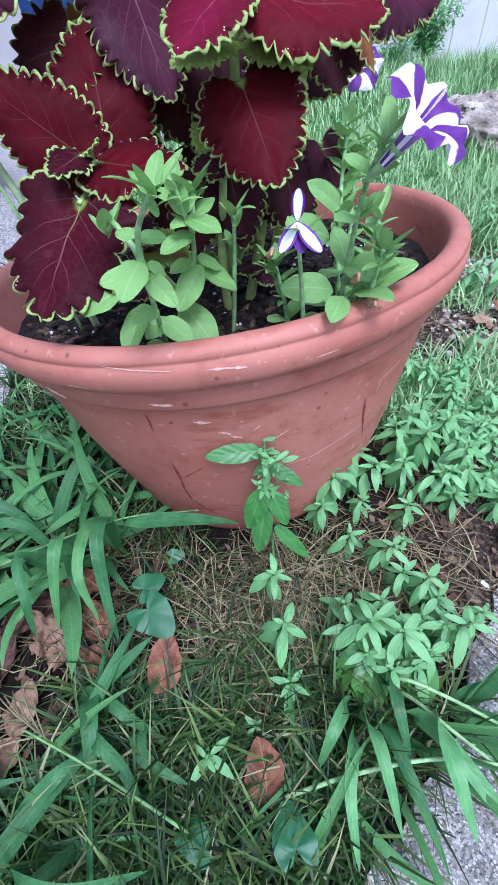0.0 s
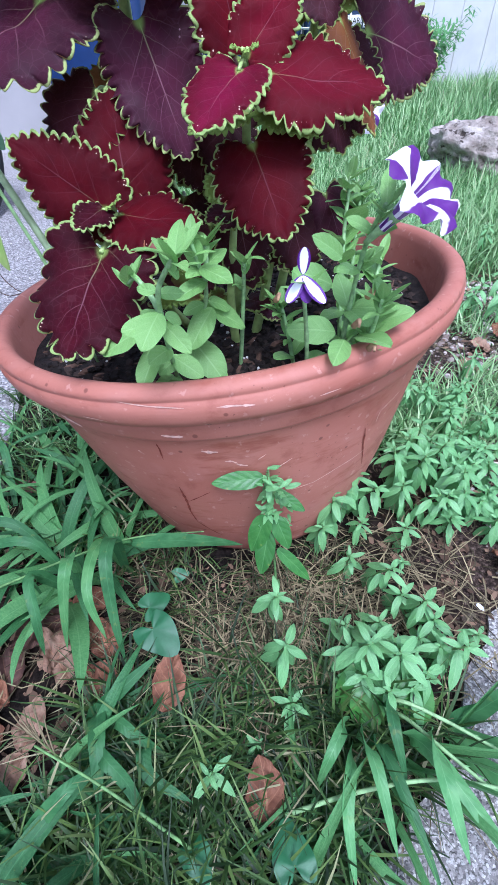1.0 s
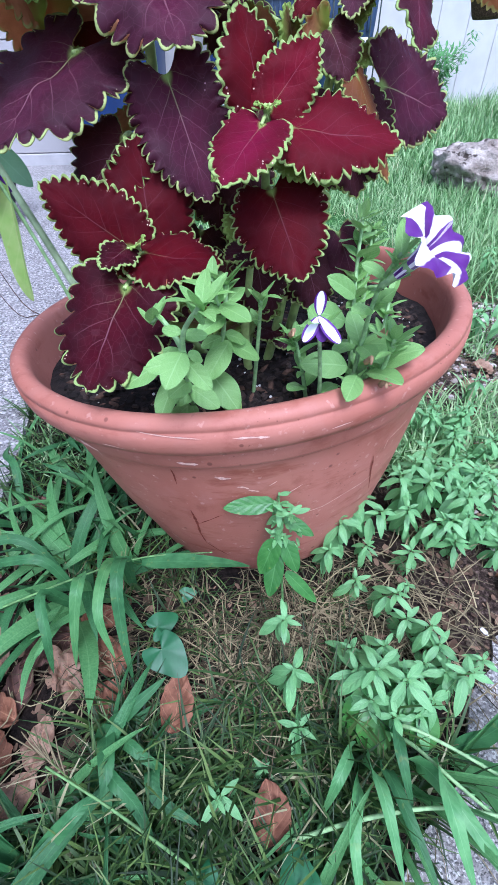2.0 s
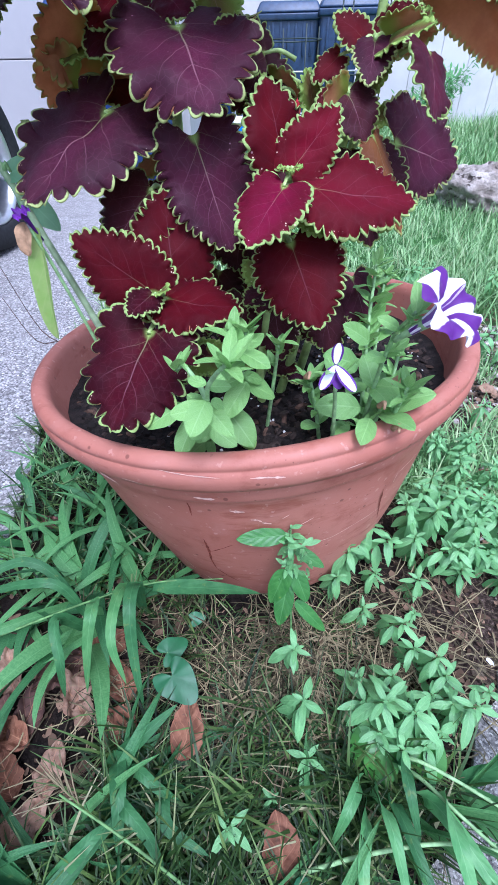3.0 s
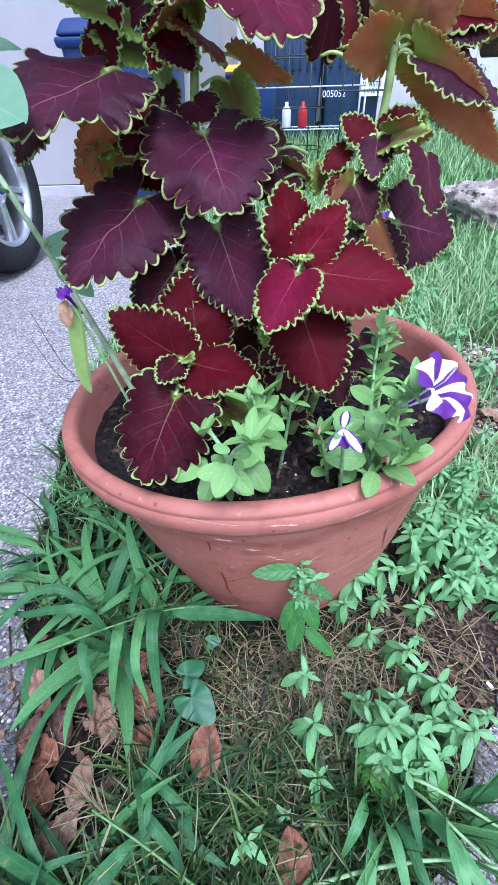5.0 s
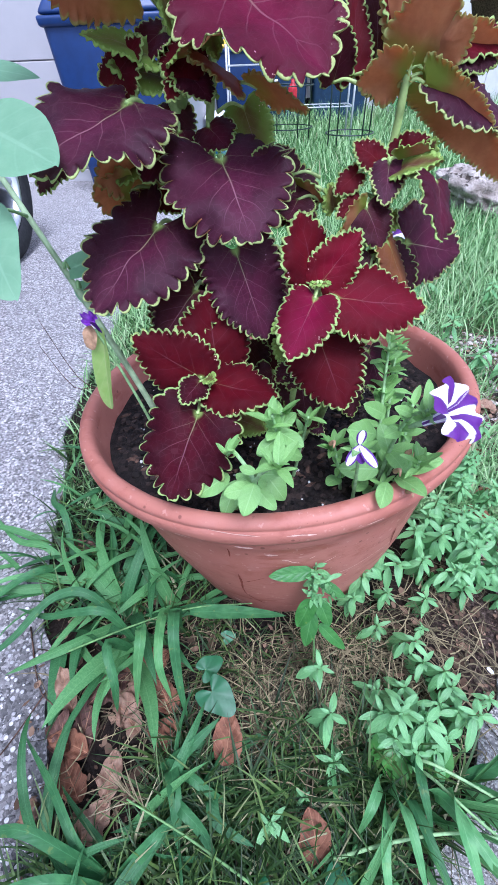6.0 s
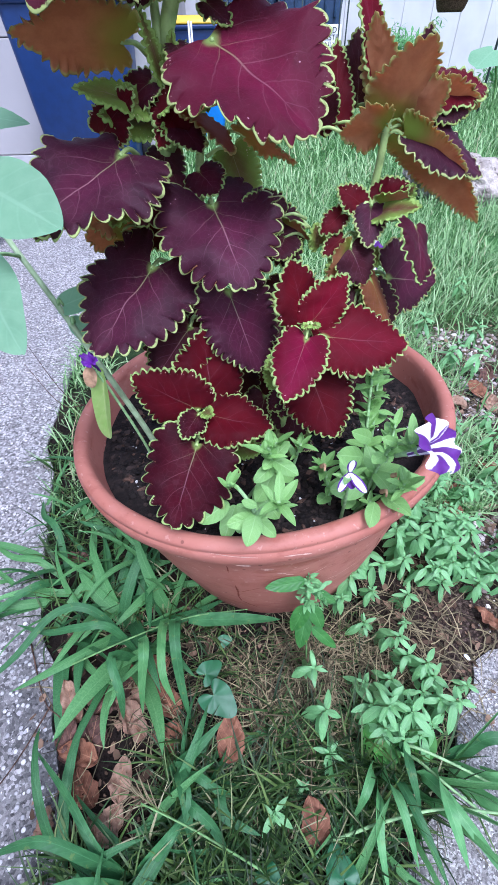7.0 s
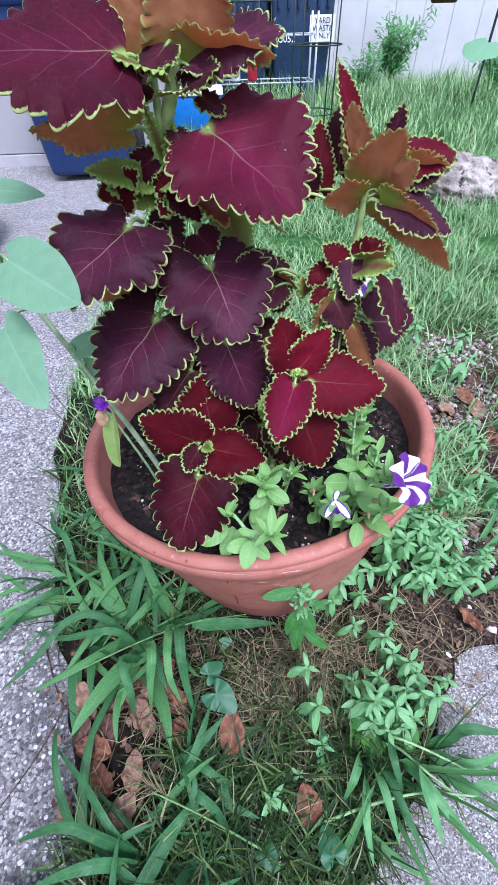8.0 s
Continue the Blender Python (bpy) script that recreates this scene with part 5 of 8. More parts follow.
def facing(place, normal, spin=0.0):
    q = Vector(normal).normalized().to_track_quat("Z", "Y").to_matrix().to_4x4()
    m = q @ pose(0, 0, 0, 0, 0, spin)
    m.translation = Vector(place)
    return m


PETUNIA_LEAVES = [mesh("petunia_leaf", *(lambda o: (o[0], o[1], mat_petunia, o[2]))(ovate(1.0, w, f, d, 0.1, 12, 0.66, 0.60, s, 0.03))) for w, f, d, s in ((0.76, 0.16, 0.22, 1), (0.70, 0.22, 0.10, 2), (0.80, 0.10, 0.30, 3), (0.64, 0.30, 0.15, 4))]
TIP_LEAVES = [mesh("bract", *(lambda o: (o[0], o[1], mat_petunia, o[2]))(ovate(1.0, w, 0.3, d, 0.0, 7, 0.7, 0.5, 1))) for w, d in ((0.40, 0.30), (0.48, -0.10))]


def clears_pot(p):
    """Whether a point is inside the pot or above its rim, so that a leaf that ends there doesn't cut the wall."""
    q = POT.inverted() @ p
    return math.hypot(q.x, q.y) < 0.188 or q.z > 0.276


def sized(m, k):
    return m @ Matrix.Diagonal((k, k, k, 1))


def petunia(label, stems, extra, seed, big=0.032):
    """stems: (points, how many leaf pairs, bracts at the top)."""
    q = random.Random(seed)
    root = Vector(stems[0][0][0])
    plant = thing("petunia", None, at(*root), label, "plant", "petunias in the pot")
    for points, pairs, tips in stems:
        part("stem", mesh("stem", *tube(points, 0.0018, 0.0012, 7, 6), mat_stem), plant, Matrix())
        line = spline(points, 10)
        spin = q.uniform(0, 6.28)
        for i in range(pairs):
            t = (i + 0.6) / (pairs + 0.6)
            k = int(t * (len(line) - 1))
            p, d = line[k], (line[min(k + 1, len(line) - 1)] - line[max(k - 1, 0)]).normalized()
            size = big * (1.05 - 0.42 * t) * q.uniform(0.85, 1.15)
            spin += 1.57 + q.uniform(-0.7, 0.7)
            for s in (0, math.pi):
                side = Vector((math.cos(spin + s), math.sin(spin + s), 0))
                out = (side * 0.9 + Vector((0, -0.15, 0)) + d * (q.uniform(-0.1, 0.9) + 0.3 * t)).normalized()
                lifts = 0
                while not (clears_pot(p + out * size) and clears_pot(p + out * size * 0.6)) and lifts < 12:
                    out = (out + Vector((0, 0.06, 0.16))).normalized()
                    lifts += 1
                if lifts < 12:
                    part("leaf", q.choice(PETUNIA_LEAVES), plant, sized(frame_of(p, out, d + Vector((0, -0.3, 0.4))), size))
        for i in range(tips * 2 if pairs else 2):
            k = q.randint(len(line) // 2, len(line) - 1)
            a = q.uniform(0, 6.28)
            out = Vector((math.cos(a), math.sin(a), q.uniform(0.2, 1.2)))
            part("bract", q.choice(TIP_LEAVES), plant, sized(frame_of(line[k], out, Vector((-out.x, -out.y, 0.8))), q.uniform(0.008, 0.017)))
        top = line[-1]
        for i in range(tips):
            a = 6.28 * i / max(1, tips) + q.uniform(-0.4, 0.4)
            out = Vector((math.cos(a), math.sin(a), q.uniform(0.4, 1.3)))
            part("bract", q.choice(TIP_LEAVES), plant, sized(frame_of(top - Vector((0, 0, q.uniform(0, 0.012))), out, Vector((-out.x, -out.y, 0.8))), q.uniform(0.012, 0.022)))
    for base, tip, up, k in extra:
        base, tip = Vector(base), Vector(tip)
        part("leaf", PETUNIA_LEAVES[k % 4], plant, sized(frame_of(base, tip - base, up), (tip - base).length * 1.12))
    return plant


p1 = petunia("pale green petunia without flowers, in the terracotta pot", [
    ([(-0.062, 0.262, 0.232), (-0.061, 0.248, 0.257), (-0.056, 0.218, 0.301), (-0.051, 0.195, 0.331), (-0.047, 0.186, 0.349), (-0.036, 0.178, 0.366)], 0, 7),
    ([(-0.060, 0.276, 0.232), (-0.055, 0.268, 0.259), (-0.038, 0.260, 0.302), (-0.034, 0.250, 0.325), (-0.036, 0.245, 0.337), (-0.039, 0.240, 0.354)], 0, 4),
    ([(-0.051, 0.196, 0.330), (-0.056, 0.203, 0.336), (-0.065, 0.212, 0.343), (-0.071, 0.216, 0.339)], 0, 4),
    ([(-0.034, 0.250, 0.325), (-0.032, 0.250, 0.337), (-0.032, 0.252, 0.348)], 1, 3),
    ([(-0.018, 0.288, 0.232), (-0.013, 0.276, 0.290), (-0.010, 0.263, 0.334)], 0, 6),
], [
    ((-0.072, 0.226, 0.306), (-0.093, 0.213, 0.302), (-0.3, -0.5, 0.8), 0),
    ((-0.051, 0.197, 0.325), (-0.070, 0.191, 0.325), (-0.2, -0.7, 0.7), 1),
    ((-0.051, 0.193, 0.333), (-0.056, 0.174, 0.329), (0.0, -0.9, 0.5), 2),
    ((-0.051, 0.197, 0.325), (-0.038, 0.186, 0.316), (0.2, -0.8, 0.6), 3),
    ((-0.049, 0.190, 0.344), (-0.038, 0.190, 0.345), (0.1, -0.6, 0.8), 0),
    ((-0.050, 0.192, 0.344), (-0.060, 0.196, 0.345), (-0.1, -0.6, 0.8), 1),
    ((-0.056, 0.222, 0.295), (-0.062, 0.206, 0.300), (-0.1, -0.8, 0.6), 2),
    ((-0.067, 0.236, 0.289), (-0.077, 0.214, 0.275), (-0.2, -0.7, 0.6), 3),
    ((-0.058, 0.236, 0.280), (-0.041, 0.224, 0.276), (0.2, -0.7, 0.7), 0),
    ((-0.061, 0.246, 0.259), (-0.058, 0.236, 0.253), (0.0, -0.8, 0.6), 1),
    ((-0.063, 0.246, 0.259), (-0.076, 0.238, 0.251), (-0.1, -0.8, 0.6), 2),
    ((-0.038, 0.262, 0.303), (-0.012, 0.268, 0.288), (0.1, -0.4, 0.9), 3),
    ((-0.035, 0.262, 0.307), (-0.021, 0.268, 0.301), (0.0, -0.5, 0.9), 0),
    ((-0.032, 0.258, 0.304), (-0.047, 0.244, 0.285), (-0.2, -0.8, 0.6), 1),
    ((-0.049, 0.264, 0.276), (-0.029, 0.243, 0.264), (0.3, -0.7, 0.6), 2),
    ((-0.033, 0.248, 0.326), (-0.048, 0.234, 0.324), (-0.1, -0.6, 0.8), 3),
    ((-0.037, 0.256, 0.308), (-0.049, 0.250, 0.306), (0.0, -0.6, 0.8), 0),
    ((-0.035, 0.244, 0.336), (-0.018, 0.231, 0.334), (0.2, -0.5, 0.8), 1),
    ((-0.036, 0.244, 0.337), (-0.041, 0.240, 0.354), (-0.3, -0.8, 0.4), 2),
    ((-0.036, 0.246, 0.337), (-0.032, 0.252, 0.350), (0.1, -0.9, 0.3), 3),
    ((-0.055, 0.240, 0.279), (-0.066, 0.228, 0.275), (-0.1, -0.8, 0.6), 0),
    ((-0.053, 0.200, 0.325), (-0.064, 0.206, 0.327), (-0.2, -0.6, 0.8), 1),
    ((-0.049, 0.196, 0.330), (-0.041, 0.200, 0.325), (0.2, -0.6, 0.8), 2),
], 5, 0.020)
part("leaf", mesh("leaf", *(lambda o: (o[0], o[1], mat_yellowing, o[2]))(ovate(0.026, 0.016, 0.15, 0.2, 0.1, 10, 0.5, 0.5, 2, 0.04))), p1, frame_of((-0.044, 0.262, 0.262), (0.019, -0.010, -0.015), (0.2, -0.6, 0.8)), "yellowing lower leaf")
p2 = petunia("pale green petunia with violet and white flowers", [
    ([(0.044, 0.256, 0.228), (0.047, 0.246, 0.265), (0.052, 0.238, 0.285)], 0, 4),
    ([(0.054, 0.262, 0.228), (0.058, 0.258, 0.300), (0.060, 0.245, 0.345), (0.062, 0.222, 0.372)], 4, 5),
    ([(0.060, 0.285, 0.236), (0.066, 0.300, 0.285), (0.068, 0.318, 0.325), (0.074, 0.345, 0.350)], 8, 6),
    ([(0.066, 0.275, 0.236), (0.078, 0.285, 0.285), (0.084, 0.300, 0.318)], 5, 5),
    ([(0.060, 0.276, 0.236), (0.058, 0.290, 0.290), (0.058, 0.306, 0.330), (0.062, 0.330, 0.362)], 8, 6),
    ([(0.028, 0.266, 0.228), (0.020, 0.264, 0.275), (0.014, 0.268, 0.300)], 1, 7),
    ([(0.034, 0.252, 0.228), (0.030, 0.240, 0.285), (0.025, 0.230, 0.328)], 1, 3),
    ([(0.058, 0.258, 0.228), (0.068, 0.240, 0.280), (0.070, 0.226, 0.322)], 1, 8),
], [
    ((0.064, 0.252, 0.289), (0.089, 0.241, 0.308), (0.1, -0.5, 0.85), 3),
    ((0.061, 0.238, 0.292), (0.073, 0.215, 0.303), (0.2, -0.5, 0.85), 3),
    ((0.052, 0.230, 0.294), (0.044, 0.209, 0.293), (0, -0.7, 0.7), 1),
    ((0.049, 0.248, 0.290), (0.023, 0.242, 0.298), (-0.1, -0.6, 0.7), 2),
    ((0.046, 0.262, 0.316), (0.026, 0.252, 0.330), (-0.2, -0.6, 0.7), 0),
    ((0.052, 0.270, 0.330), (0.036, 0.262, 0.345), (-0.2, -0.6, 0.7), 3),
    ((0.060, 0.262, 0.300), (0.082, 0.246, 0.308), (0.2, -0.5, 0.8), 1),
], 9, 0.025)


def flower(place, normal, radius, depth, seed, spin=0.0, parent=None):
    m = facing(place, normal, spin)
    v, f, uv = corolla(radius, depth, seed)
    ob = part("flower", mesh("flower", v, f, mat_star, uv), parent, m, "violet trumpet flower with a white star")
    tv, tf = tube([(0, 0, -depth * 0.62), (0.001, 0, -depth * 1.0), (0.002, 0, -depth * 1.5)], radius * 0.16, radius * 0.07, 8, 4)
    part("calyx", mesh("calyx", tv, tf, mat_stem), ob, m, "green calyx")
    return ob


flower((0.075, 0.210, 0.381), (0.50, -0.42, 0.74), 0.0225, 0.026, 1, 20, p2)
flower((0.108, 0.560, 0.376), (0.25, -0.85, 0.40), 0.024, 0.026, 3, 50, p2)
small = [((0.024, 0.227, 0.337), (0.024, 0.227, 0.352), 0.008, (0, -0.9, 0.3)), ((0.024, 0.227, 0.336), (0.015, 0.219, 0.324), 0.0085, (0, -0.8, 0.6)), ((0.024, 0.227, 0.336), (0.036, 0.217, 0.324), 0.0085, (0, -0.8, 0.6)), ((0.024, 0.229, 0.336), (0.027, 0.223, 0.322), 0.009, (0, -0.8, 0.6))]
for base, tip, w, up in small:
    v, f, uv = ovate((Vector(tip) - Vector(base)).length, w, 0.1, -0.1, 0.1, 10, 0.5, 0.6)
    part("petal", mesh("petal", v, f, mat_wilt if w == 0.009 else mat_edged, uv), p2, frame_of(base, Vector(tip) - Vector(base), up), "white petal edged with violet")
for x, y, z in [(0.058, 0.236, 0.300), (0.066, 0.222, 0.292), (0.010, 0.262, 0.306), (0.064, 0.238, 0.318)]:
    v, f = tube([(x, y, z), (x + 0.002, y - 0.004, z + 0.006), (x + 0.001, y - 0.009, z + 0.004)], 0.0022, 0.0008, 6, 3)
    part("withered_bud", mesh("withered_bud", v, f, mat_tan), p2, Matrix(), "withered tan bud")

# ---- the tall pale plant that leans out over the drive, and a wilted bloom ----
tall = thing("sapling", None, at(-0.14, 0.33, 0.235), "tall pale green weed with broad soft leaves", "plant")
part("stem", mesh("stem", *tube([(-0.135, 0.320, 0.228), (-0.150, 0.318, 0.300), (-0.190, 0.338, 0.385), (-0.218, 0.355, 0.435), (-0.262, 0.375, 0.520)], 0.0031, 0.0022, 9, 8), mat_palestem), tall, Matrix())
for base, tip, w, up in [
    ((-0.212, 0.310, 0.520), (-0.160, 0.268, 0.510), 0.052, (-0.2, -0.55, 0.8)),
    ((-0.236, 0.310, 0.468), (-0.198, 0.240, 0.447), 0.048, (-0.3, -0.55, 0.7)),
    ((-0.265, 0.378, 0.548), (-0.200, 0.384, 0.545), 0.034, (0.0, -0.35, 0.9)),
    ((-0.206, 0.352, 0.420), (-0.166, 0.362, 0.432), 0.026, (0.0, -0.6, 0.8)),
    ((-0.200, 0.350, 0.405), (-0.176, 0.340, 0.385), 0.020, (0.0, -0.6, 0.8)),
]:
    v, f, uv = ovate((Vector(tip) - Vector(base)).length, w, 0.12, 0.1, 0.1, 14, 0.7, 0.4, 2, 0.02, 0.15)
    part("leaf", mesh("leaf", v, f, mat_pale, uv), tall, frame_of(base, Vector(tip) - Vector(base), up))
    stem_near = min(spline([(-0.135, 0.320, 0.228), (-0.190, 0.338, 0.385), (-0.218, 0.355, 0.435), (-0.262, 0.375, 0.520)], 10), key=lambda p: (p - Vector(base)).length)
    part("petiole", mesh("petiole", *tube([stem_near, stem_near.lerp(Vector(base), 0.5) + Vector((0, 0, 0.006)), Vector(base)], 0.0016, 0.0012, 6, 4), mat_stem), tall, Matrix())
wilt = thing("petunia", None, at(-0.150, 0.310, 0.235), "wilted petunia with a closed violet bloom and yellowing leaf", "plant", "petunias in the pot")
part("stem", mesh("stem", *tube([(-0.145, 0.312, 0.228), (-0.150, 0.300, 0.300), (-0.164, 0.292, 0.370), (-0.171, 0.288, 0.398)], 0.0014, 0.0011, 7, 6), mat_stem), wilt, Matrix())
v, f, uv = corolla(0.010, 0.018, 5)
part("bloom", mesh("bloom", [(x, y * 0.6, z + 0.3 * abs(x)) for x, y, z in v], f, mat_wilt), wilt, facing((-0.172, 0.287, 0.406), (-0.3, -0.3, 0.9)), "shrivelled violet bloom")
v, f, uv = ovate(0.020, 0.012, 0.6, 0.3, 0.2, 8, 0.6, 0.5, 3, 0.08)
part("husk", mesh("husk", v, f, mat_tan, uv), wilt, frame_of((-0.173, 0.287, 0.402), (-0.2, -0.3, -0.9), (0, -0.9, 0.2)), "brown withered husk")
v, f, uv = ovate(0.082, 0.017, 0.7, 0.06, 0.0, 14, 0.55, 0.45, 3, 0.03)
part("leaf", mesh("leaf", v, f, mat_yellowing, uv), wilt, frame_of((-0.166, 0.290, 0.398), (-0.016, 0.001, -0.08), (-0.3, -0.9, 0.1)), "yellowing limp leaf")

# ---- weeds round the pot ----
WEED_LEAVES = [mesh("weed_leaf", *(lambda o: (o[0], o[1], mat_weed, o[2]))(ovate(1.0, w, 0.18, d, 0.08, 10, 0.88, 0.64, s, 0.03))) for w, d, s in ((0.50, 0.22, 1), (0.54, 0.36, 2), (0.44, 0.12, 3), (0.56, 0.50, 4))]
mat_weedstem = plain("weed_stem", (0.13, 0.25, 0.08), 0.6, 0.3, 0.4, 100)


def weed(x, y, z, size, tiers, seed, lean=None):
    """A slender weed whose top stands at x, y, z: crossed pairs of leaves, small and upright at the tip, larger and drooping below."""
    q = random.Random(seed)
    lean = lean or (q.uniform(-0.02, 0.02), q.uniform(-0.005, 0.03))
    foot = Vector((x + lean[0] * z / 0.08, y + lean[1] * z / 0.08, ground_z(x, y) - 0.004))
    line = [foot, foot.lerp(Vector((x, y, z)), 0.5) + Vector((q.uniform(-0.006, 0.006), 0.004, 0)), Vector((x, y, z))]
    ob = thing("weed", None, at(*foot), "green leafy weed growing beside the pot", "weed", "weeds round the pot")
    part("stem", mesh("stem", *tube(line, 0.0014, 0.0009, 6, 4), mat_weedstem), ob, Matrix())
    pts = spline(line, 12)
    spin, down = q.uniform(0, 6.28), 0.0
    total = max(0.02, (pts[-1] - pts[0]).length)
    for i in range(tiers + 4):
        t = 1.0 - down / total
        if t < 0.12:
            break
        p = pts[int(t * (len(pts) - 1))]
        k = size * 0.72 * min(1.45, 0.36 + 0.25 * i) * q.uniform(0.82, 1.18)
        rise = (1.3, 0.70, 0.15, -0.25, -0.70, -1.2, -1.6, -1.8)[min(i, 7)] * q.uniform(0.8, 1.2)
        spin += 1.57 + q.uniform(-0.25, 0.25)
        for j in range(2):
            a = spin + math.pi * j + q.uniform(-0.2, 0.2)
            out = Vector((math.cos(a), math.sin(a) - 0.12, rise + q.uniform(-0.15, 0.15))).normalized()
            root = p + Vector((out.x, out.y, 0)) * k * 0.10
            part("leaf", q.choice(WEED_LEAVES), ob, sized(frame_of(root, out, (q.uniform(-0.3, 0.3) - 0.4 * out.x, -0.2 - 0.4 * out.y, 1)), k * q.uniform(0.85, 1.15)))
        down += (0.003, 0.004, 0.007, 0.011, 0.013, 0.014, 0.015, 0.015)[min(i, 7)] * 0.70 * size / 0.028
    return ob


WEEDS = [
    # top of the plant, leaf length, pairs
    (0.011, 0.165, 0.092, 0.027, 4), (0.018, 0.127, 0.088, 0.027, 4), (0.087, 0.230, 0.050, 0.022, 2), (0.120, 0.203, 0.072, 0.027, 4), (0.142, 0.173, 0.070, 0.026, 4),
    (0.083, 0.127, 0.092, 0.030, 6), (0.103, 0.121, 0.090, 0.030, 6), (0.072, 0.136, 0.062, 0.030, 4), (0.129, 0.117, 0.062, 0.028, 4), (0.165, 0.134, 0.070, 0.030, 5),
    (0.071, 0.272, 0.096, 0.026, 5), (0.101, 0.300, 0.100, 0.028, 6), (0.142, 0.330, 0.105, 0.030, 7), (0.176, 0.322, 0.100, 0.030, 6), (0.218, 0.314, 0.088, 0.028, 5),
    (0.120, 0.290, 0.085, 0.028, 5), (0.150, 0.300, 0.080, 0.028, 5), (0.190, 0.292, 0.070, 0.026, 4), (0.165, 0.350, 0.105, 0.030, 6), (0.205, 0.345, 0.095, 0.028, 5),
    (0.240, 0.335, 0.075, 0.028, 5), (0.260, 0.370, 0.070, 0.026, 4), (0.225, 0.375, 0.080, 0.028, 5), (0.190, 0.385, 0.095, 0.028, 5), (0.105, 0.268, 0.055, 0.022, 3),
    (0.150, 0.262, 0.055, 0.024, 3), (0.105, 0.165, 0.045, 0.022, 3), (0.193, 0.158, 0.035, 0.016, 3), (-0.042, 0.051, 0.040, 0.024, 4), (-0.007, 0.073, 0.028, 0.018, 2),
    (0.020, 0.098, 0.045, 0.024, 2), (0.074, 0.162, 0.045, 0.024, 2), (0.155, 0.150, 0.040, 0.022, 2), (0.145, 0.235, 0.030, 0.012, 2),
    (0.092, 0.140, 0.072, 0.028, 5), (0.112, 0.135, 0.060, 0.028, 5), (0.080, 0.112, 0.066, 0.028, 4), (0.118, 0.108, 0.052, 0.026, 4), (0.148, 0.140, 0.055, 0.026, 4), (0.098, 0.104, 0.060, 0.028, 4),
    (0.128, 0.188, 0.052, 0.024, 3), (0.152, 0.165, 0.050, 0.024, 3), (0.136, 0.150, 0.045, 0.022, 3), (0.088, 0.292, 0.080, 0.026, 5), (0.062, 0.258, 0.060, 0.022, 4),
]
for i, (x, y, z, size, tiers) in enumerate(WEEDS):
    weed(x, y, z, size, tiers, 40 + i)
for i in range(64):
    a, b = rng.uniform(0.14, 0.32), rng.uniform(0.27, 0.50)
    if i % 8 == 0:
        a, b = rng.uniform(0.30, 0.44), rng.uniform(0.40, 0.62)
    if not on_slab(a, b) and math.hypot(a + 0.02, b - 0.41) > 0.225:
        weed(a, b, rng.uniform(0.04, 0.085), rng.uniform(0.020, 0.029), rng.choice((3, 4, 5)), 300 + i)
for i in range(14):
    weed(rng.uniform(0.28, 0.62), rng.uniform(0.62, 1.35), rng.uniform(0.05, 0.09), rng.uniform(0.03, 0.042), 3, 420 + i)
# the stringy weed that stands against the pot
leggy = weed(0.004, 0.224, 0.182, 0.018, 3, 81, (0.004, -0.010))
for base, tip, w, up in [((0.000, 0.222, 0.176), (-0.040, 0.212, 0.180), 0.018, (0, -0.7, 0.7)), ((0.002, 0.212, 0.140), (-0.012, 0.196, 0.105), 0.021, (-0.2, -0.9, 0.4)), ((0.004, 0.210, 0.120), (-0.004, 0.184, 0.090), 0.020, (-0.2, -0.8, 0.5)), ((0.010, 0.214, 0.135), (0.022, 0.196, 0.112), 0.018, (0.2, -0.9, 0.4)), ((0.010, 0.220, 0.160), (0.034, 0.208, 0.150), 0.013, (0.2, -0.8, 0.6)), ((0.012, 0.205, 0.100), (0.044, 0.190, 0.070), 0.014, (0.3, -0.6, 0.6))]:
    v, f, uv = ovate((Vector(tip) - Vector(base)).length, w, 0.15, 0.15, 0.1, 10, 0.7, 0.45, 1, 0.03)
    part("leaf", mesh("leaf", v, f, mat_weed_dark, uv), leggy, frame_of(base, Vector(tip) - Vector(base), up))
for i in range(64):
    z = rng.uniform(0.115, 0.188)
    p = Vector((0.005 + rng.uniform(-0.006, 0.018), 0.220 + rng.uniform(-0.008, 0.006), z))
    part("seed_tuft", WEED_LEAVES[2], leggy, sized(frame_of(p, (rng.uniform(-1, 1), rng.uniform(-1, 0.2), rng.uniform(-0.2, 1)), (0, -0.5, 0.8)), rng.uniform(0.007, 0.014)))

for base, tip, w in [((0.092, 0.122, 0.050), (0.060, 0.098, 0.030), 0.034), ((0.088, 0.115, 0.045), (0.078, 0.082, 0.026), 0.030), ((0.118, 0.118, 0.045), (0.128, 0.088, 0.030), 0.030)]:
    broad = thing("broad_weed", None, at(base[0], base[1], -0.003), "broad glossy weed leaf low to the ground", "weed", "weeds round the pot")
    v, f, uv = ovate((Vector(tip) - Vector(base)).length, w, 0.1, 0.15, 0.1, 10, 0.55, 0.4, 1, 0.03)
    part("leaf", mesh("leaf", v, f, mat_weed_broad, uv), broad, frame_of(base, Vector(tip) - Vector(base), (0, -0.4, 0.9)))
    part("stalk", mesh("stalk", *tube([(base[0], base[1] + 0.004, -0.004), base], 0.0013, 0.0010, 6, 3), mat_weedstem), broad, Matrix())
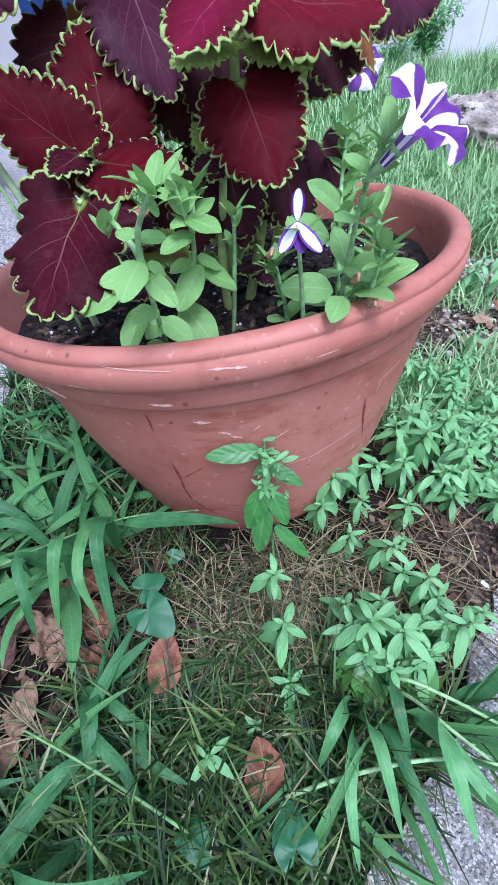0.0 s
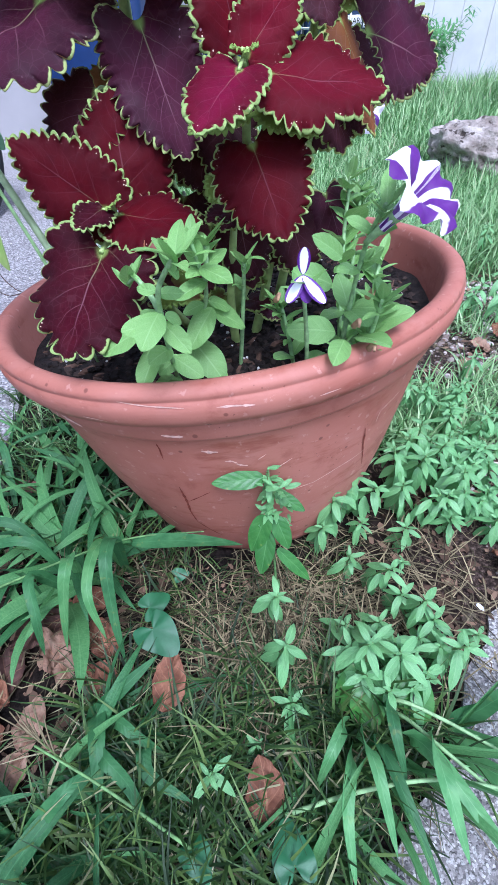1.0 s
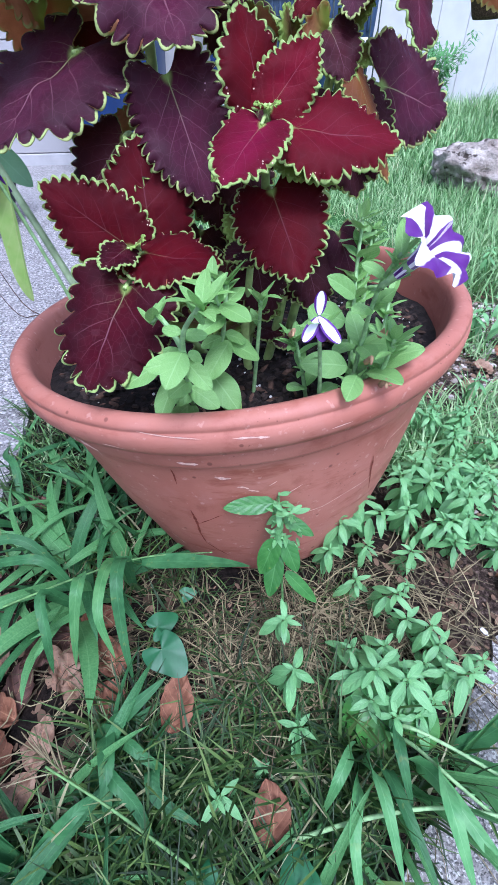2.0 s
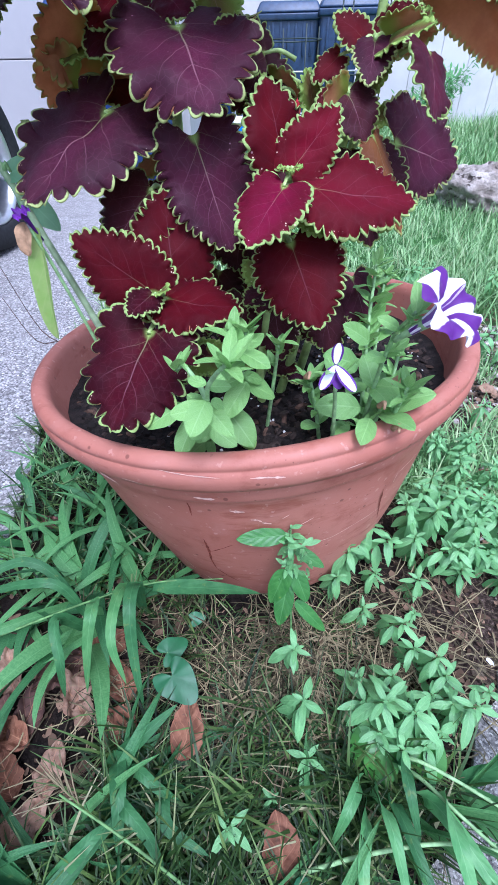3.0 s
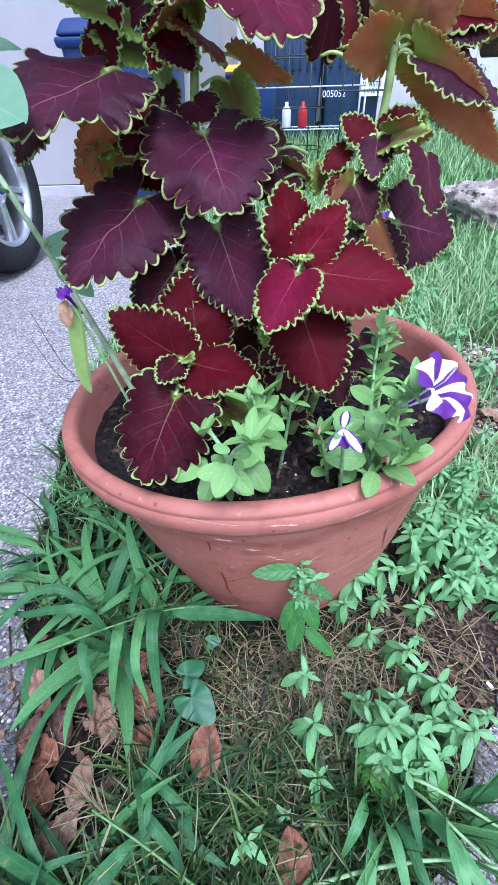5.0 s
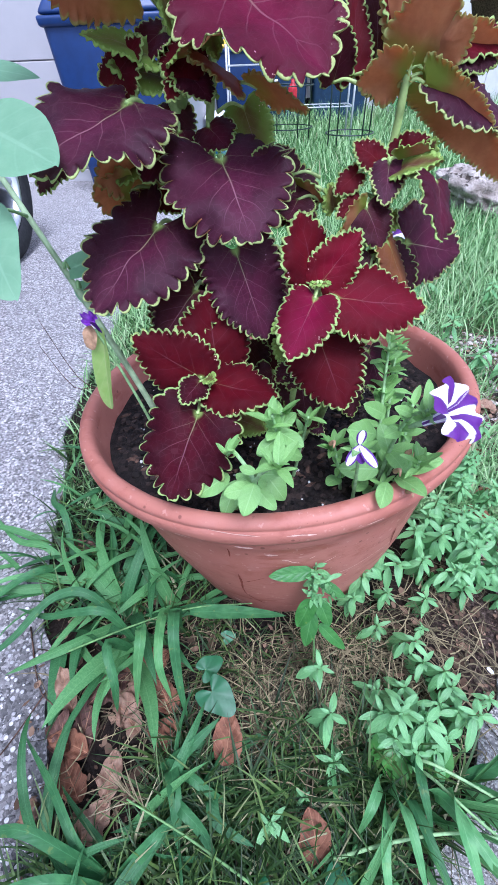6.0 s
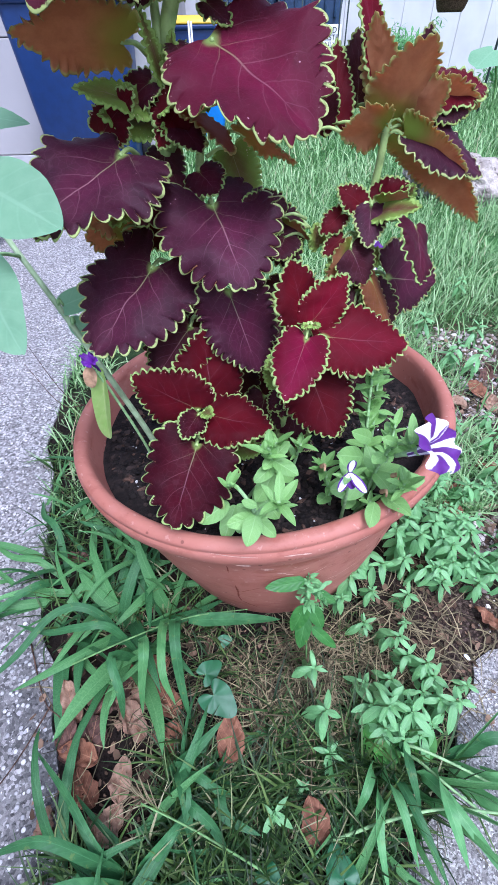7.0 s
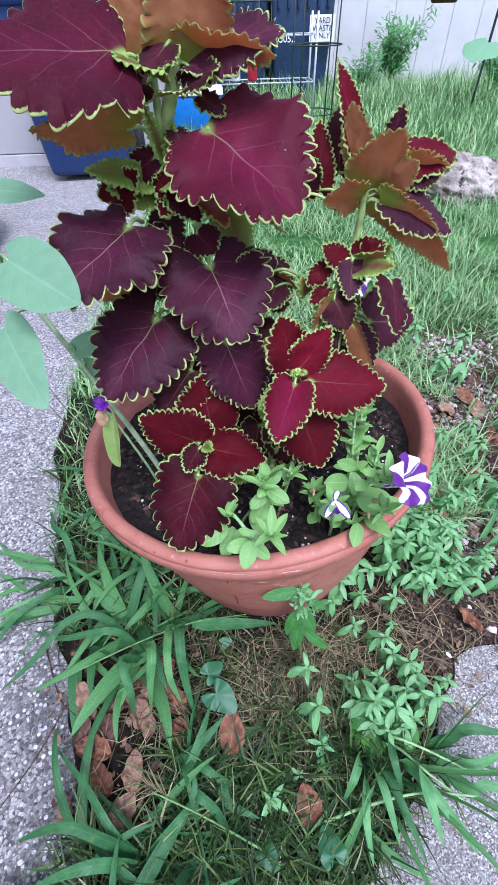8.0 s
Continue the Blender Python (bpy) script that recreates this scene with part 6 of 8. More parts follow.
for pts in [[(-0.300, 0.165, 0.0045), (-0.322, 0.110, 0.005), (-0.352, 0.060, 0.0045)], [(-0.262, 0.205, 0.0045), (-0.330, 0.212, 0.006)], [(-0.350, 0.240, 0.0045), (-0.310, 0.170, 0.007), (-0.285, 0.150, 0.006)]]:
    thing("twig", mesh("twig", *tube(pts, 0.0010, 0.0006, 5, 4), mat_bark), Matrix(), "thin dark twig lying on the drive", "twig", "twigs on the drive")
for a, b in [((-0.248, 0.455, 0.200), (-0.335, 0.500, 0.305)), ((-0.250, 0.450, 0.215), (-0.347, 0.500, 0.267)), ((-0.235, 0.485, 0.060), (-0.330, 0.470, 0.110))]:
    mid = ((a[0] + b[0]) / 2 + 0.006, a[1], (a[2] + b[2]) / 2 - 0.006)
    thing("dry_stalk", mesh("dry_stalk", *tube([(a[0] + 0.01, a[1], 0.0), a, mid, b], 0.0008, 0.0004, 5, 5), mat_bark), Matrix(), "thin dark dry stalk behind the pot", "stalk", "dry stalks")

# ---- heart-shaped leaves of a creeping vine ----
def heart(size, seed, wide=1.0):
    """A heart-shaped blade: the stalk joins at the origin, in the notch; y towards the tip."""
    verts, uv, faces, rings, seg = [(0.0, 0.0, 0.0)], [(0.1, 0.3)], [], 5, 36
    for i in range(1, rings + 1):
        k = i / rings
        for j in range(seg + 1):
            a = (j / seg * 2 - 1) * (math.pi - 0.50)
            r = size * (0.64 - 0.10 * abs(a) / math.pi + 0.30 * math.exp(-((a / 0.42) ** 2)) + 0.05 * math.cos(2 * a + 0.6)) * (1 - 0.45 * smoothstep(0.80, 1.0, abs(j / seg * 2 - 1)) ** 2)
            x, y = k * r * math.sin(a) * wide, k * r * math.cos(a)
            z = size * (0.10 * abs(math.sin(a)) * k - 0.10 * k * k * (0.4 + 0.6 * abs(math.cos(a))) + 0.03 * k * math.sin(5 * a + seed))
            verts.append((x, y, z))
            uv.append((0.1, 0.3 + 0.1 * k))
    for j in range(seg):
        faces.append((0, 1 + j + 1, 1 + j))
    for i in range(rings - 1):
        for j in range(seg):
            o = 1 + i * (seg + 1) + j
            faces.append((o, o + 1, o + seg + 2, o + seg + 1))
    return verts, faces, uv


for base, way, size, up in [((-0.101, 0.155, 0.048), (0.72, -0.60, -0.14), 0.032, (0.05, -0.35, 0.9)), ((-0.112, 0.181, 0.036), (0.75, 0.55, 0.0), 0.023, (-0.1, -0.3, 0.9)), ((0.019, 0.006, 0.032), (-0.2, 0.9, 0.0), 0.026, (0.1, -0.4, 0.9)), ((-0.094, 0.224, 0.020), (0.8, 0.2, 0.0), 0.014, (0, -0.4, 0.9)), ((-0.050, 0.012, 0.025), (0.5, -0.7, 0.0), 0.020, (0, -0.4, 0.9))]:
    vine = thing("vine_leaf", None, at(base[0], base[1], 0), "blue-green heart-shaped leaf on a short stalk", "leaf", "vine leaves on the ground")
    v, f, uv = heart(size, base[0] * 50)
    part("blade", mesh("blade", v, f, mat_ivy, uv), vine, frame_of(base, way, up))
    part("stalk", mesh("stalk", *tube([(base[0] - 0.004, base[1] + 0.006, -0.004), (base[0] - 0.003, base[1] + 0.005, base[2] * 0.6), base], 0.0011, 0.0008, 6, 3), mat_weedstem), vine, Matrix())

# ---- dead leaves ----
def dead_leaf(x, y, length, width, turn, tilt, curl, mat, seed):
    q = random.Random(seed)
    cols, rows = (-1, -0.75, -0.5, -0.25, 0, 0.25, 0.5, 0.75, 1), 18
    verts, uv, faces = [], [], []
    roll, sag = q.uniform(-1.0, 1.4) * curl, q.uniform(0.1, 0.5)
    for i in range(rows + 1):
        u = i / rows
        half = width / 2 * min(1.0, (u + 0.01) ** 0.6 * (1 - u) ** 0.8 * 2.05)
        for c in cols:
            a, s = abs(c), (1 if c > 0 else -1)
            torn = 1 + (0.12 if seed < 2 else 0.28) * noise.noise((u * 6, seed * 3.3, s)) * a + (0.06 if seed < 2 else 0.12) * noise.noise((u * 17, seed * 5.1, s)) * a + 0.015 * math.sin(u * 31 + seed) * smoothstep(0.7, 1, a)
            z = curl * half * a * a * (1.0 + 0.5 * s * roll) + sag * curl * length * (u - 0.4) ** 2
            z += (0.004 if seed < 2 else 0.010) * noise.noise((u * 4.5, c * 2.0, seed)) + (0.0016 if seed < 2 else 0.0045) * noise.noise((u * 9, c * 4, seed + 0.7)) + 0.0020 * noise.noise((u * 19, c * 7, seed))
            verts.append((half * c * torn + 0.10 * length * math.sin(u * 2.2 + seed), length * (u - 0.5), z))
            uv.append((u, c))
    nc = len(cols)
    for i in range(rows):
        for k in range(nc - 1):
            faces.append((i * nc + k, i * nc + k + 1, (i + 1) * nc + k + 1, (i + 1) * nc + k))
    m = at(x, y, ground_z(x, y) + (0.030 if seed < 2 else q.uniform(0.004, 0.014))) @ pose(0, 0, 0, tilt + q.uniform(-12, 12), q.uniform(-24, 24), turn)
    return thing("dead_leaf", mesh("dead_leaf", verts, faces, mat, uv), m, "dry curled brown leaf lying on the ground", "leaf", "dead leaves on the ground")


for i, (x, y, l, w, turn, tilt, curl, pale) in enumerate([
    (-0.004, 0.046, 0.042, 0.030, 10, 18, 0.15, 0), (-0.086, 0.120, 0.048, 0.034, -20, 15, 0.2, 0), (-0.244, 0.132, 0.070, 0.034, -15, 10, 0.5, 0), (-0.240, 0.086, 0.052, 0.032, 30, 12, 0.4, 0),
    (-0.267, 0.055, 0.040, 0.024, 10, 20, 0.9, 1), (-0.202, 0.147, 0.066, 0.034, 60, 14, 0.4, 1), (-0.153, 0.123, 0.050, 0.040, 80, 10, 0.2, 0), (-0.210, 0.055, 0.046, 0.034, -40, 12, 0.3, 1),
    (-0.324, 0.364, 0.050, 0.026, 70, 12, 0.4, 0), (-0.202, 0.189, 0.060, 0.040, 20, 12, 0.4, 0), (-0.178, 0.195, 0.055, 0.040, -50, 16, 0.5, 0), (-0.273, 0.167, 0.060, 0.030, 40, 10, 0.6, 1),
    (0.281, 0.422, 0.045, 0.034, 40, 10, 0.3, 0), (0.451, 0.741, 0.060, 0.040, 30, 12, 0.4, 0), (0.467, 0.700, 0.055, 0.040, -30, 12, 0.3, 1), (0.386, 0.511, 0.060, 0.036, 60, 12, 0.3, 0),
    (0.155, 0.151, 0.045, 0.018, 15, 20, 0.5, 0), (-0.199, 0.090, 0.050, 0.028, 10, 12, 0.4, 1), (0.014, 0.019, 0.035, 0.026, 60, 12, 0.3, 0), (-0.255, 0.110, 0.055, 0.030, 80, 14, 0.5, 0),
    (-0.225, 0.165, 0.065, 0.036, 130, 10, 0.4, 0), (-0.160, 0.165, 0.055, 0.036, 20, 10, 0.3, 0), (0.360, 0.640, 0.050, 0.036, 20, 10, 0.3, 1), (0.420, 0.850, 0.060, 0.040, 70, 10, 0.3, 0),
    (0.330, 0.560, 0.045, 0.030, -20, 10, 0.3, 0), (0.260, 0.240, 0.050, 0.026, 40, 10, 0.4, 0), (-0.300, 0.420, 0.045, 0.024, 10, 10, 0.4, 0), (0.30, 0.46, 0.04, 0.03, 100, 10, 0.3, 0), (-0.190, 0.160, 0.060, 0.030, -30, 14, 0.6, 1), (-0.262, 0.125, 0.050, 0.026, 5, 14, 0.8, 0), (0.47, 0.62, 0.05, 0.036, 10, 12, 0.4, 0), (0.40, 0.70, 0.05, 0.036, 80, 12, 0.4, 1), (0.50, 0.80, 0.055, 0.036, -40, 12, 0.4, 0),
]):
    dead_leaf(x, y, l * (1.0 if i < 2 else 0.84), w * (1.2 if i < 2 else 1.06), turn, tilt, curl * (0.5 if i < 2 else 1.1), mat_dead_pale if pale else (mat_dead_dark if i % 3 == 2 else mat_dead), i)

# ---- a red stalk and a fallen white petal on the bare earth ----
mat_redstalk = plain("red_stalk", (0.42, 0.075, 0.045), 0.5, 0.4, 0.3, 200)
thing("fallen_stalk", mesh("fallen_stalk", *tube([(0.157, 0.168, 0.014), (0.158, 0.158, 0.012), (0.162, 0.148, 0.007)], 0.0016, 0.0010, 7, 4), mat_redstalk), Matrix(), "short red leaf stalk lying on the earth", "stalk")
v, f, uv = ovate(0.009, 0.0055, 0.5, 0.3, 0.2, 8, 0.7, 0.5, 2, 0.10)
thing("fallen_petal", mesh("fallen_petal", v, f, mat_white_petal, uv), frame_of((0.214, 0.200, 0.008), (0.6, -0.7, 0.1), (0.1, -0.3, 0.9)), "curled white petal lying on the earth", "petal")

# ---- clods of dry earth in the thatch ----
mat_clod = soil("dry_clod", (0.10, 0.075, 0.050), (0.21, 0.165, 0.115), (0.15, 0.12, 0.08), 2.0)


def clod(x, y, r, seed):
    bm = bmesh.new()
    bmesh.ops.create_icosphere(bm, subdivisions=3, radius=r)
    for v in bm.verts:
        k = 1 + 0.30 * noise.noise(v.co * (1.3 / r) + Vector((seed, 0, 0))) + 0.12 * noise.noise(v.co * (4.0 / r))
        v.co = Vector((v.co.x * k * 1.15, v.co.y * k, v.co.z * k * 0.62))
    me = bpy.data.meshes.new("earth_clod")
    bm.to_mesh(me)
    bm.free()
    me.materials.append(mat_clod)
    for p in me.polygons:
        p.use_smooth = True
    thing("earth_clod", me, at(x, y, ground_z(x, y) + r * 0.25), "rounded clod of dry brown earth in the thatch", "clod", "earth clods")


for i, (x, y, r) in enumerate([(-0.009, 0.128, 0.012), (0.057, 0.134, 0.013), (0.205, 0.190, 0.006), (-0.035, 0.165, 0.007), (0.035, 0.190, 0.008), (0.120, 0.225, 0.007)]):
    clod(x, y, r, i * 2.3)

# ---- broad grass ----
BLADES = []
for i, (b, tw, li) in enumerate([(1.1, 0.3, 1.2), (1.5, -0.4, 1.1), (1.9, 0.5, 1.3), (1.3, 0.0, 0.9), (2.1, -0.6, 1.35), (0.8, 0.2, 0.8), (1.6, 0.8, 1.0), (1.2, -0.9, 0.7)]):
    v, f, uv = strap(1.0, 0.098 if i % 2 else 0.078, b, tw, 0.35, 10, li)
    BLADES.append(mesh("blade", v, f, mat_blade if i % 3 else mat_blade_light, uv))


def tuft(x, y, count, low, high, seed, way=None, spread_by=3.14, thick=1.0, flat=0.0):
    q = random.Random(seed)
    z = ground_z(x, y) - 0.004
    ob = thing("grass_tuft", None, at(x, y, z), "tuft of broad green crabgrass blades", "grass", "broad grass tufts")
    for i in range(count):
        a = (way if way is not None else 0.0) + q.uniform(-spread_by, spread_by)
        length = q.uniform(low, high)
        m = at(x + q.gauss(0, 0.012), y + q.gauss(0, 0.012), z) @ pose(0, 0, 0, 0, 0, math.degrees(a) - 90) @ pose(0, 0, 0, -flat * q.uniform(0, 60), q.uniform(-40, 40), q.uniform(-10, 10))
        # light put into the colour: paler blades at right, dark ones front left
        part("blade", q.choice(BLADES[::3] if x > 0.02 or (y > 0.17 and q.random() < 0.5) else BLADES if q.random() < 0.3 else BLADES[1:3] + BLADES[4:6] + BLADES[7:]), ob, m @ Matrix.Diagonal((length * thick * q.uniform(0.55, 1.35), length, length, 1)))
    return ob


TUFTS = [
    (-0.223, 0.264, 11, 0.10, 0.17, None, 3.14, 1.0, 0.2), (-0.167, 0.247, 9, 0.10, 0.17, None, 3.14, 1.0, 0.2), (-0.281, 0.354, 11, 0.08, 0.15, None, 3.14, 1.0, 0.3), (-0.257, 0.414, 11, 0.08, 0.15, None, 3.14, 1.0, 0.2),
    (-0.296, 0.245, 9, 0.09, 0.15, None, 3.14, 1.0, 0.4), (-0.193, 0.340, 11, 0.09, 0.15, None, 3.14, 0.9, 0.2), (-0.250, 0.480, 10, 0.07, 0.13, None, 3.14, 0.9, 0.2), (-0.310, 0.500, 9, 0.06, 0.12, None, 3.14, 0.9, 0.3),
    (-0.330, 0.300, 8, 0.08, 0.14, 3.0, 1.2, 0.9, 0.6), (-0.375, 0.330, 6, 0.07, 0.13, 3.3, 1.0, 0.8, 0.9), (-0.240, 0.310, 10, 0.09, 0.15, None, 3.14, 0.9, 0.2), (-0.215, 0.220, 8, 0.11, 0.16, -1.3, 0.8, 1.0, 0.1),
    (-0.180, 0.020, 8, 0.10, 0.17, 2.0, 1.4, 0.9, 0.3), (-0.120, 0.080, 6, 0.07, 0.12, None, 3.14, 1.0, 0.2), (-0.259, 0.020, 6, 0.10, 0.16, 2.2, 1.2, 0.9, 0.4),
    (-0.210, -0.050, 8, 0.10, 0.17, 1.8, 1.2, 0.9, 0.3), (-0.090, -0.040, 7, 0.07, 0.13, None, 3.14, 0.8, 0.2), (0.075, 0.085, 6, 0.10, 0.19, -1.5, 1.1, 0.50, 0.2), (0.108, 0.090, 5, 0.13, 0.23, -0.9, 0.9, 0.42, 0.3),
    (0.060, 0.065, 6, 0.10, 0.17, -1.8, 1.0, 0.50, 0.2), (0.145, 0.095, 3, 0.12, 0.20, -0.6, 1.1, 0.42, 0.4), (0.035, 0.040, 6, 0.08, 0.13, 0.4, 1.4, 0.7, 0.3), (-0.022, 0.000, 8, 0.08, 0.14, 0.0, 0.9, 0.5, 0.5),
    (-0.340, 0.560, 7, 0.06, 0.11, None, 3.14, 0.8, 0.3), (-0.290, 0.580, 8, 0.07, 0.12, None, 3.14, 0.8, 0.3), (0.290, 0.300, 6, 0.08, 0.14, 0.0, 1.2, 0.7, 0.4), (0.330, 0.360, 6, 0.08, 0.14, None, 3.14, 0.7, 0.3),
    (-0.060, 0.060, 5, 0.06, 0.11, None, 3.14, 0.8, 0.4), (-0.150, 0.060, 6, 0.08, 0.14, 0.3, 1.6, 0.9, 0.3), (-0.110, 0.020, 6, 0.08, 0.14, None, 3.14, 0.8, 0.4), (-0.060, -0.010, 6, 0.07, 0.13, None, 3.14, 0.8, 0.4), (-0.160, -0.030, 6, 0.09, 0.15, 1.2, 1.6, 1.0, 0.4), (-0.230, 0.000, 5, 0.10, 0.16, 0.8, 1.2, 1.0, 0.4), (-0.030, 0.085, 4, 0.05, 0.10, None, 3.14, 0.7, 0.4), (0.030, -0.010, 5, 0.08, 0.14, 1.2, 1.2, 0.8, 0.4), (-0.130, 0.085, 3, 0.07, 0.11, 0.4, 0.8, 1.3, 0.3),
    (-0.360, 0.440, 6, 0.05, 0.10, None, 3.14, 0.8, 0.4), (-0.390, 0.520, 5, 0.05, 0.09, None, 3.14, 0.8, 0.5), (-0.265, 0.300, 8, 0.09, 0.14, None, 3.14, 0.9, 0.3), (-0.150, 0.300, 6, 0.07, 0.12, 2.6, 1.2, 0.8, 0.3),
]
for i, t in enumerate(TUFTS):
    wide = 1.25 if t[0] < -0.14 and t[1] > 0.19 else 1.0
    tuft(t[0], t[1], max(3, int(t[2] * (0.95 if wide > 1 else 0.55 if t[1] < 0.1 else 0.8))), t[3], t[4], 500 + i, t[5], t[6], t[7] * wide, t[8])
def ribbon(points, width, fold=0.25, steps=6, turn=0.0):
    """A long flat blade along a smooth line, pointed at its end, folded along its middle."""
    line = spline(points, steps)
    n, verts, uv, faces = len(line), [], [], []
    for i, p in enumerate(line):
        t = i / (n - 1)
        d = (line[min(i + 1, n - 1)] - line[max(i - 1, 0)]).normalized()
        side = d.cross(Vector((0.15, -0.45, 0.9))).normalized()
        side = (side + Vector((0, 0, 1)) * turn * math.sin(t * 3)).normalized()
        up = side.cross(d).normalized()
        half = width / 2 * min(1.0, 0.55 + 2.2 * t) * (1 - t ** 3.2) ** 0.75 + 0.0002
        for v in (-1, -0.5, 0, 0.5, 1):
            verts.append(p + side * half * v + up * half * fold * abs(v))
            uv.append((t * 3, v))
    for i in range(n - 1):
        for k in range(4):
            faces.append((i * 5 + k, i * 5 + k + 1, (i + 1) * 5 + k + 1, (i + 1) * 5 + k))
    return verts, faces, uv


CLUMPS = [
    # foot of the clump, then its blades: points of the line, width
    ((-0.155, 0.240), [([(-0.155, 0.240, 0.0), (-0.146, 0.226, 0.085), (-0.141, 0.193, 0.100), (-0.137, 0.165, 0.062), (-0.128, 0.136, 0.020)], 0.0125), ([(-0.158, 0.245, 0.0), (-0.160, 0.225, 0.080), (-0.155, 0.171, 0.088), (-0.145, 0.150, 0.038)], 0.0105)]),
    ((-0.195, 0.215), [([(-0.195, 0.215, 0.0), (-0.180, 0.205, 0.085), (-0.174, 0.182, 0.100), (-0.179, 0.165, 0.070), (-0.183, 0.145, 0.028)], 0.0115), ([(-0.198, 0.212, 0.0), (-0.214, 0.190, 0.080), (-0.201, 0.155, 0.068), (-0.206, 0.142, 0.020)], 0.0110), ([(-0.200, 0.216, 0.0), (-0.225, 0.225, 0.075), (-0.262, 0.224, 0.080), (-0.305, 0.228, 0.060), (-0.362, 0.252, 0.030)], 0.0095), ([(-0.202, 0.220, 0.0), (-0.250, 0.246, 0.075), (-0.294, 0.242, 0.080), (-0.334, 0.202, 0.060), (-0.372, 0.172, 0.045)], 0.0100)]),
    ((-0.150, 0.088), [([(-0.150, 0.088, 0.0), (-0.143, 0.094, 0.022), (-0.121, 0.104, 0.046), (-0.090, 0.128, 0.060)], 0.0140), ([(-0.148, 0.088, 0.0), (-0.138, 0.093, 0.035), (-0.126, 0.066, 0.052), (-0.121, 0.032, 0.028)], 0.0145), ([(-0.145, 0.085, 0.0), (-0.120, 0.085, 0.040), (-0.100, 0.075, 0.040), (-0.080, 0.068, 0.020)], 0.0100), ([(-0.150, 0.085, 0.0), (-0.120, 0.060, 0.050), (-0.100, 0.045, 0.040), (-0.085, 0.025, 0.020)], 0.0110)]),
    ((-0.100, 0.080), [([(-0.100, 0.080, 0.0), (-0.095, 0.069, 0.032), (-0.087, 0.052, 0.034), (-0.054, 0.038, 0.028)], 0.0120)]),
    ((-0.170, 0.006), [([(-0.170, 0.006, 0.0), (-0.165, 0.017, 0.032), (-0.141, 0.035, 0.060), (-0.128, 0.050, 0.056)], 0.0130), ([(-0.174, 0.010, 0.0), (-0.208, 0.027, 0.062), (-0.245, 0.038, 0.090), (-0.300, 0.031, 0.058)], 0.0130), ([(-0.172, 0.006, 0.0), (-0.200, 0.010, 0.055), (-0.228, 0.008, 0.070), (-0.275, -0.002, 0.055)], 0.0130), ([(-0.176, 0.012, 0.0), (-0.202, 0.031, 0.055), (-0.240, 0.072, 0.060), (-0.302, 0.120, 0.018)], 0.0080), ([(-0.168, 0.002, 0.0), (-0.150, -0.010, 0.050), (-0.115, -0.015, 0.060), (-0.075, -0.005, 0.030)], 0.0110)]),
    ((-0.330, 0.330), [([(-0.330, 0.330, 0.0), (-0.367, 0.350, 0.022), (-0.416, 0.363, 0.020), (-0.478, 0.414, 0.010)], 0.0100), ([(-0.330, 0.328, 0.0), (-0.350, 0.300, 0.040), (-0.390, 0.270, 0.035), (-0.420, 0.235, 0.012)], 0.0110), ([(-0.325, 0.335, 0.0), (-0.345, 0.390, 0.045), (-0.375, 0.420, 0.040), (-0.400, 0.470, 0.015)], 0.0100)]),
    ((0.095, 0.105), [([(0.095, 0.108, 0.0), (0.096, 0.100, 0.050), (0.092, 0.077, 0.072), (0.099, 0.048, 0.048)], 0.0105), ([(0.078, 0.092, 0.0), (0.072, 0.080, 0.042), (0.073, 0.052, 0.080), (0.082, 0.010, 0.058)], 0.0120), ([(0.122, 0.088, 0.0), (0.122, 0.075, 0.052), (0.116, 0.047, 0.080), (0.126, 0.008, 0.056)], 0.0145), ([(0.068, 0.096, 0.0), (0.060, 0.083, 0.050), (0.046, 0.061, 0.060), (0.036, 0.046, 0.018)], 0.0100), ([(0.082, 0.090, 0.0), (0.085, 0.070, 0.050), (0.095, 0.035, 0.058), (0.110, -0.005, 0.040)], 0.0100), ([(0.072, 0.085, 0.0), (0.062, 0.060, 0.048), (0.055, 0.030, 0.050), (0.058, -0.004, 0.030)], 0.0100), ([(0.100, 0.092, 0.0), (0.112, 0.070, 0.060), (0.140, 0.030, 0.060), (0.165, 0.000, 0.035)], 0.0110)]),
    ((0.160, 0.092), [([(0.150, 0.095, 0.004), (0.173, 0.100, 0.024), (0.192, 0.104, 0.050), (0.236, 0.097, 0.046)], 0.0150), ([(0.150, 0.090, 0.004), (0.166, 0.081, 0.022), (0.184, 0.071, 0.050), (0.228, 0.082, 0.046)], 0.0150), ([(0.150, 0.080, 0.004), (0.178, 0.053, 0.034), (0.193, 0.054, 0.042), (0.225, 0.044, 0.036)], 0.0130)]),
]
for i, (foot, blades) in enumerate(CLUMPS):
    clump = thing("grass_tuft", None, at(foot[0], foot[1], 0.0), "tuft of broad green crabgrass blades", "grass", "broad grass tufts")
    for k, (points, width) in enumerate(blades):
        v, f, uv = ribbon(points, width, 0.22, 6, 0.25 * math.sin(i * 3 + k * 2))
        # right clumps paler, front left ones dark: shade there put into the colour
        part("blade", mesh("blade", v, f, mat_blade_pale if foot[0] > 0.0 and k % 4 else mat_blade_light if foot[1] > 0.2 and (i + k) % 4 == 1 else mat_blade, uv), clump, Matrix())
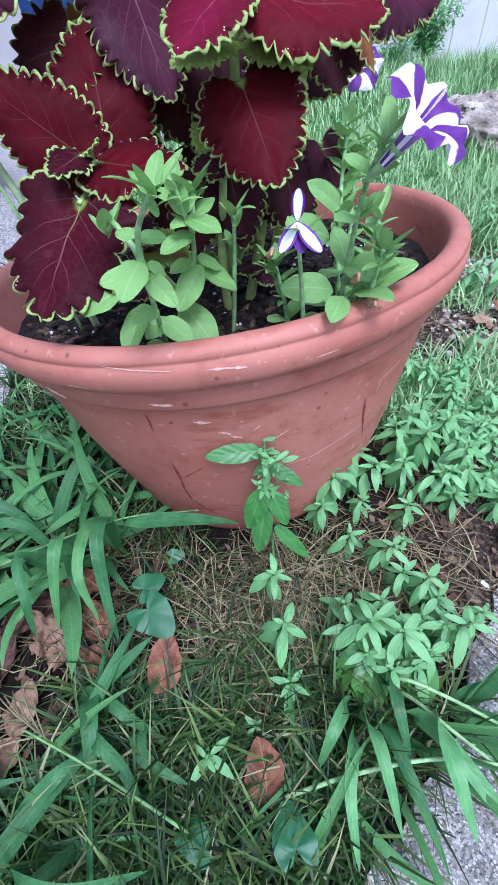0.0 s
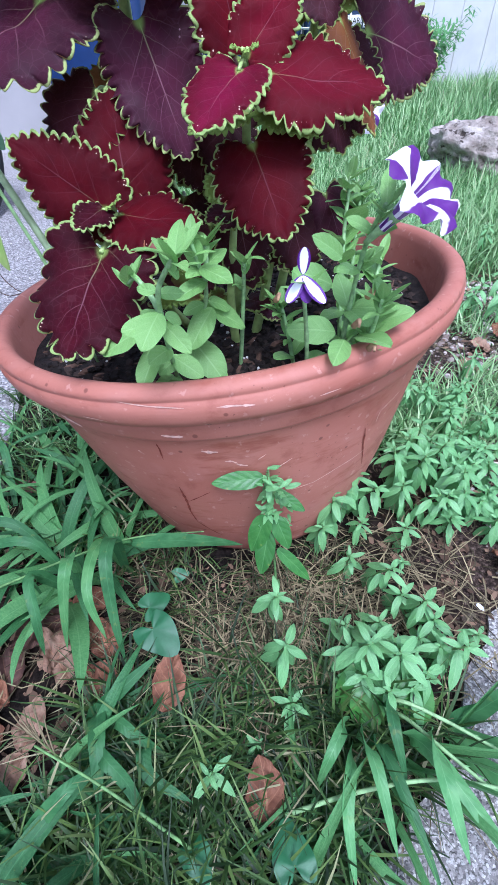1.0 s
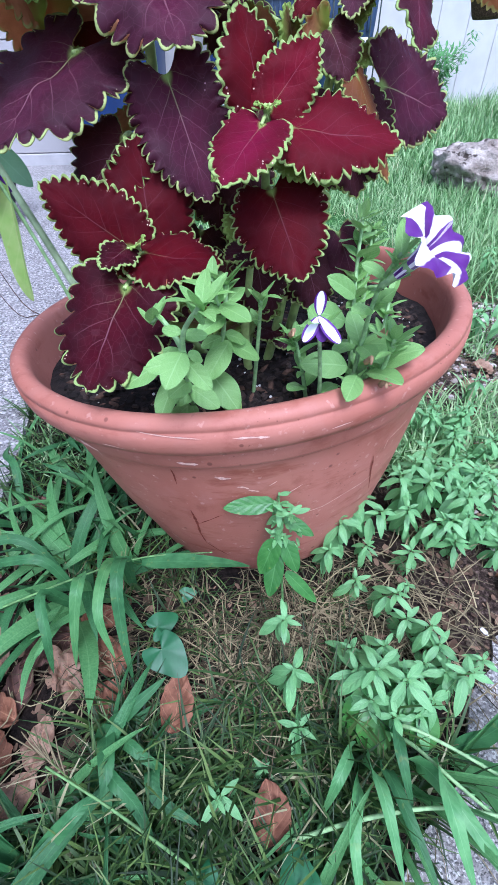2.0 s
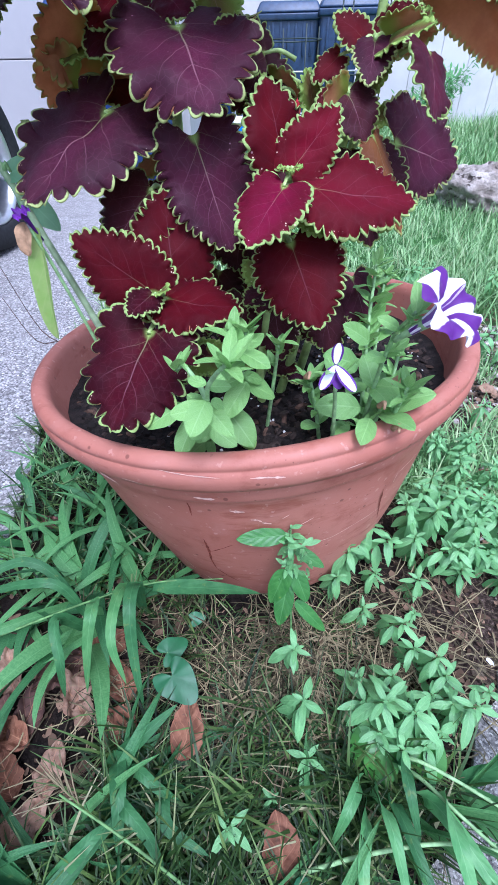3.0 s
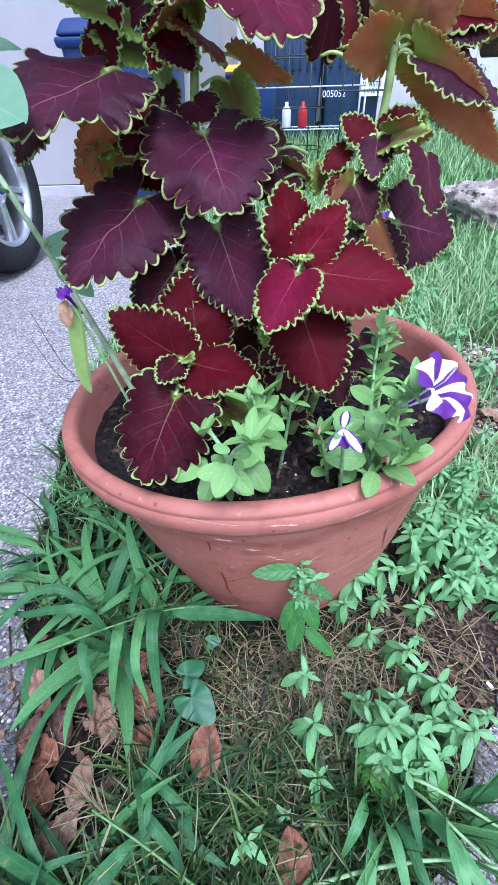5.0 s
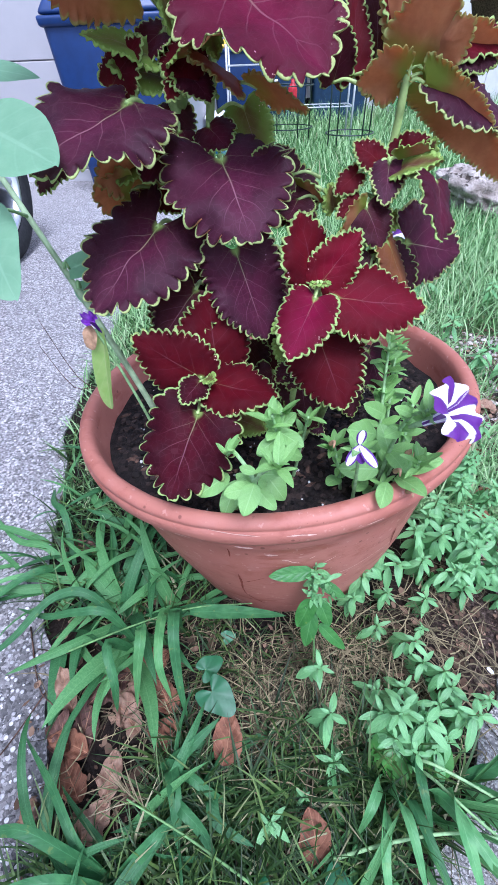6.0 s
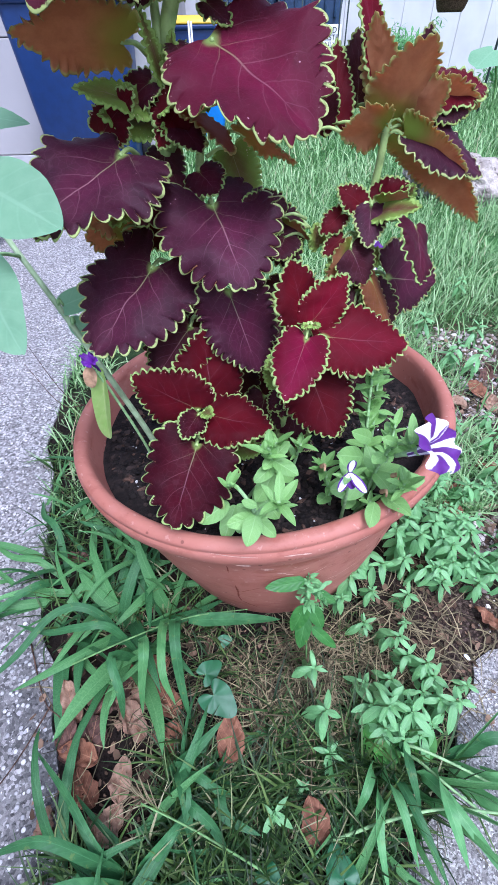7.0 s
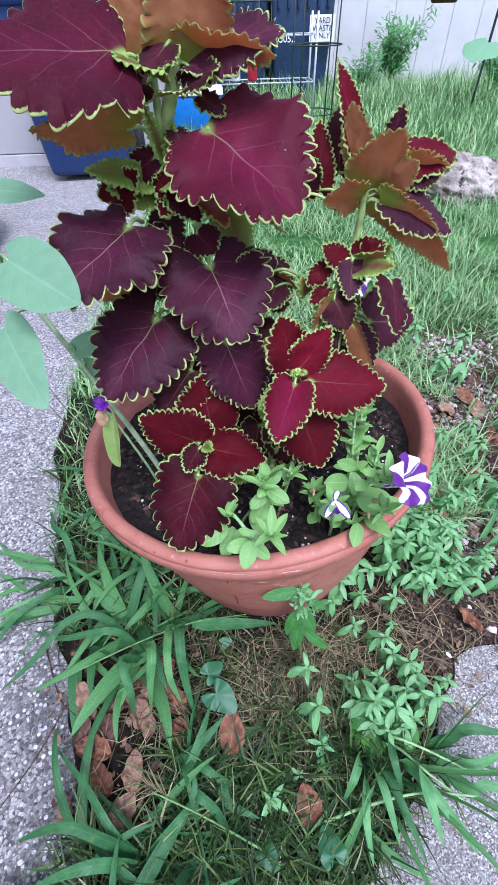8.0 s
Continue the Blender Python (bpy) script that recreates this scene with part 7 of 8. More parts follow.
for points in ([(0.098, 0.104, 0.004), (0.103, 0.100, 0.050), (0.136, 0.086, 0.052), (0.185, 0.064, 0.040)], [(0.098, 0.100, 0.004), (0.106, 0.092, 0.042), (0.130, 0.063, 0.060), (0.172, 0.033, 0.048)], [(-0.005, 0.026, 0.002), (0.009, 0.031, 0.022), (0.065, 0.043, 0.050), (0.118, 0.049, 0.060), (0.170, 0.044, 0.058)]):
    runner = thing("grass_stalk", None, at(points[0][0], points[0][1], 0), "pale green grass stalk reaching over the paving", "grass", "grass stalks")
    part("stem", mesh("stem", *tube(points, 0.0019, 0.0011, 7, 7), mat_stem), runner, Matrix())
    tail = spline(points, 10)[-9:]
    for k, p in enumerate(tail):
        part("spikelet", WEED_LEAVES[2], runner, sized(frame_of(p, (0.95, -0.3 + 0.18 * (-1) ** k, 0.1), (0, -0.4, 0.9)), 0.0045))

# the long seed stalk that lies across the foot of the pot
stalk = thing("grass_stalk", None, at(-0.25, 0.20, 0), "flowering grass stalk lying against the pot", "grass")
part("stem", mesh("stem", *tube([(-0.300, 0.190, 0.030), (-0.200, 0.218, 0.060), (-0.130, 0.232, 0.078), (-0.060, 0.238, 0.080)], 0.0013, 0.0007, 6, 6), mat_weedstem), stalk, Matrix())
v, f, uv = strap(0.115, 0.016, 0.9, 0.5, 0.2, 12, 0.35)
part("blade", mesh("blade", v, f, mat_blade, uv), stalk, at(-0.132, 0.232, 0.070) @ pose(0, 0, 0, 0, 20, -92))
stalk2 = thing("grass_stalk", None, at(-0.05, 0.03, 0), "flowering grass stalk with a feathery seed head", "grass")
part("stem", mesh("stem", *tube([(-0.045, 0.010, 0.020), (-0.110, 0.040, 0.055), (-0.165, 0.062, 0.070)], 0.0013, 0.0008, 6, 6), mat_weedstem), stalk2, Matrix())
for i in range(16):
    p = Vector((-0.150, 0.058, 0.066)) + Vector((-0.0018, 0.0009, 0.0004)) * i
    d = Vector((rng.uniform(-1, -0.3), rng.uniform(-0.6, 0.9), rng.uniform(-0.2, 0.8))).normalized() * rng.uniform(0.015, 0.034)
    part("spikelet", mesh("spikelet", *tube([p, p + d * 0.5 + Vector((0, 0, 0.003)), p + d], 0.0006, 0.0004, 4, 3), mat_thatch), stalk2, Matrix())


# ---- fine grass, thatch and the lawn ----
def blade_field(name, spots, mat, label, category, sway=0.25):
    """spots: (x, y, z, length, width, heading, lean, bend)."""
    verts, faces = [], []
    for x, y, z, length, width, a, lean, bend in spots:
        c, s = math.cos(a), math.sin(a)
        o, rows = len(verts), 4
        pz, ang, wind = 0.0, lean, sway * noise.noise((x * 300, y * 300, length * 90))
        bx, by = x, y
        for i in range(rows + 1):
            w = width / 2 * (1 - (i / rows) ** 2) + 0.0001
            verts.append((bx - s * w, by + c * w, z + pz))
            verts.append((bx + s * w, by - c * w, z + pz))
            bx += c * math.cos(ang) * length / rows
            by += s * math.cos(ang) * length / rows
            a += wind
            c, s = math.cos(a), math.sin(a)
            pz += math.sin(ang) * length / rows
            ang -= bend / rows
        for i in range(rows):
            faces.append((o + 2 * i, o + 2 * i + 1, o + 2 * i + 3, o + 2 * i + 2))
    return thing(name, mesh(name, verts, faces, mat), Matrix(), label, category, kind="stuff")


def free(x, y, margin=0.0):
    return x > edge_x(y) + margin and not on_slab(x + 0.004, y - 0.004) and math.hypot(x + 0.015, y - 0.402) > 0.150 and math.hypot(x + 0.004, y - 0.040) > 0.030 and math.hypot(x + 0.088, y - 0.112) > 0.032 and math.hypot(x + 0.102, y - 0.150) > 0.026


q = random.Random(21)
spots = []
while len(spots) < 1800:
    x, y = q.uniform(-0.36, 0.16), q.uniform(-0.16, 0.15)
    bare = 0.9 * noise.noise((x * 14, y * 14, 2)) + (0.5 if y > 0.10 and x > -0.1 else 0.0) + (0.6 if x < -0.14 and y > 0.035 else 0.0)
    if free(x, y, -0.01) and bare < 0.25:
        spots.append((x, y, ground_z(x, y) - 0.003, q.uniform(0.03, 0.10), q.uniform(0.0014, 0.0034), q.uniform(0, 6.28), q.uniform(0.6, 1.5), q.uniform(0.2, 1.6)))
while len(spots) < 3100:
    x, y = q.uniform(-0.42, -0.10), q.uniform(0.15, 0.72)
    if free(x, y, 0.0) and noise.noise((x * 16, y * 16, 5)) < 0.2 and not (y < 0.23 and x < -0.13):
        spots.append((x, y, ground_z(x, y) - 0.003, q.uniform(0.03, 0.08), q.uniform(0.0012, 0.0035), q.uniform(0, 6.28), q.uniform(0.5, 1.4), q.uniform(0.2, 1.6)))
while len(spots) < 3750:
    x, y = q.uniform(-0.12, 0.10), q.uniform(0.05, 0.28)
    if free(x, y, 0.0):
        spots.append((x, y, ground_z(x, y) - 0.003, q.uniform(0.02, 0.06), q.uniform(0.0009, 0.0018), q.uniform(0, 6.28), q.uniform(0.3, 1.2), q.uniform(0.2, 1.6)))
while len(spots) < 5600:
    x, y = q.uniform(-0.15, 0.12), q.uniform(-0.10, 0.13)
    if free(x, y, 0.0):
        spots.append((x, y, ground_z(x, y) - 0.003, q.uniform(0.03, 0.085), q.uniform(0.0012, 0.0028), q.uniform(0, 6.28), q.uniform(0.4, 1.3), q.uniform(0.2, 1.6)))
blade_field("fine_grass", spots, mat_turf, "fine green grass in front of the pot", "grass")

spots = []
while len(spots) < 1600:
    x, y = q.gauss(0.0, 0.10), q.gauss(0.18, 0.07)
    if free(x, y, 0.0) and y < 0.30 and math.hypot((x + 0.06) * 0.7, y - 0.232) > 0.034:
        spots.append((x, y, ground_z(x, y) + q.uniform(-0.001, 0.012), q.uniform(0.03, 0.09), q.uniform(0.0006, 0.0014), q.uniform(0, 6.28), q.uniform(-0.1, 0.55), q.uniform(0.0, 1.1)))
while len(spots) < 3000:
    x, y = q.uniform(0.05, 0.50), q.uniform(0.16, 0.9)
    if free(x, y, 0.0):
        spots.append((x, y, ground_z(x, y) + q.uniform(-0.001, 0.006), q.uniform(0.02, 0.06), q.uniform(0.0008, 0.0020), q.uniform(0, 6.28), q.uniform(-0.1, 0.4), q.uniform(0.0, 0.9)))
while len(spots) < 3450:
    x, y = q.uniform(-0.42, 0.16), q.uniform(-0.12, 0.72)
    if free(x, y, -0.01):
        spots.append((x, y, ground_z(x, y) + q.uniform(-0.001, 0.005), q.uniform(0.02, 0.07), q.uniform(0.0007, 0.0016), q.uniform(0, 6.28), q.uniform(-0.1, 0.4), q.uniform(0.0, 0.9)))
blade_field("dry_thatch", spots, mat_thatch, "dry tan thatch of old grass stems", "dry grass", 1.3)

# pale pebbles and crumbs of earth where the ground is bare
pv, pf = [], []
for i in range(5200):
    if i % 3:
        y = 0.30 + 0.75 * q.random()
        x = 0.23 + 0.30 * min(y, 0.6) + q.uniform(-0.06, 0.24)
    else:
        x, y = q.uniform(0.12, 0.62), q.uniform(0.18, 1.1)
    if free(x, y) and x > 0.24 and (noise.noise((x * 6, y * 6, 12)) > -0.25):
        v, f = chip(0.0012 + 0.0070 * q.random() ** 3.2, i + 50)
        o = len(pv)
        pv += [(a + x, b + y, c + ground_z(x, y) + 0.001) for a, b, c in v]
        pf += [tuple(k + o for k in g) for g in f]
thing("pebbles", mesh("pebbles", pv, pf, mat_crumb, smooth=False), Matrix(), "pale pebbles and crumbs on the bare earth", "pebbles", kind="stuff")

# crumbled leaves and bark over the bare earth
pv, pf = [], []
for i in range(6000):
    if i % 5:
        x, y = q.uniform(0.10, 0.64), 0.12 + 1.0 * q.random() ** 1.2
    else:
        x, y = q.uniform(-0.32, 0.10), q.uniform(-0.06, 0.28)
    paved = on_slab(x + 0.004, y - 0.004) or x < edge_x(y)
    if on_slab(x - 0.022, y + 0.022) or x < edge_x(y) - 0.025 or (paved and q.random() < 0.5) or math.hypot(x + 0.015, y - 0.402) < 0.150:
        continue
    r, a, o = 0.0015 + 0.0075 * q.random() ** 2.4, q.uniform(0, 6.28), len(pv)
    thin, tilt = q.uniform(0.25, 0.8), q.uniform(-0.5, 0.5)
    ring = [(r * q.uniform(0.6, 1.1) * math.cos(b), r * thin * q.uniform(0.6, 1.1) * math.sin(b)) for b in (k * math.pi / 3 for k in range(6))]
    z0 = (0.0035 if paved else ground_z(x, y)) + q.uniform(0.001, 0.005)
    pv += [(x + u * math.cos(a) - w * math.sin(a), y + u * math.sin(a) + w * math.cos(a), z0 + w * tilt + 0.25 * abs(u)) for u, w in ring]
    pv.append((x, y, z0 + 0.0006))
    pf += [(o + k, o + (k + 1) % 6, o + 6) for k in range(6)]
thing("leaf_litter", mesh("leaf_litter", pv, pf, mat_litter), Matrix(), "crumbled brown leaf litter over the bare earth", "leaf litter", kind="stuff")

spots = []
while len(spots) < 38000:
    y = 0.42 + 2.4 * q.random() ** 1.5
    x = q.uniform(-0.46, 0.6 + 0.7 * y)
    litter = 0.23 + 0.30 * min(y, 0.6) < x + 0.05 * noise.noise((x * 7, y * 7, 1)) < 0.50 + 0.12 * y and y < 1.05
    if free(x, y, 0.0) and not (x < -0.10 and y < 0.80 and q.random() < 0.8) and not (litter and q.random() < 0.85) and noise.noise((x * 5, y * 5, 8)) < 0.28:
        k = 0.7 + 0.45 * noise.noise((x * 2.2, y * 2.2, 3)) + 0.12 * y
        spots.append((x, y, ground_z(x, y) - 0.004, q.uniform(0.04, 0.11) * k, q.uniform(0.0016, 0.0042), q.uniform(0, 6.28), q.uniform(0.7, 1.5), q.uniform(0.2, 1.7)))
while len(spots) < 46000:
    x, y = q.uniform(0.6, 4.6), q.uniform(0.34, 2.6)
    if x > 0.55 + 0.65 * y:
        spots.append((x, y, -0.008, q.uniform(0.04, 0.10), q.uniform(0.002, 0.005), q.uniform(0, 6.28), q.uniform(0.7, 1.5), q.uniform(0.2, 1.6)))
while len(spots) < 68000:
    y = q.uniform(2.4, 6.25)
    x = q.uniform(-0.45, 4.6)
    k = 1.0 + 0.7 * noise.noise((x * 1.3, y * 1.3, 3)) + (0.5 if y > 5.0 else 0.0)
    spots.append((x, y, -0.01, q.uniform(0.07, 0.17) * k, q.uniform(0.004, 0.008), q.uniform(0, 6.28), q.uniform(0.8, 1.5), q.uniform(0.2, 1.5)))
blade_field("lawn_grass", spots, mat_lawn, "bright unmown lawn grass behind the pot", "grass")

# ---- bins, cages and other things by the walls ----
mat_navy = plain("blue_plastic", (0.011, 0.034, 0.125), 0.42, 0.5, 0.12, 25)
mat_black = plain("black_plastic", (0.022, 0.048, 0.108), 0.45, 0.5, 0.2, 25)
mat_sky = plain("bright_blue_plastic", (0.03, 0.22, 0.70), 0.4, 0.5, 0.1, 25)
mat_yellow = plain("yellow_plastic", (0.75, 0.48, 0.03), 0.45, 0.5, 0.1, 25)
mat_white = plain("white_plastic", (0.78, 0.78, 0.78), 0.5, 0.4, 0.05, 25)
mat_rubber = plain("black_rubber", (0.018, 0.018, 0.019), 0.75, 0.3, 0.3, 60)
mat_alloy = plain("silver_alloy", (0.62, 0.63, 0.65), 0.28, 0.5, 0.08, 40, 0.85)
mat_iron = plain("dark_green_wire", (0.02, 0.035, 0.03), 0.5, 0.5, 0.2, 60)
mat_steel = plain("pale_wire", (0.60, 0.62, 0.64), 0.4, 0.5, 0.1, 60, 0.4)
mat_ink = plain("black_ink", (0.02, 0.02, 0.02), 0.7, 0.2, 0.1, 60)


def tapered(x0, y0, z0, x1, y1, z1, bevel=0.02):
    """A body with a base of x0 by y0 at z0 and a top of x1 by y1 at z1, rounded at its edges."""
    bm = bmesh.new()
    low = [bm.verts.new((sx * x0 / 2, sy * y0 / 2, z0)) for sx, sy in ((-1, -1), (1, -1), (1, 1), (-1, 1))]
    top = [bm.verts.new((sx * x1 / 2, sy * y1 / 2, z1)) for sx, sy in ((-1, -1), (1, -1), (1, 1), (-1, 1))]
    bm.faces.new(low[::-1])
    bm.faces.new(top)
    for i in range(4):
        bm.faces.new((low[i], low[(i + 1) % 4], top[(i + 1) % 4], top[i]))
    bmesh.ops.bevel(bm, geom=bm.edges[:], offset=bevel, segments=3, profile=0.5, affect="EDGES")
    bm.verts.ensure_lookup_table()
    out = [v.co.copy() for v in bm.verts], [tuple(v.index for v in f.verts) for f in bm.faces]
    bm.free()
    return out


def cart(m, wide, deep, high, body, lid, label, ribs=0):
    """A wheeled refuse cart; its front looks along -y."""
    ob = thing("refuse_cart", None, m, label, "bin", "refuse carts by the walls")
    part("body", mesh("body", *tapered(wide * 0.80, deep * 0.72, 0.02, wide * 0.97, deep * 0.95, high * 0.90, 0.03), body), ob)
    part("rim", mesh("rim", *tapered(wide, deep, high * 0.865, wide * 1.02, deep * 1.02, high * 0.915, 0.012), body), ob)
    part("lid", mesh("lid", *tapered(wide * 1.01, deep * 1.01, high * 0.918, wide * 0.86, deep * 0.84, high, 0.02), lid), ob)
    part("handle", mesh("handle", *tube([(-wide * 0.36, deep * 0.50, high * 0.88), (-wide * 0.34, deep * 0.62, high * 0.93), (wide * 0.34, deep * 0.62, high * 0.93), (wide * 0.36, deep * 0.50, high * 0.88)], 0.014, 0.014, 8, 4), body), ob)
    for i in range(ribs):
        x = -wide * 0.36 + wide * 0.72 * i / (ribs - 1)
        part("rib", mesh("rib", *box(x - 0.012, x + 0.012, -deep * 0.475, -deep * 0.435, high * 0.62, high * 0.86, 0.004), body), ob)
    for s in (-1, 1):
        v, f = lathe([(0.0, -0.022), (0.09, -0.022), (0.10, -0.014), (0.10, 0.014), (0.09, 0.022), (0.0, 0.022)], 28)
        part("wheel", mesh("wheel", v, f, mat_rubber), ob, m @ at(s * wide * 0.44, deep * 0.36, 0.10) @ pose(0, 0, 0, 0, 90, 0))
    return ob


cart(at(-0.79, 2.84, 0.007) @ pose(0, 0, 0, 0, 0, 3), 0.54, 0.48, 0.765, mat_navy, mat_navy, "dark blue wheeled recycling cart beside the garage")
cart(at(-0.28, 5.10, 0), 0.50, 0.50, 0.66, mat_navy, mat_yellow, "dark blue wheeled cart with a yellow lid")
black1 = cart(at(0.68, 5.72, 0), 0.62, 0.62, 1.02, mat_black, mat_black, "black wheeled yard waste cart with a paper label", 6)
cart(at(0.10, 5.80, 0), 0.60, 0.60, 1.00, mat_black, mat_black, "black wheeled refuse cart with a ribbed front", 7)


def writing(text, size, mat, m, name, parent):
    c = bpy.data.curves.new(name, "FONT")
    c.body, c.size, c.align_x, c.align_y = text, size, "CENTER", "CENTER"
    c.extrude = 0.0006
    holder = bpy.data.objects.new(name, c)
    scene.collection.objects.link(holder)
    me = bpy.data.meshes.new_from_object(holder)
    bpy.data.objects.remove(holder)
    me.materials.clear()
    me.materials.append(mat)
    return part(name, me, parent, m)


sign = part("label", mesh("label", *box(-0.115, 0.115, -0.003, 0.0, -0.09, 0.09, 0.001), mat_white, smooth=False), black1, at(0.855, 5.405, 0.50) @ pose(0, 0, 0, -4, 0, 0), "white paper label with black words")
for i, word in enumerate(("YARD", "WASTE", "ONLY")):
    writing(word, 0.055, mat_ink, at(0.855, 5.397, 0.55 - 0.05 * i) @ pose(0, 0, 0, 86, 0, 0), "words", sign)
writing("005052", 0.075, mat_white, at(0.50, 5.402, 0.435) @ pose(0, 0, 0, 86, 0, 0), "number", black1)


def cage(x, y, radius, high, mat, label, rings=(0.15, 0.5, 0.9), legs=4):
    ob = thing("plant_cage", None, at(x, y, -0.005), label, "plant support", "wire plant cages")
    for i in range(legs):
        a = 6.28 * i / legs + 0.4
        p = (x + radius * math.cos(a), y + radius * math.sin(a))
        part("leg", mesh("leg", *tube([(p[0], p[1], -0.03), (p[0], p[1], high)], 0.0045, 0.0045, 6, 2), mat), ob, Matrix())
    for z in rings:
        pts = [(x + radius * math.cos(6.2832 * k / 24), y + radius * math.sin(6.2832 * k / 24), z * high) for k in range(25)]
        part("ring", mesh("ring", *tube(pts, 0.004, 0.004, 5, 2), mat), ob, Matrix())


cage(0.52, 3.60, 0.16, 0.95, mat_iron, "dark green wire plant cage")
cage(0.12, 4.30, 0.20, 0.75, mat_iron, "dark wire plant cage among the weeds")
rack = thing("wire_rack", None, at(0.1, 4.5, 0), "low pale wire rack with shelves", "rack")
for x in (-0.34, 0.62):
    for y in (4.20, 4.48):
        part("post", mesh("post", *tube([(x, y, -0.01), (x, y, 0.62)], 0.008, 0.008, 8, 2), mat_steel), rack, Matrix())
for z in (0.24, 0.50):
    pts = [(-0.34, 4.20, z), (0.62, 4.20, z), (0.62, 4.48, z), (-0.34, 4.48, z), (-0.34, 4.20, z)]
    shelf = part("shelf", mesh("shelf", *join(*[tube([a, b], 0.005, 0.005, 5, 2) for a, b in zip(pts, pts[1:])]), mat_steel), rack, Matrix())
    for i in range(19):
        part("wire", mesh("wire", *tube([(-0.32 + 0.05 * i, 4.20, z), (-0.32 + 0.05 * i, 4.48, z)], 0.0025, 0.0025, 4, 1), mat_steel), shelf, Matrix())
tub = thing("storage_tub", mesh("tub", *tapered(0.30, 0.24, 0.0, 0.40, 0.32, 0.22, 0.02), mat_sky), at(-0.28, 3.95, 0), "bright blue plastic storage tub on the grass", "tub")
part("lid", mesh("lid", *tapered(0.42, 0.34, 0.222, 0.40, 0.32, 0.25, 0.01), mat_white), tub, None, "white plastic lid")
for x, z, mat, label in ((0.03, 0.246, mat_white, "white plastic bottle standing on the rack"), (0.16, 0.246, plain("red_plastic", (0.45, 0.02, 0.03), 0.4), "red plastic bottle standing on the rack")):
    v, f = lathe([(0.0, 0.0), (0.034, 0.0), (0.036, 0.006), (0.036, 0.10), (0.030, 0.125), (0.014, 0.14), (0.013, 0.165), (0.0, 0.165)], 20)
    thing("bottle", mesh("bottle", v, f, mat), at(x, 4.34, z), label, "bottle", "bottles on the rack")

# ---- the rock ----
def rock_mat():
    n = Nodes("pitted_limestone", 0.9, 0.2)
    f, pits = n.noise(9, 8, 0.65), n.noise(26, 5)
    col = n.mix(n.step(f, 0.35, 0.65), (0.20, 0.165, 0.135), (0.55, 0.49, 0.43))
    col = n.mix(n.step(pits, 0.56, 0.66), col, (0.07, 0.055, 0.045))
    n.colour(col)
    n.bump(n.math("SUBTRACT", f, pits), 0.03, 1.0)
    return n.mat


bm = bmesh.new()
bmesh.ops.create_icosphere(bm, subdivisions=5, radius=1.0)
for vert in bm.verts:
    p = vert.co.copy()
    k = 1 + 0.22 * noise.noise(p * 1.6) + 0.14 * noise.noise(p * 4.1) - 0.16 * max(0.0, noise.noise(p * 6.5 + Vector((3, 1, 2)))) + 0.05 * noise.noise(p * 13)
    vert.co = Vector((p.x * 0.25 * k, p.y * 0.18 * k, max(-0.10, p.z * 0.112 * k)))
me = bpy.data.meshes.new("rock")
bm.to_mesh(me)
bm.free()
me.materials.append(rock_mat())
me.polygons.foreach_set("use_smooth", np.ones(len(me.polygons), dtype=bool))
thing("rock", me, at(0.99, 2.24, 0.055) @ pose(0, 0, 0, 0, 8, -20), "pale pitted limestone rock lying in the grass", "rock")

# ---- the shrub by the wall and tall weeds ----
mat_shrub = green("shrub_leaf", (0.07, 0.22, 0.06), (0.12, 0.32, 0.10), 0.5)
SHRUB = [ovate(1.0, 0.30, 0.2, 0.25, 0, 4, 0.9, 0.55), ovate(1.0, 0.40, 0.2, 0.1, 0, 4, 0.9, 0.55)]


def shrub(x, y, high, radius, count, leaf_size, seed, label):
    q = random.Random(seed)
    ob = thing("shrub", None, at(x, y, -0.01), label, "shrub")
    verts, faces, uvs = [], [], []
    for b in range(15):
        a, r = q.uniform(0, 6.28), radius * q.uniform(0.3, 1.0)
        tip = Vector((x + r * math.cos(a), y + 0.5 * r * math.sin(a), high * q.uniform(0.55, 1.0)))
        pts = [(x + q.uniform(-0.04, 0.04), y, -0.01), (x + 0.4 * r * math.cos(a), y + 0.2 * r * math.sin(a), tip.z * 0.6), tip]
        part("branch", mesh("branch", *tube(pts, 0.006, 0.002, 5, 4), mat_weedstem), ob, Matrix())
        line = spline(pts, 12)
        for i in range(count // 15):
            p = line[int(q.uniform(0.25, 0.999) * len(line))] + Vector((q.gauss(0, 0.04), q.gauss(0, 0.04), q.gauss(0, 0.03)))
            o = q.choice(SHRUB)
            m = sized(frame_of(p, (q.uniform(-1, 1), q.uniform(-1, 0.6), q.uniform(-0.5, 0.6)), (0, -0.3, 1)), leaf_size * q.uniform(0.6, 1.2))
            base = len(verts)
            verts += [m @ Vector(c) for c in o[0]]
            faces += [tuple(k + base for k in g) for g in o[1]]
            uvs += o[2]
    part("foliage", mesh("foliage", verts, faces, mat_shrub, uvs), ob, Matrix())


shrub(1.72, 5.95, 0.62, 0.38, 900, 0.085, 4, "loose green shrub growing against the board wall")
shrub(1.35, 5.6, 0.34, 0.30, 360, 0.07, 6, "low green weeds at the foot of the wall")
shrub(2.7, 5.5, 0.36, 0.35, 400, 0.08, 8, "leafy green weeds by the wall")

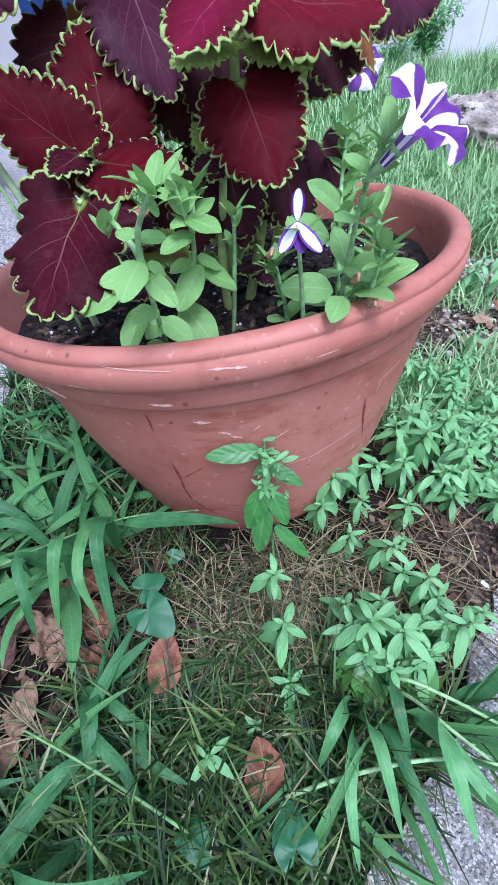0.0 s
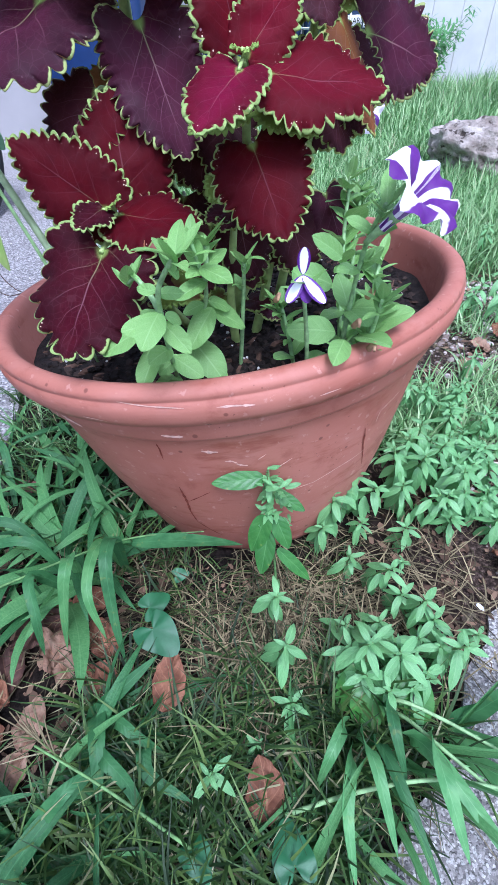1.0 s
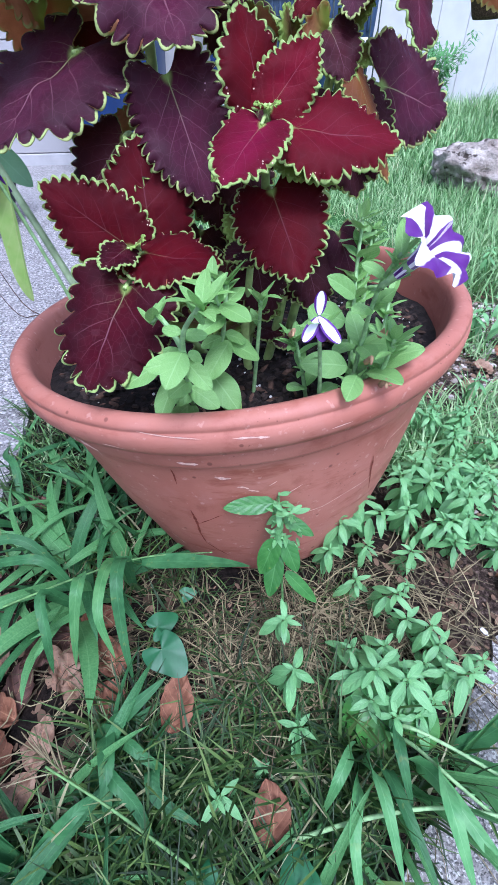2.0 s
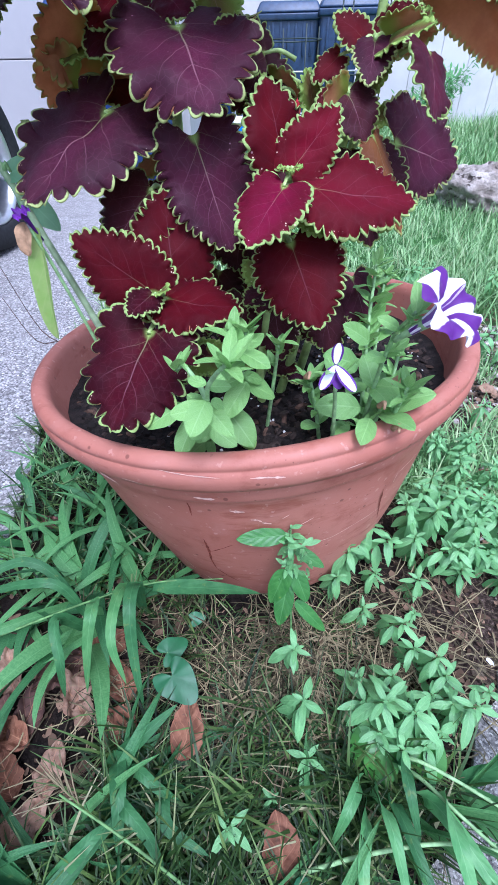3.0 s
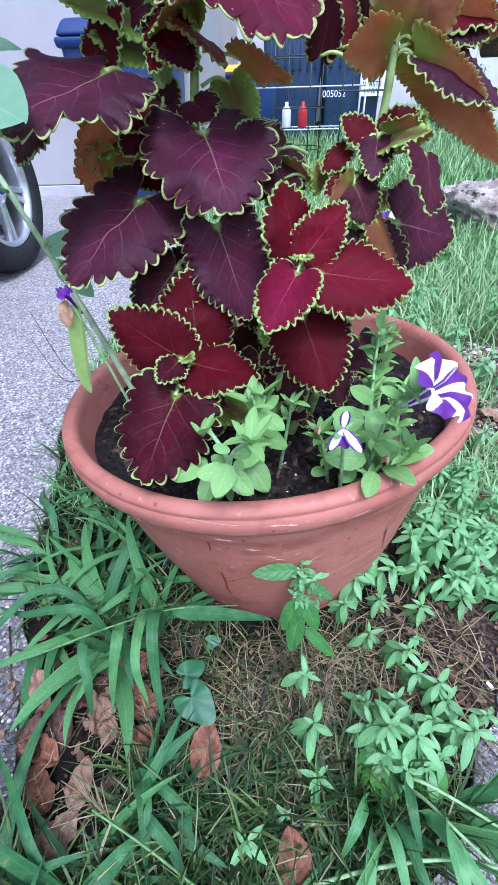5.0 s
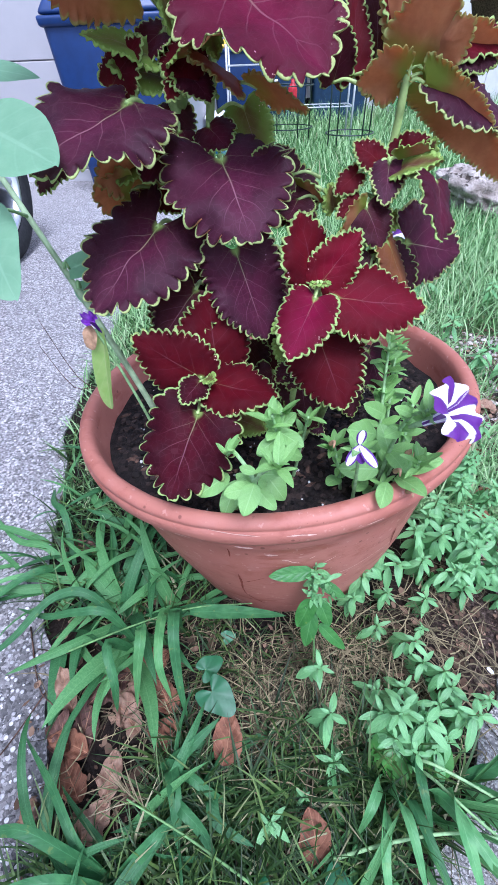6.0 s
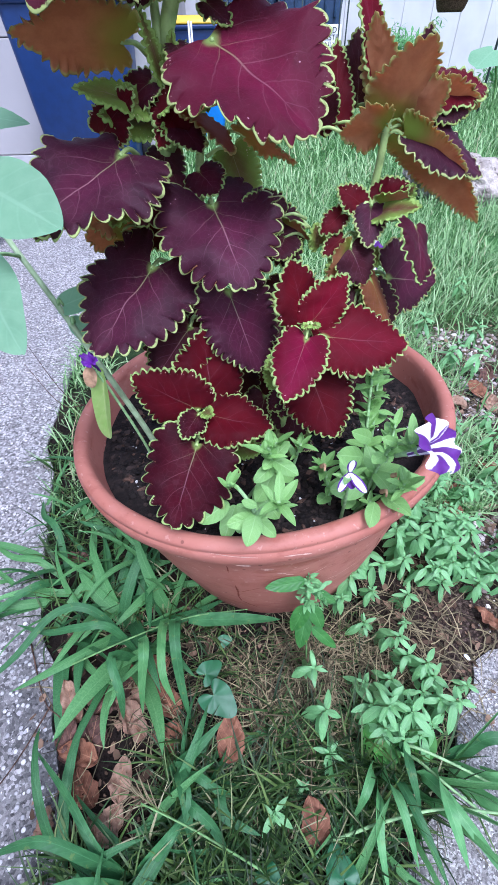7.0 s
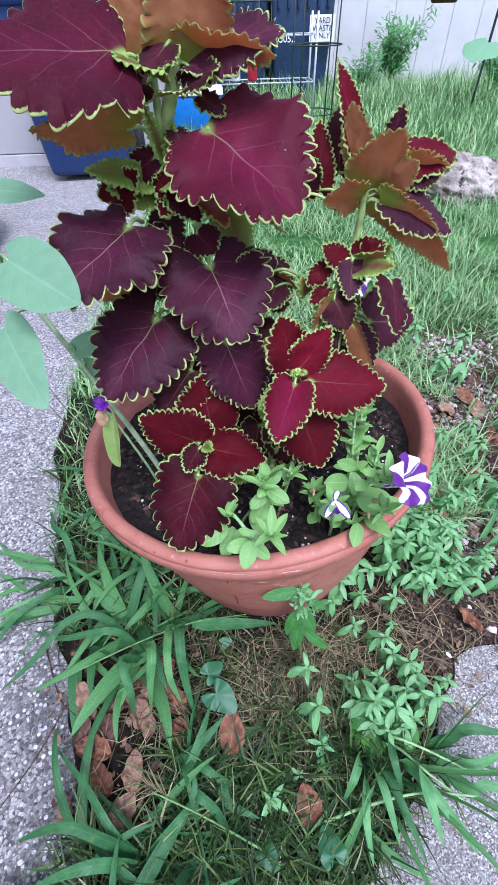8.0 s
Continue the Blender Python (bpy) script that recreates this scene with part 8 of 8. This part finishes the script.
# ---- the hanging planters and their pole ----
hook = thing("shepherd_hook", mesh("hook", *tube([(2.05, 4.55, -0.05), (2.05, 4.55, 1.30), (1.95, 4.53, 1.46), (1.70, 4.50, 1.46), (1.60, 4.50, 1.36)], 0.010, 0.008, 8, 8), mat_iron), Matrix(), "black iron shepherd's hook standing in the lawn", "hook")
for x, y, z in ((1.60, 4.50, 0.64), (2.20, 4.50, 0.62)):
    hang = thing("hanging_basket", None, at(x, y, z), "brown hanging plant basket", "basket", "hanging baskets")
    v, f = lathe([(0.0, 0.0), (0.085, 0.0), (0.10, 0.02), (0.145, 0.15), (0.155, 0.155), (0.155, 0.175), (0.14, 0.175), (0.12, 0.14), (0.0, 0.13)], 36)
    part("bowl", mesh("bowl", v, f, mat_bark), hang)
    for k in range(3):
        a = 2.09 * k
        part("wire", mesh("wire", *tube([(x + 0.145 * math.cos(a), y + 0.145 * math.sin(a), z + 0.165), (x, y, z + 0.72)], 0.002, 0.002, 4, 2), mat_iron), hang, Matrix())
ear = thing("elephant_ear", None, at(1.80, 4.05, -0.005), "single broad grey-green elephant ear leaf on a stalk", "plant")
part("stalk", mesh("stalk", *tube([(1.92, 4.05, -0.01), (1.90, 4.05, 0.25), (1.80, 4.02, 0.44)], 0.009, 0.006, 7, 6), mat_weedstem), ear, Matrix())
v, f, uv = ovate(0.30, 0.26, 0.1, 0.15, 0.2, 14, 0.7, 0.35, 1, 0.02, 0.4)
part("leaf", mesh("leaf", v, f, mat_pale, uv), ear, frame_of((1.80, 4.02, 0.44), (-0.5, -0.6, -0.1), (0, -0.3, 1)))

# ---- the parked car: the front wheel and wing show at the edge of the drive ----
mat_paint = plain("dark_car_paint", (0.03, 0.032, 0.036), 0.25, 0.6, 0.05, 10)
mat_blue_cap = plain("blue_cap", (0.02, 0.06, 0.35), 0.3, 0.5, 0.05, 40)
SMALL = at(-0.177, 0.275, 0.004) @ Matrix.Diagonal((0.79, 0.79, 0.79, 1))
car = thing("car", None, at(-1.6, 0.56, 0.007), "dark parked car with silver alloy wheels", "car")


def car_wheel(m):
    tyre_v, tyre_f = lathe([(0.235, -0.10), (0.30, -0.105), (0.328, -0.09), (0.338, -0.05), (0.340, 0.0), (0.338, 0.05), (0.328, 0.09), (0.30, 0.105), (0.245, 0.10), (0.235, 0.09), (0.235, -0.10)], 72)
    wheel = part("wheel", mesh("tyre", tyre_v, tyre_f, mat_rubber), car, m, "black rubber tyre")
    pieces = [lathe([(0.236, -0.09), (0.236, 0.085), (0.228, 0.092), (0.215, 0.085), (0.210, 0.05), (0.205, -0.09)], 72)]
    part("rim", mesh("rim", *join(*pieces), mat_alloy), wheel, m, "silver alloy rim")
    for k in range(5):
        for s in (-0.10, 0.10):
            a = 1.2566 * k
            bv, bf = tapered(0.030, 0.028, 0.0, 0.026, 0.022, 0.180, 0.004)
            turn = Euler((0, math.pi / 2, 0)).to_matrix().to_4x4()
            sm = m @ Euler((0, 0, a + s)).to_matrix().to_4x4() @ at(0.042, 0, 0.055) @ turn
            part("spoke", mesh("spoke", bv, bf, mat_alloy), wheel, sm)
    hv, hf = lathe([(0.0, 0.085), (0.028, 0.084), (0.033, 0.078), (0.06, 0.070), (0.07, 0.05), (0.07, 0.0), (0.0, 0.0)], 32)
    part("hub", mesh("hub", hv, hf, mat_alloy), wheel, m)
    cv, cf = lathe([(0.0, 0.092), (0.024, 0.090), (0.028, 0.084), (0.0, 0.083)], 28)
    part("cap", mesh("cap", cv, cf, mat_blue_cap), wheel, m, "small blue hub cap")
    dv, df = lathe([(0.0, 0.0), (0.15, 0.0), (0.15, 0.012), (0.0, 0.012)], 40)
    part("brake_disc", mesh("brake_disc", dv, df, mat_steel), wheel, m)


for y in (1.69, -0.97):
    car_wheel(SMALL @ at(-1.08, y, 0.340) @ pose(0, 0, 0, 0, 90, 0))
    car_wheel(SMALL @ at(-2.75, y, 0.340) @ pose(0, 0, 0, 0, -90, 0))


def car_shell(profile, half, top_half, tumble):
    """A body swept across: profile of (y, z) round the side, narrowing above the height tumble."""
    n, verts, faces = len(profile), [], []
    high = max(z for _, z in profile)
    cols = (-1, -0.97, -0.88, -0.5, 0, 0.5, 0.88, 0.97, 1)
    for c in cols:
        for y, z in profile:
            k = half if z < tumble else half + (top_half - half) * (z - tumble) / max(0.01, high - tumble)
            inset = 0.035 if abs(c) == 1 else 0.0
            verts.append((c * k, y * (1 - inset * 0.4), z - inset * (1 if z > 0.7 else -0.5)))
    for i in range(len(cols) - 1):
        for k in range(n):
            faces.append((i * n + k, i * n + (k + 1) % n, (i + 1) * n + (k + 1) % n, (i + 1) * n + k))
    faces += [tuple(range(n)), tuple(range((len(cols) - 1) * n, len(cols) * n))[::-1]]
    return verts, faces


def turned_out(me):
    bm = bmesh.new()
    bm.from_mesh(me)
    bmesh.ops.recalc_face_normals(bm, faces=bm.faces[:])
    bm.to_mesh(me)
    bm.free()
    return me


mat_glass = plain("dark_window_glass", (0.02, 0.025, 0.03), 0.06, 0.6, 0.05, 10)
lower = [(2.02, 0.40), (2.06, 0.60), (2.00, 0.74), (1.80, 0.86), (0.95, 0.98), (-1.45, 1.02), (-1.95, 0.98), (-2.02, 0.70), (-1.96, 0.38)]
arch = [(-1.30, 0.34), (-1.28, 0.55), (-1.13, 0.70), (-0.97, 0.74), (-0.81, 0.70), (-0.66, 0.55), (-0.64, 0.34), (1.36, 0.34), (1.38, 0.55), (1.53, 0.70), (1.69, 0.74), (1.85, 0.70), (1.98, 0.55)]
body = part("body", turned_out(mesh("body", *car_shell([(y - 0.38, z) for y, z in lower[:9]] + [(y - 0.38, z) for y, z in arch[:12]], 0.86, 0.80, 0.75), mat_paint, smooth=False)), car, SMALL @ at(-1.92, 0.38, 0))
part("roof", turned_out(mesh("roof", *car_shell([(0.72, 1.005), (0.30, 1.38), (-0.20, 1.46), (-1.00, 1.42), (-1.55, 1.03)], 0.78, 0.60, 1.03), mat_glass, smooth=False)), car, SMALL @ at(-1.92, 0.0, 0), "dark glass and roof of the cabin")
part("roof_panel", turned_out(mesh("roof_panel", *tapered(1.22, 1.15, 1.452, 1.06, 1.00, 1.492, 0.015), mat_paint)), car, SMALL @ at(-1.92, -0.42, 0))
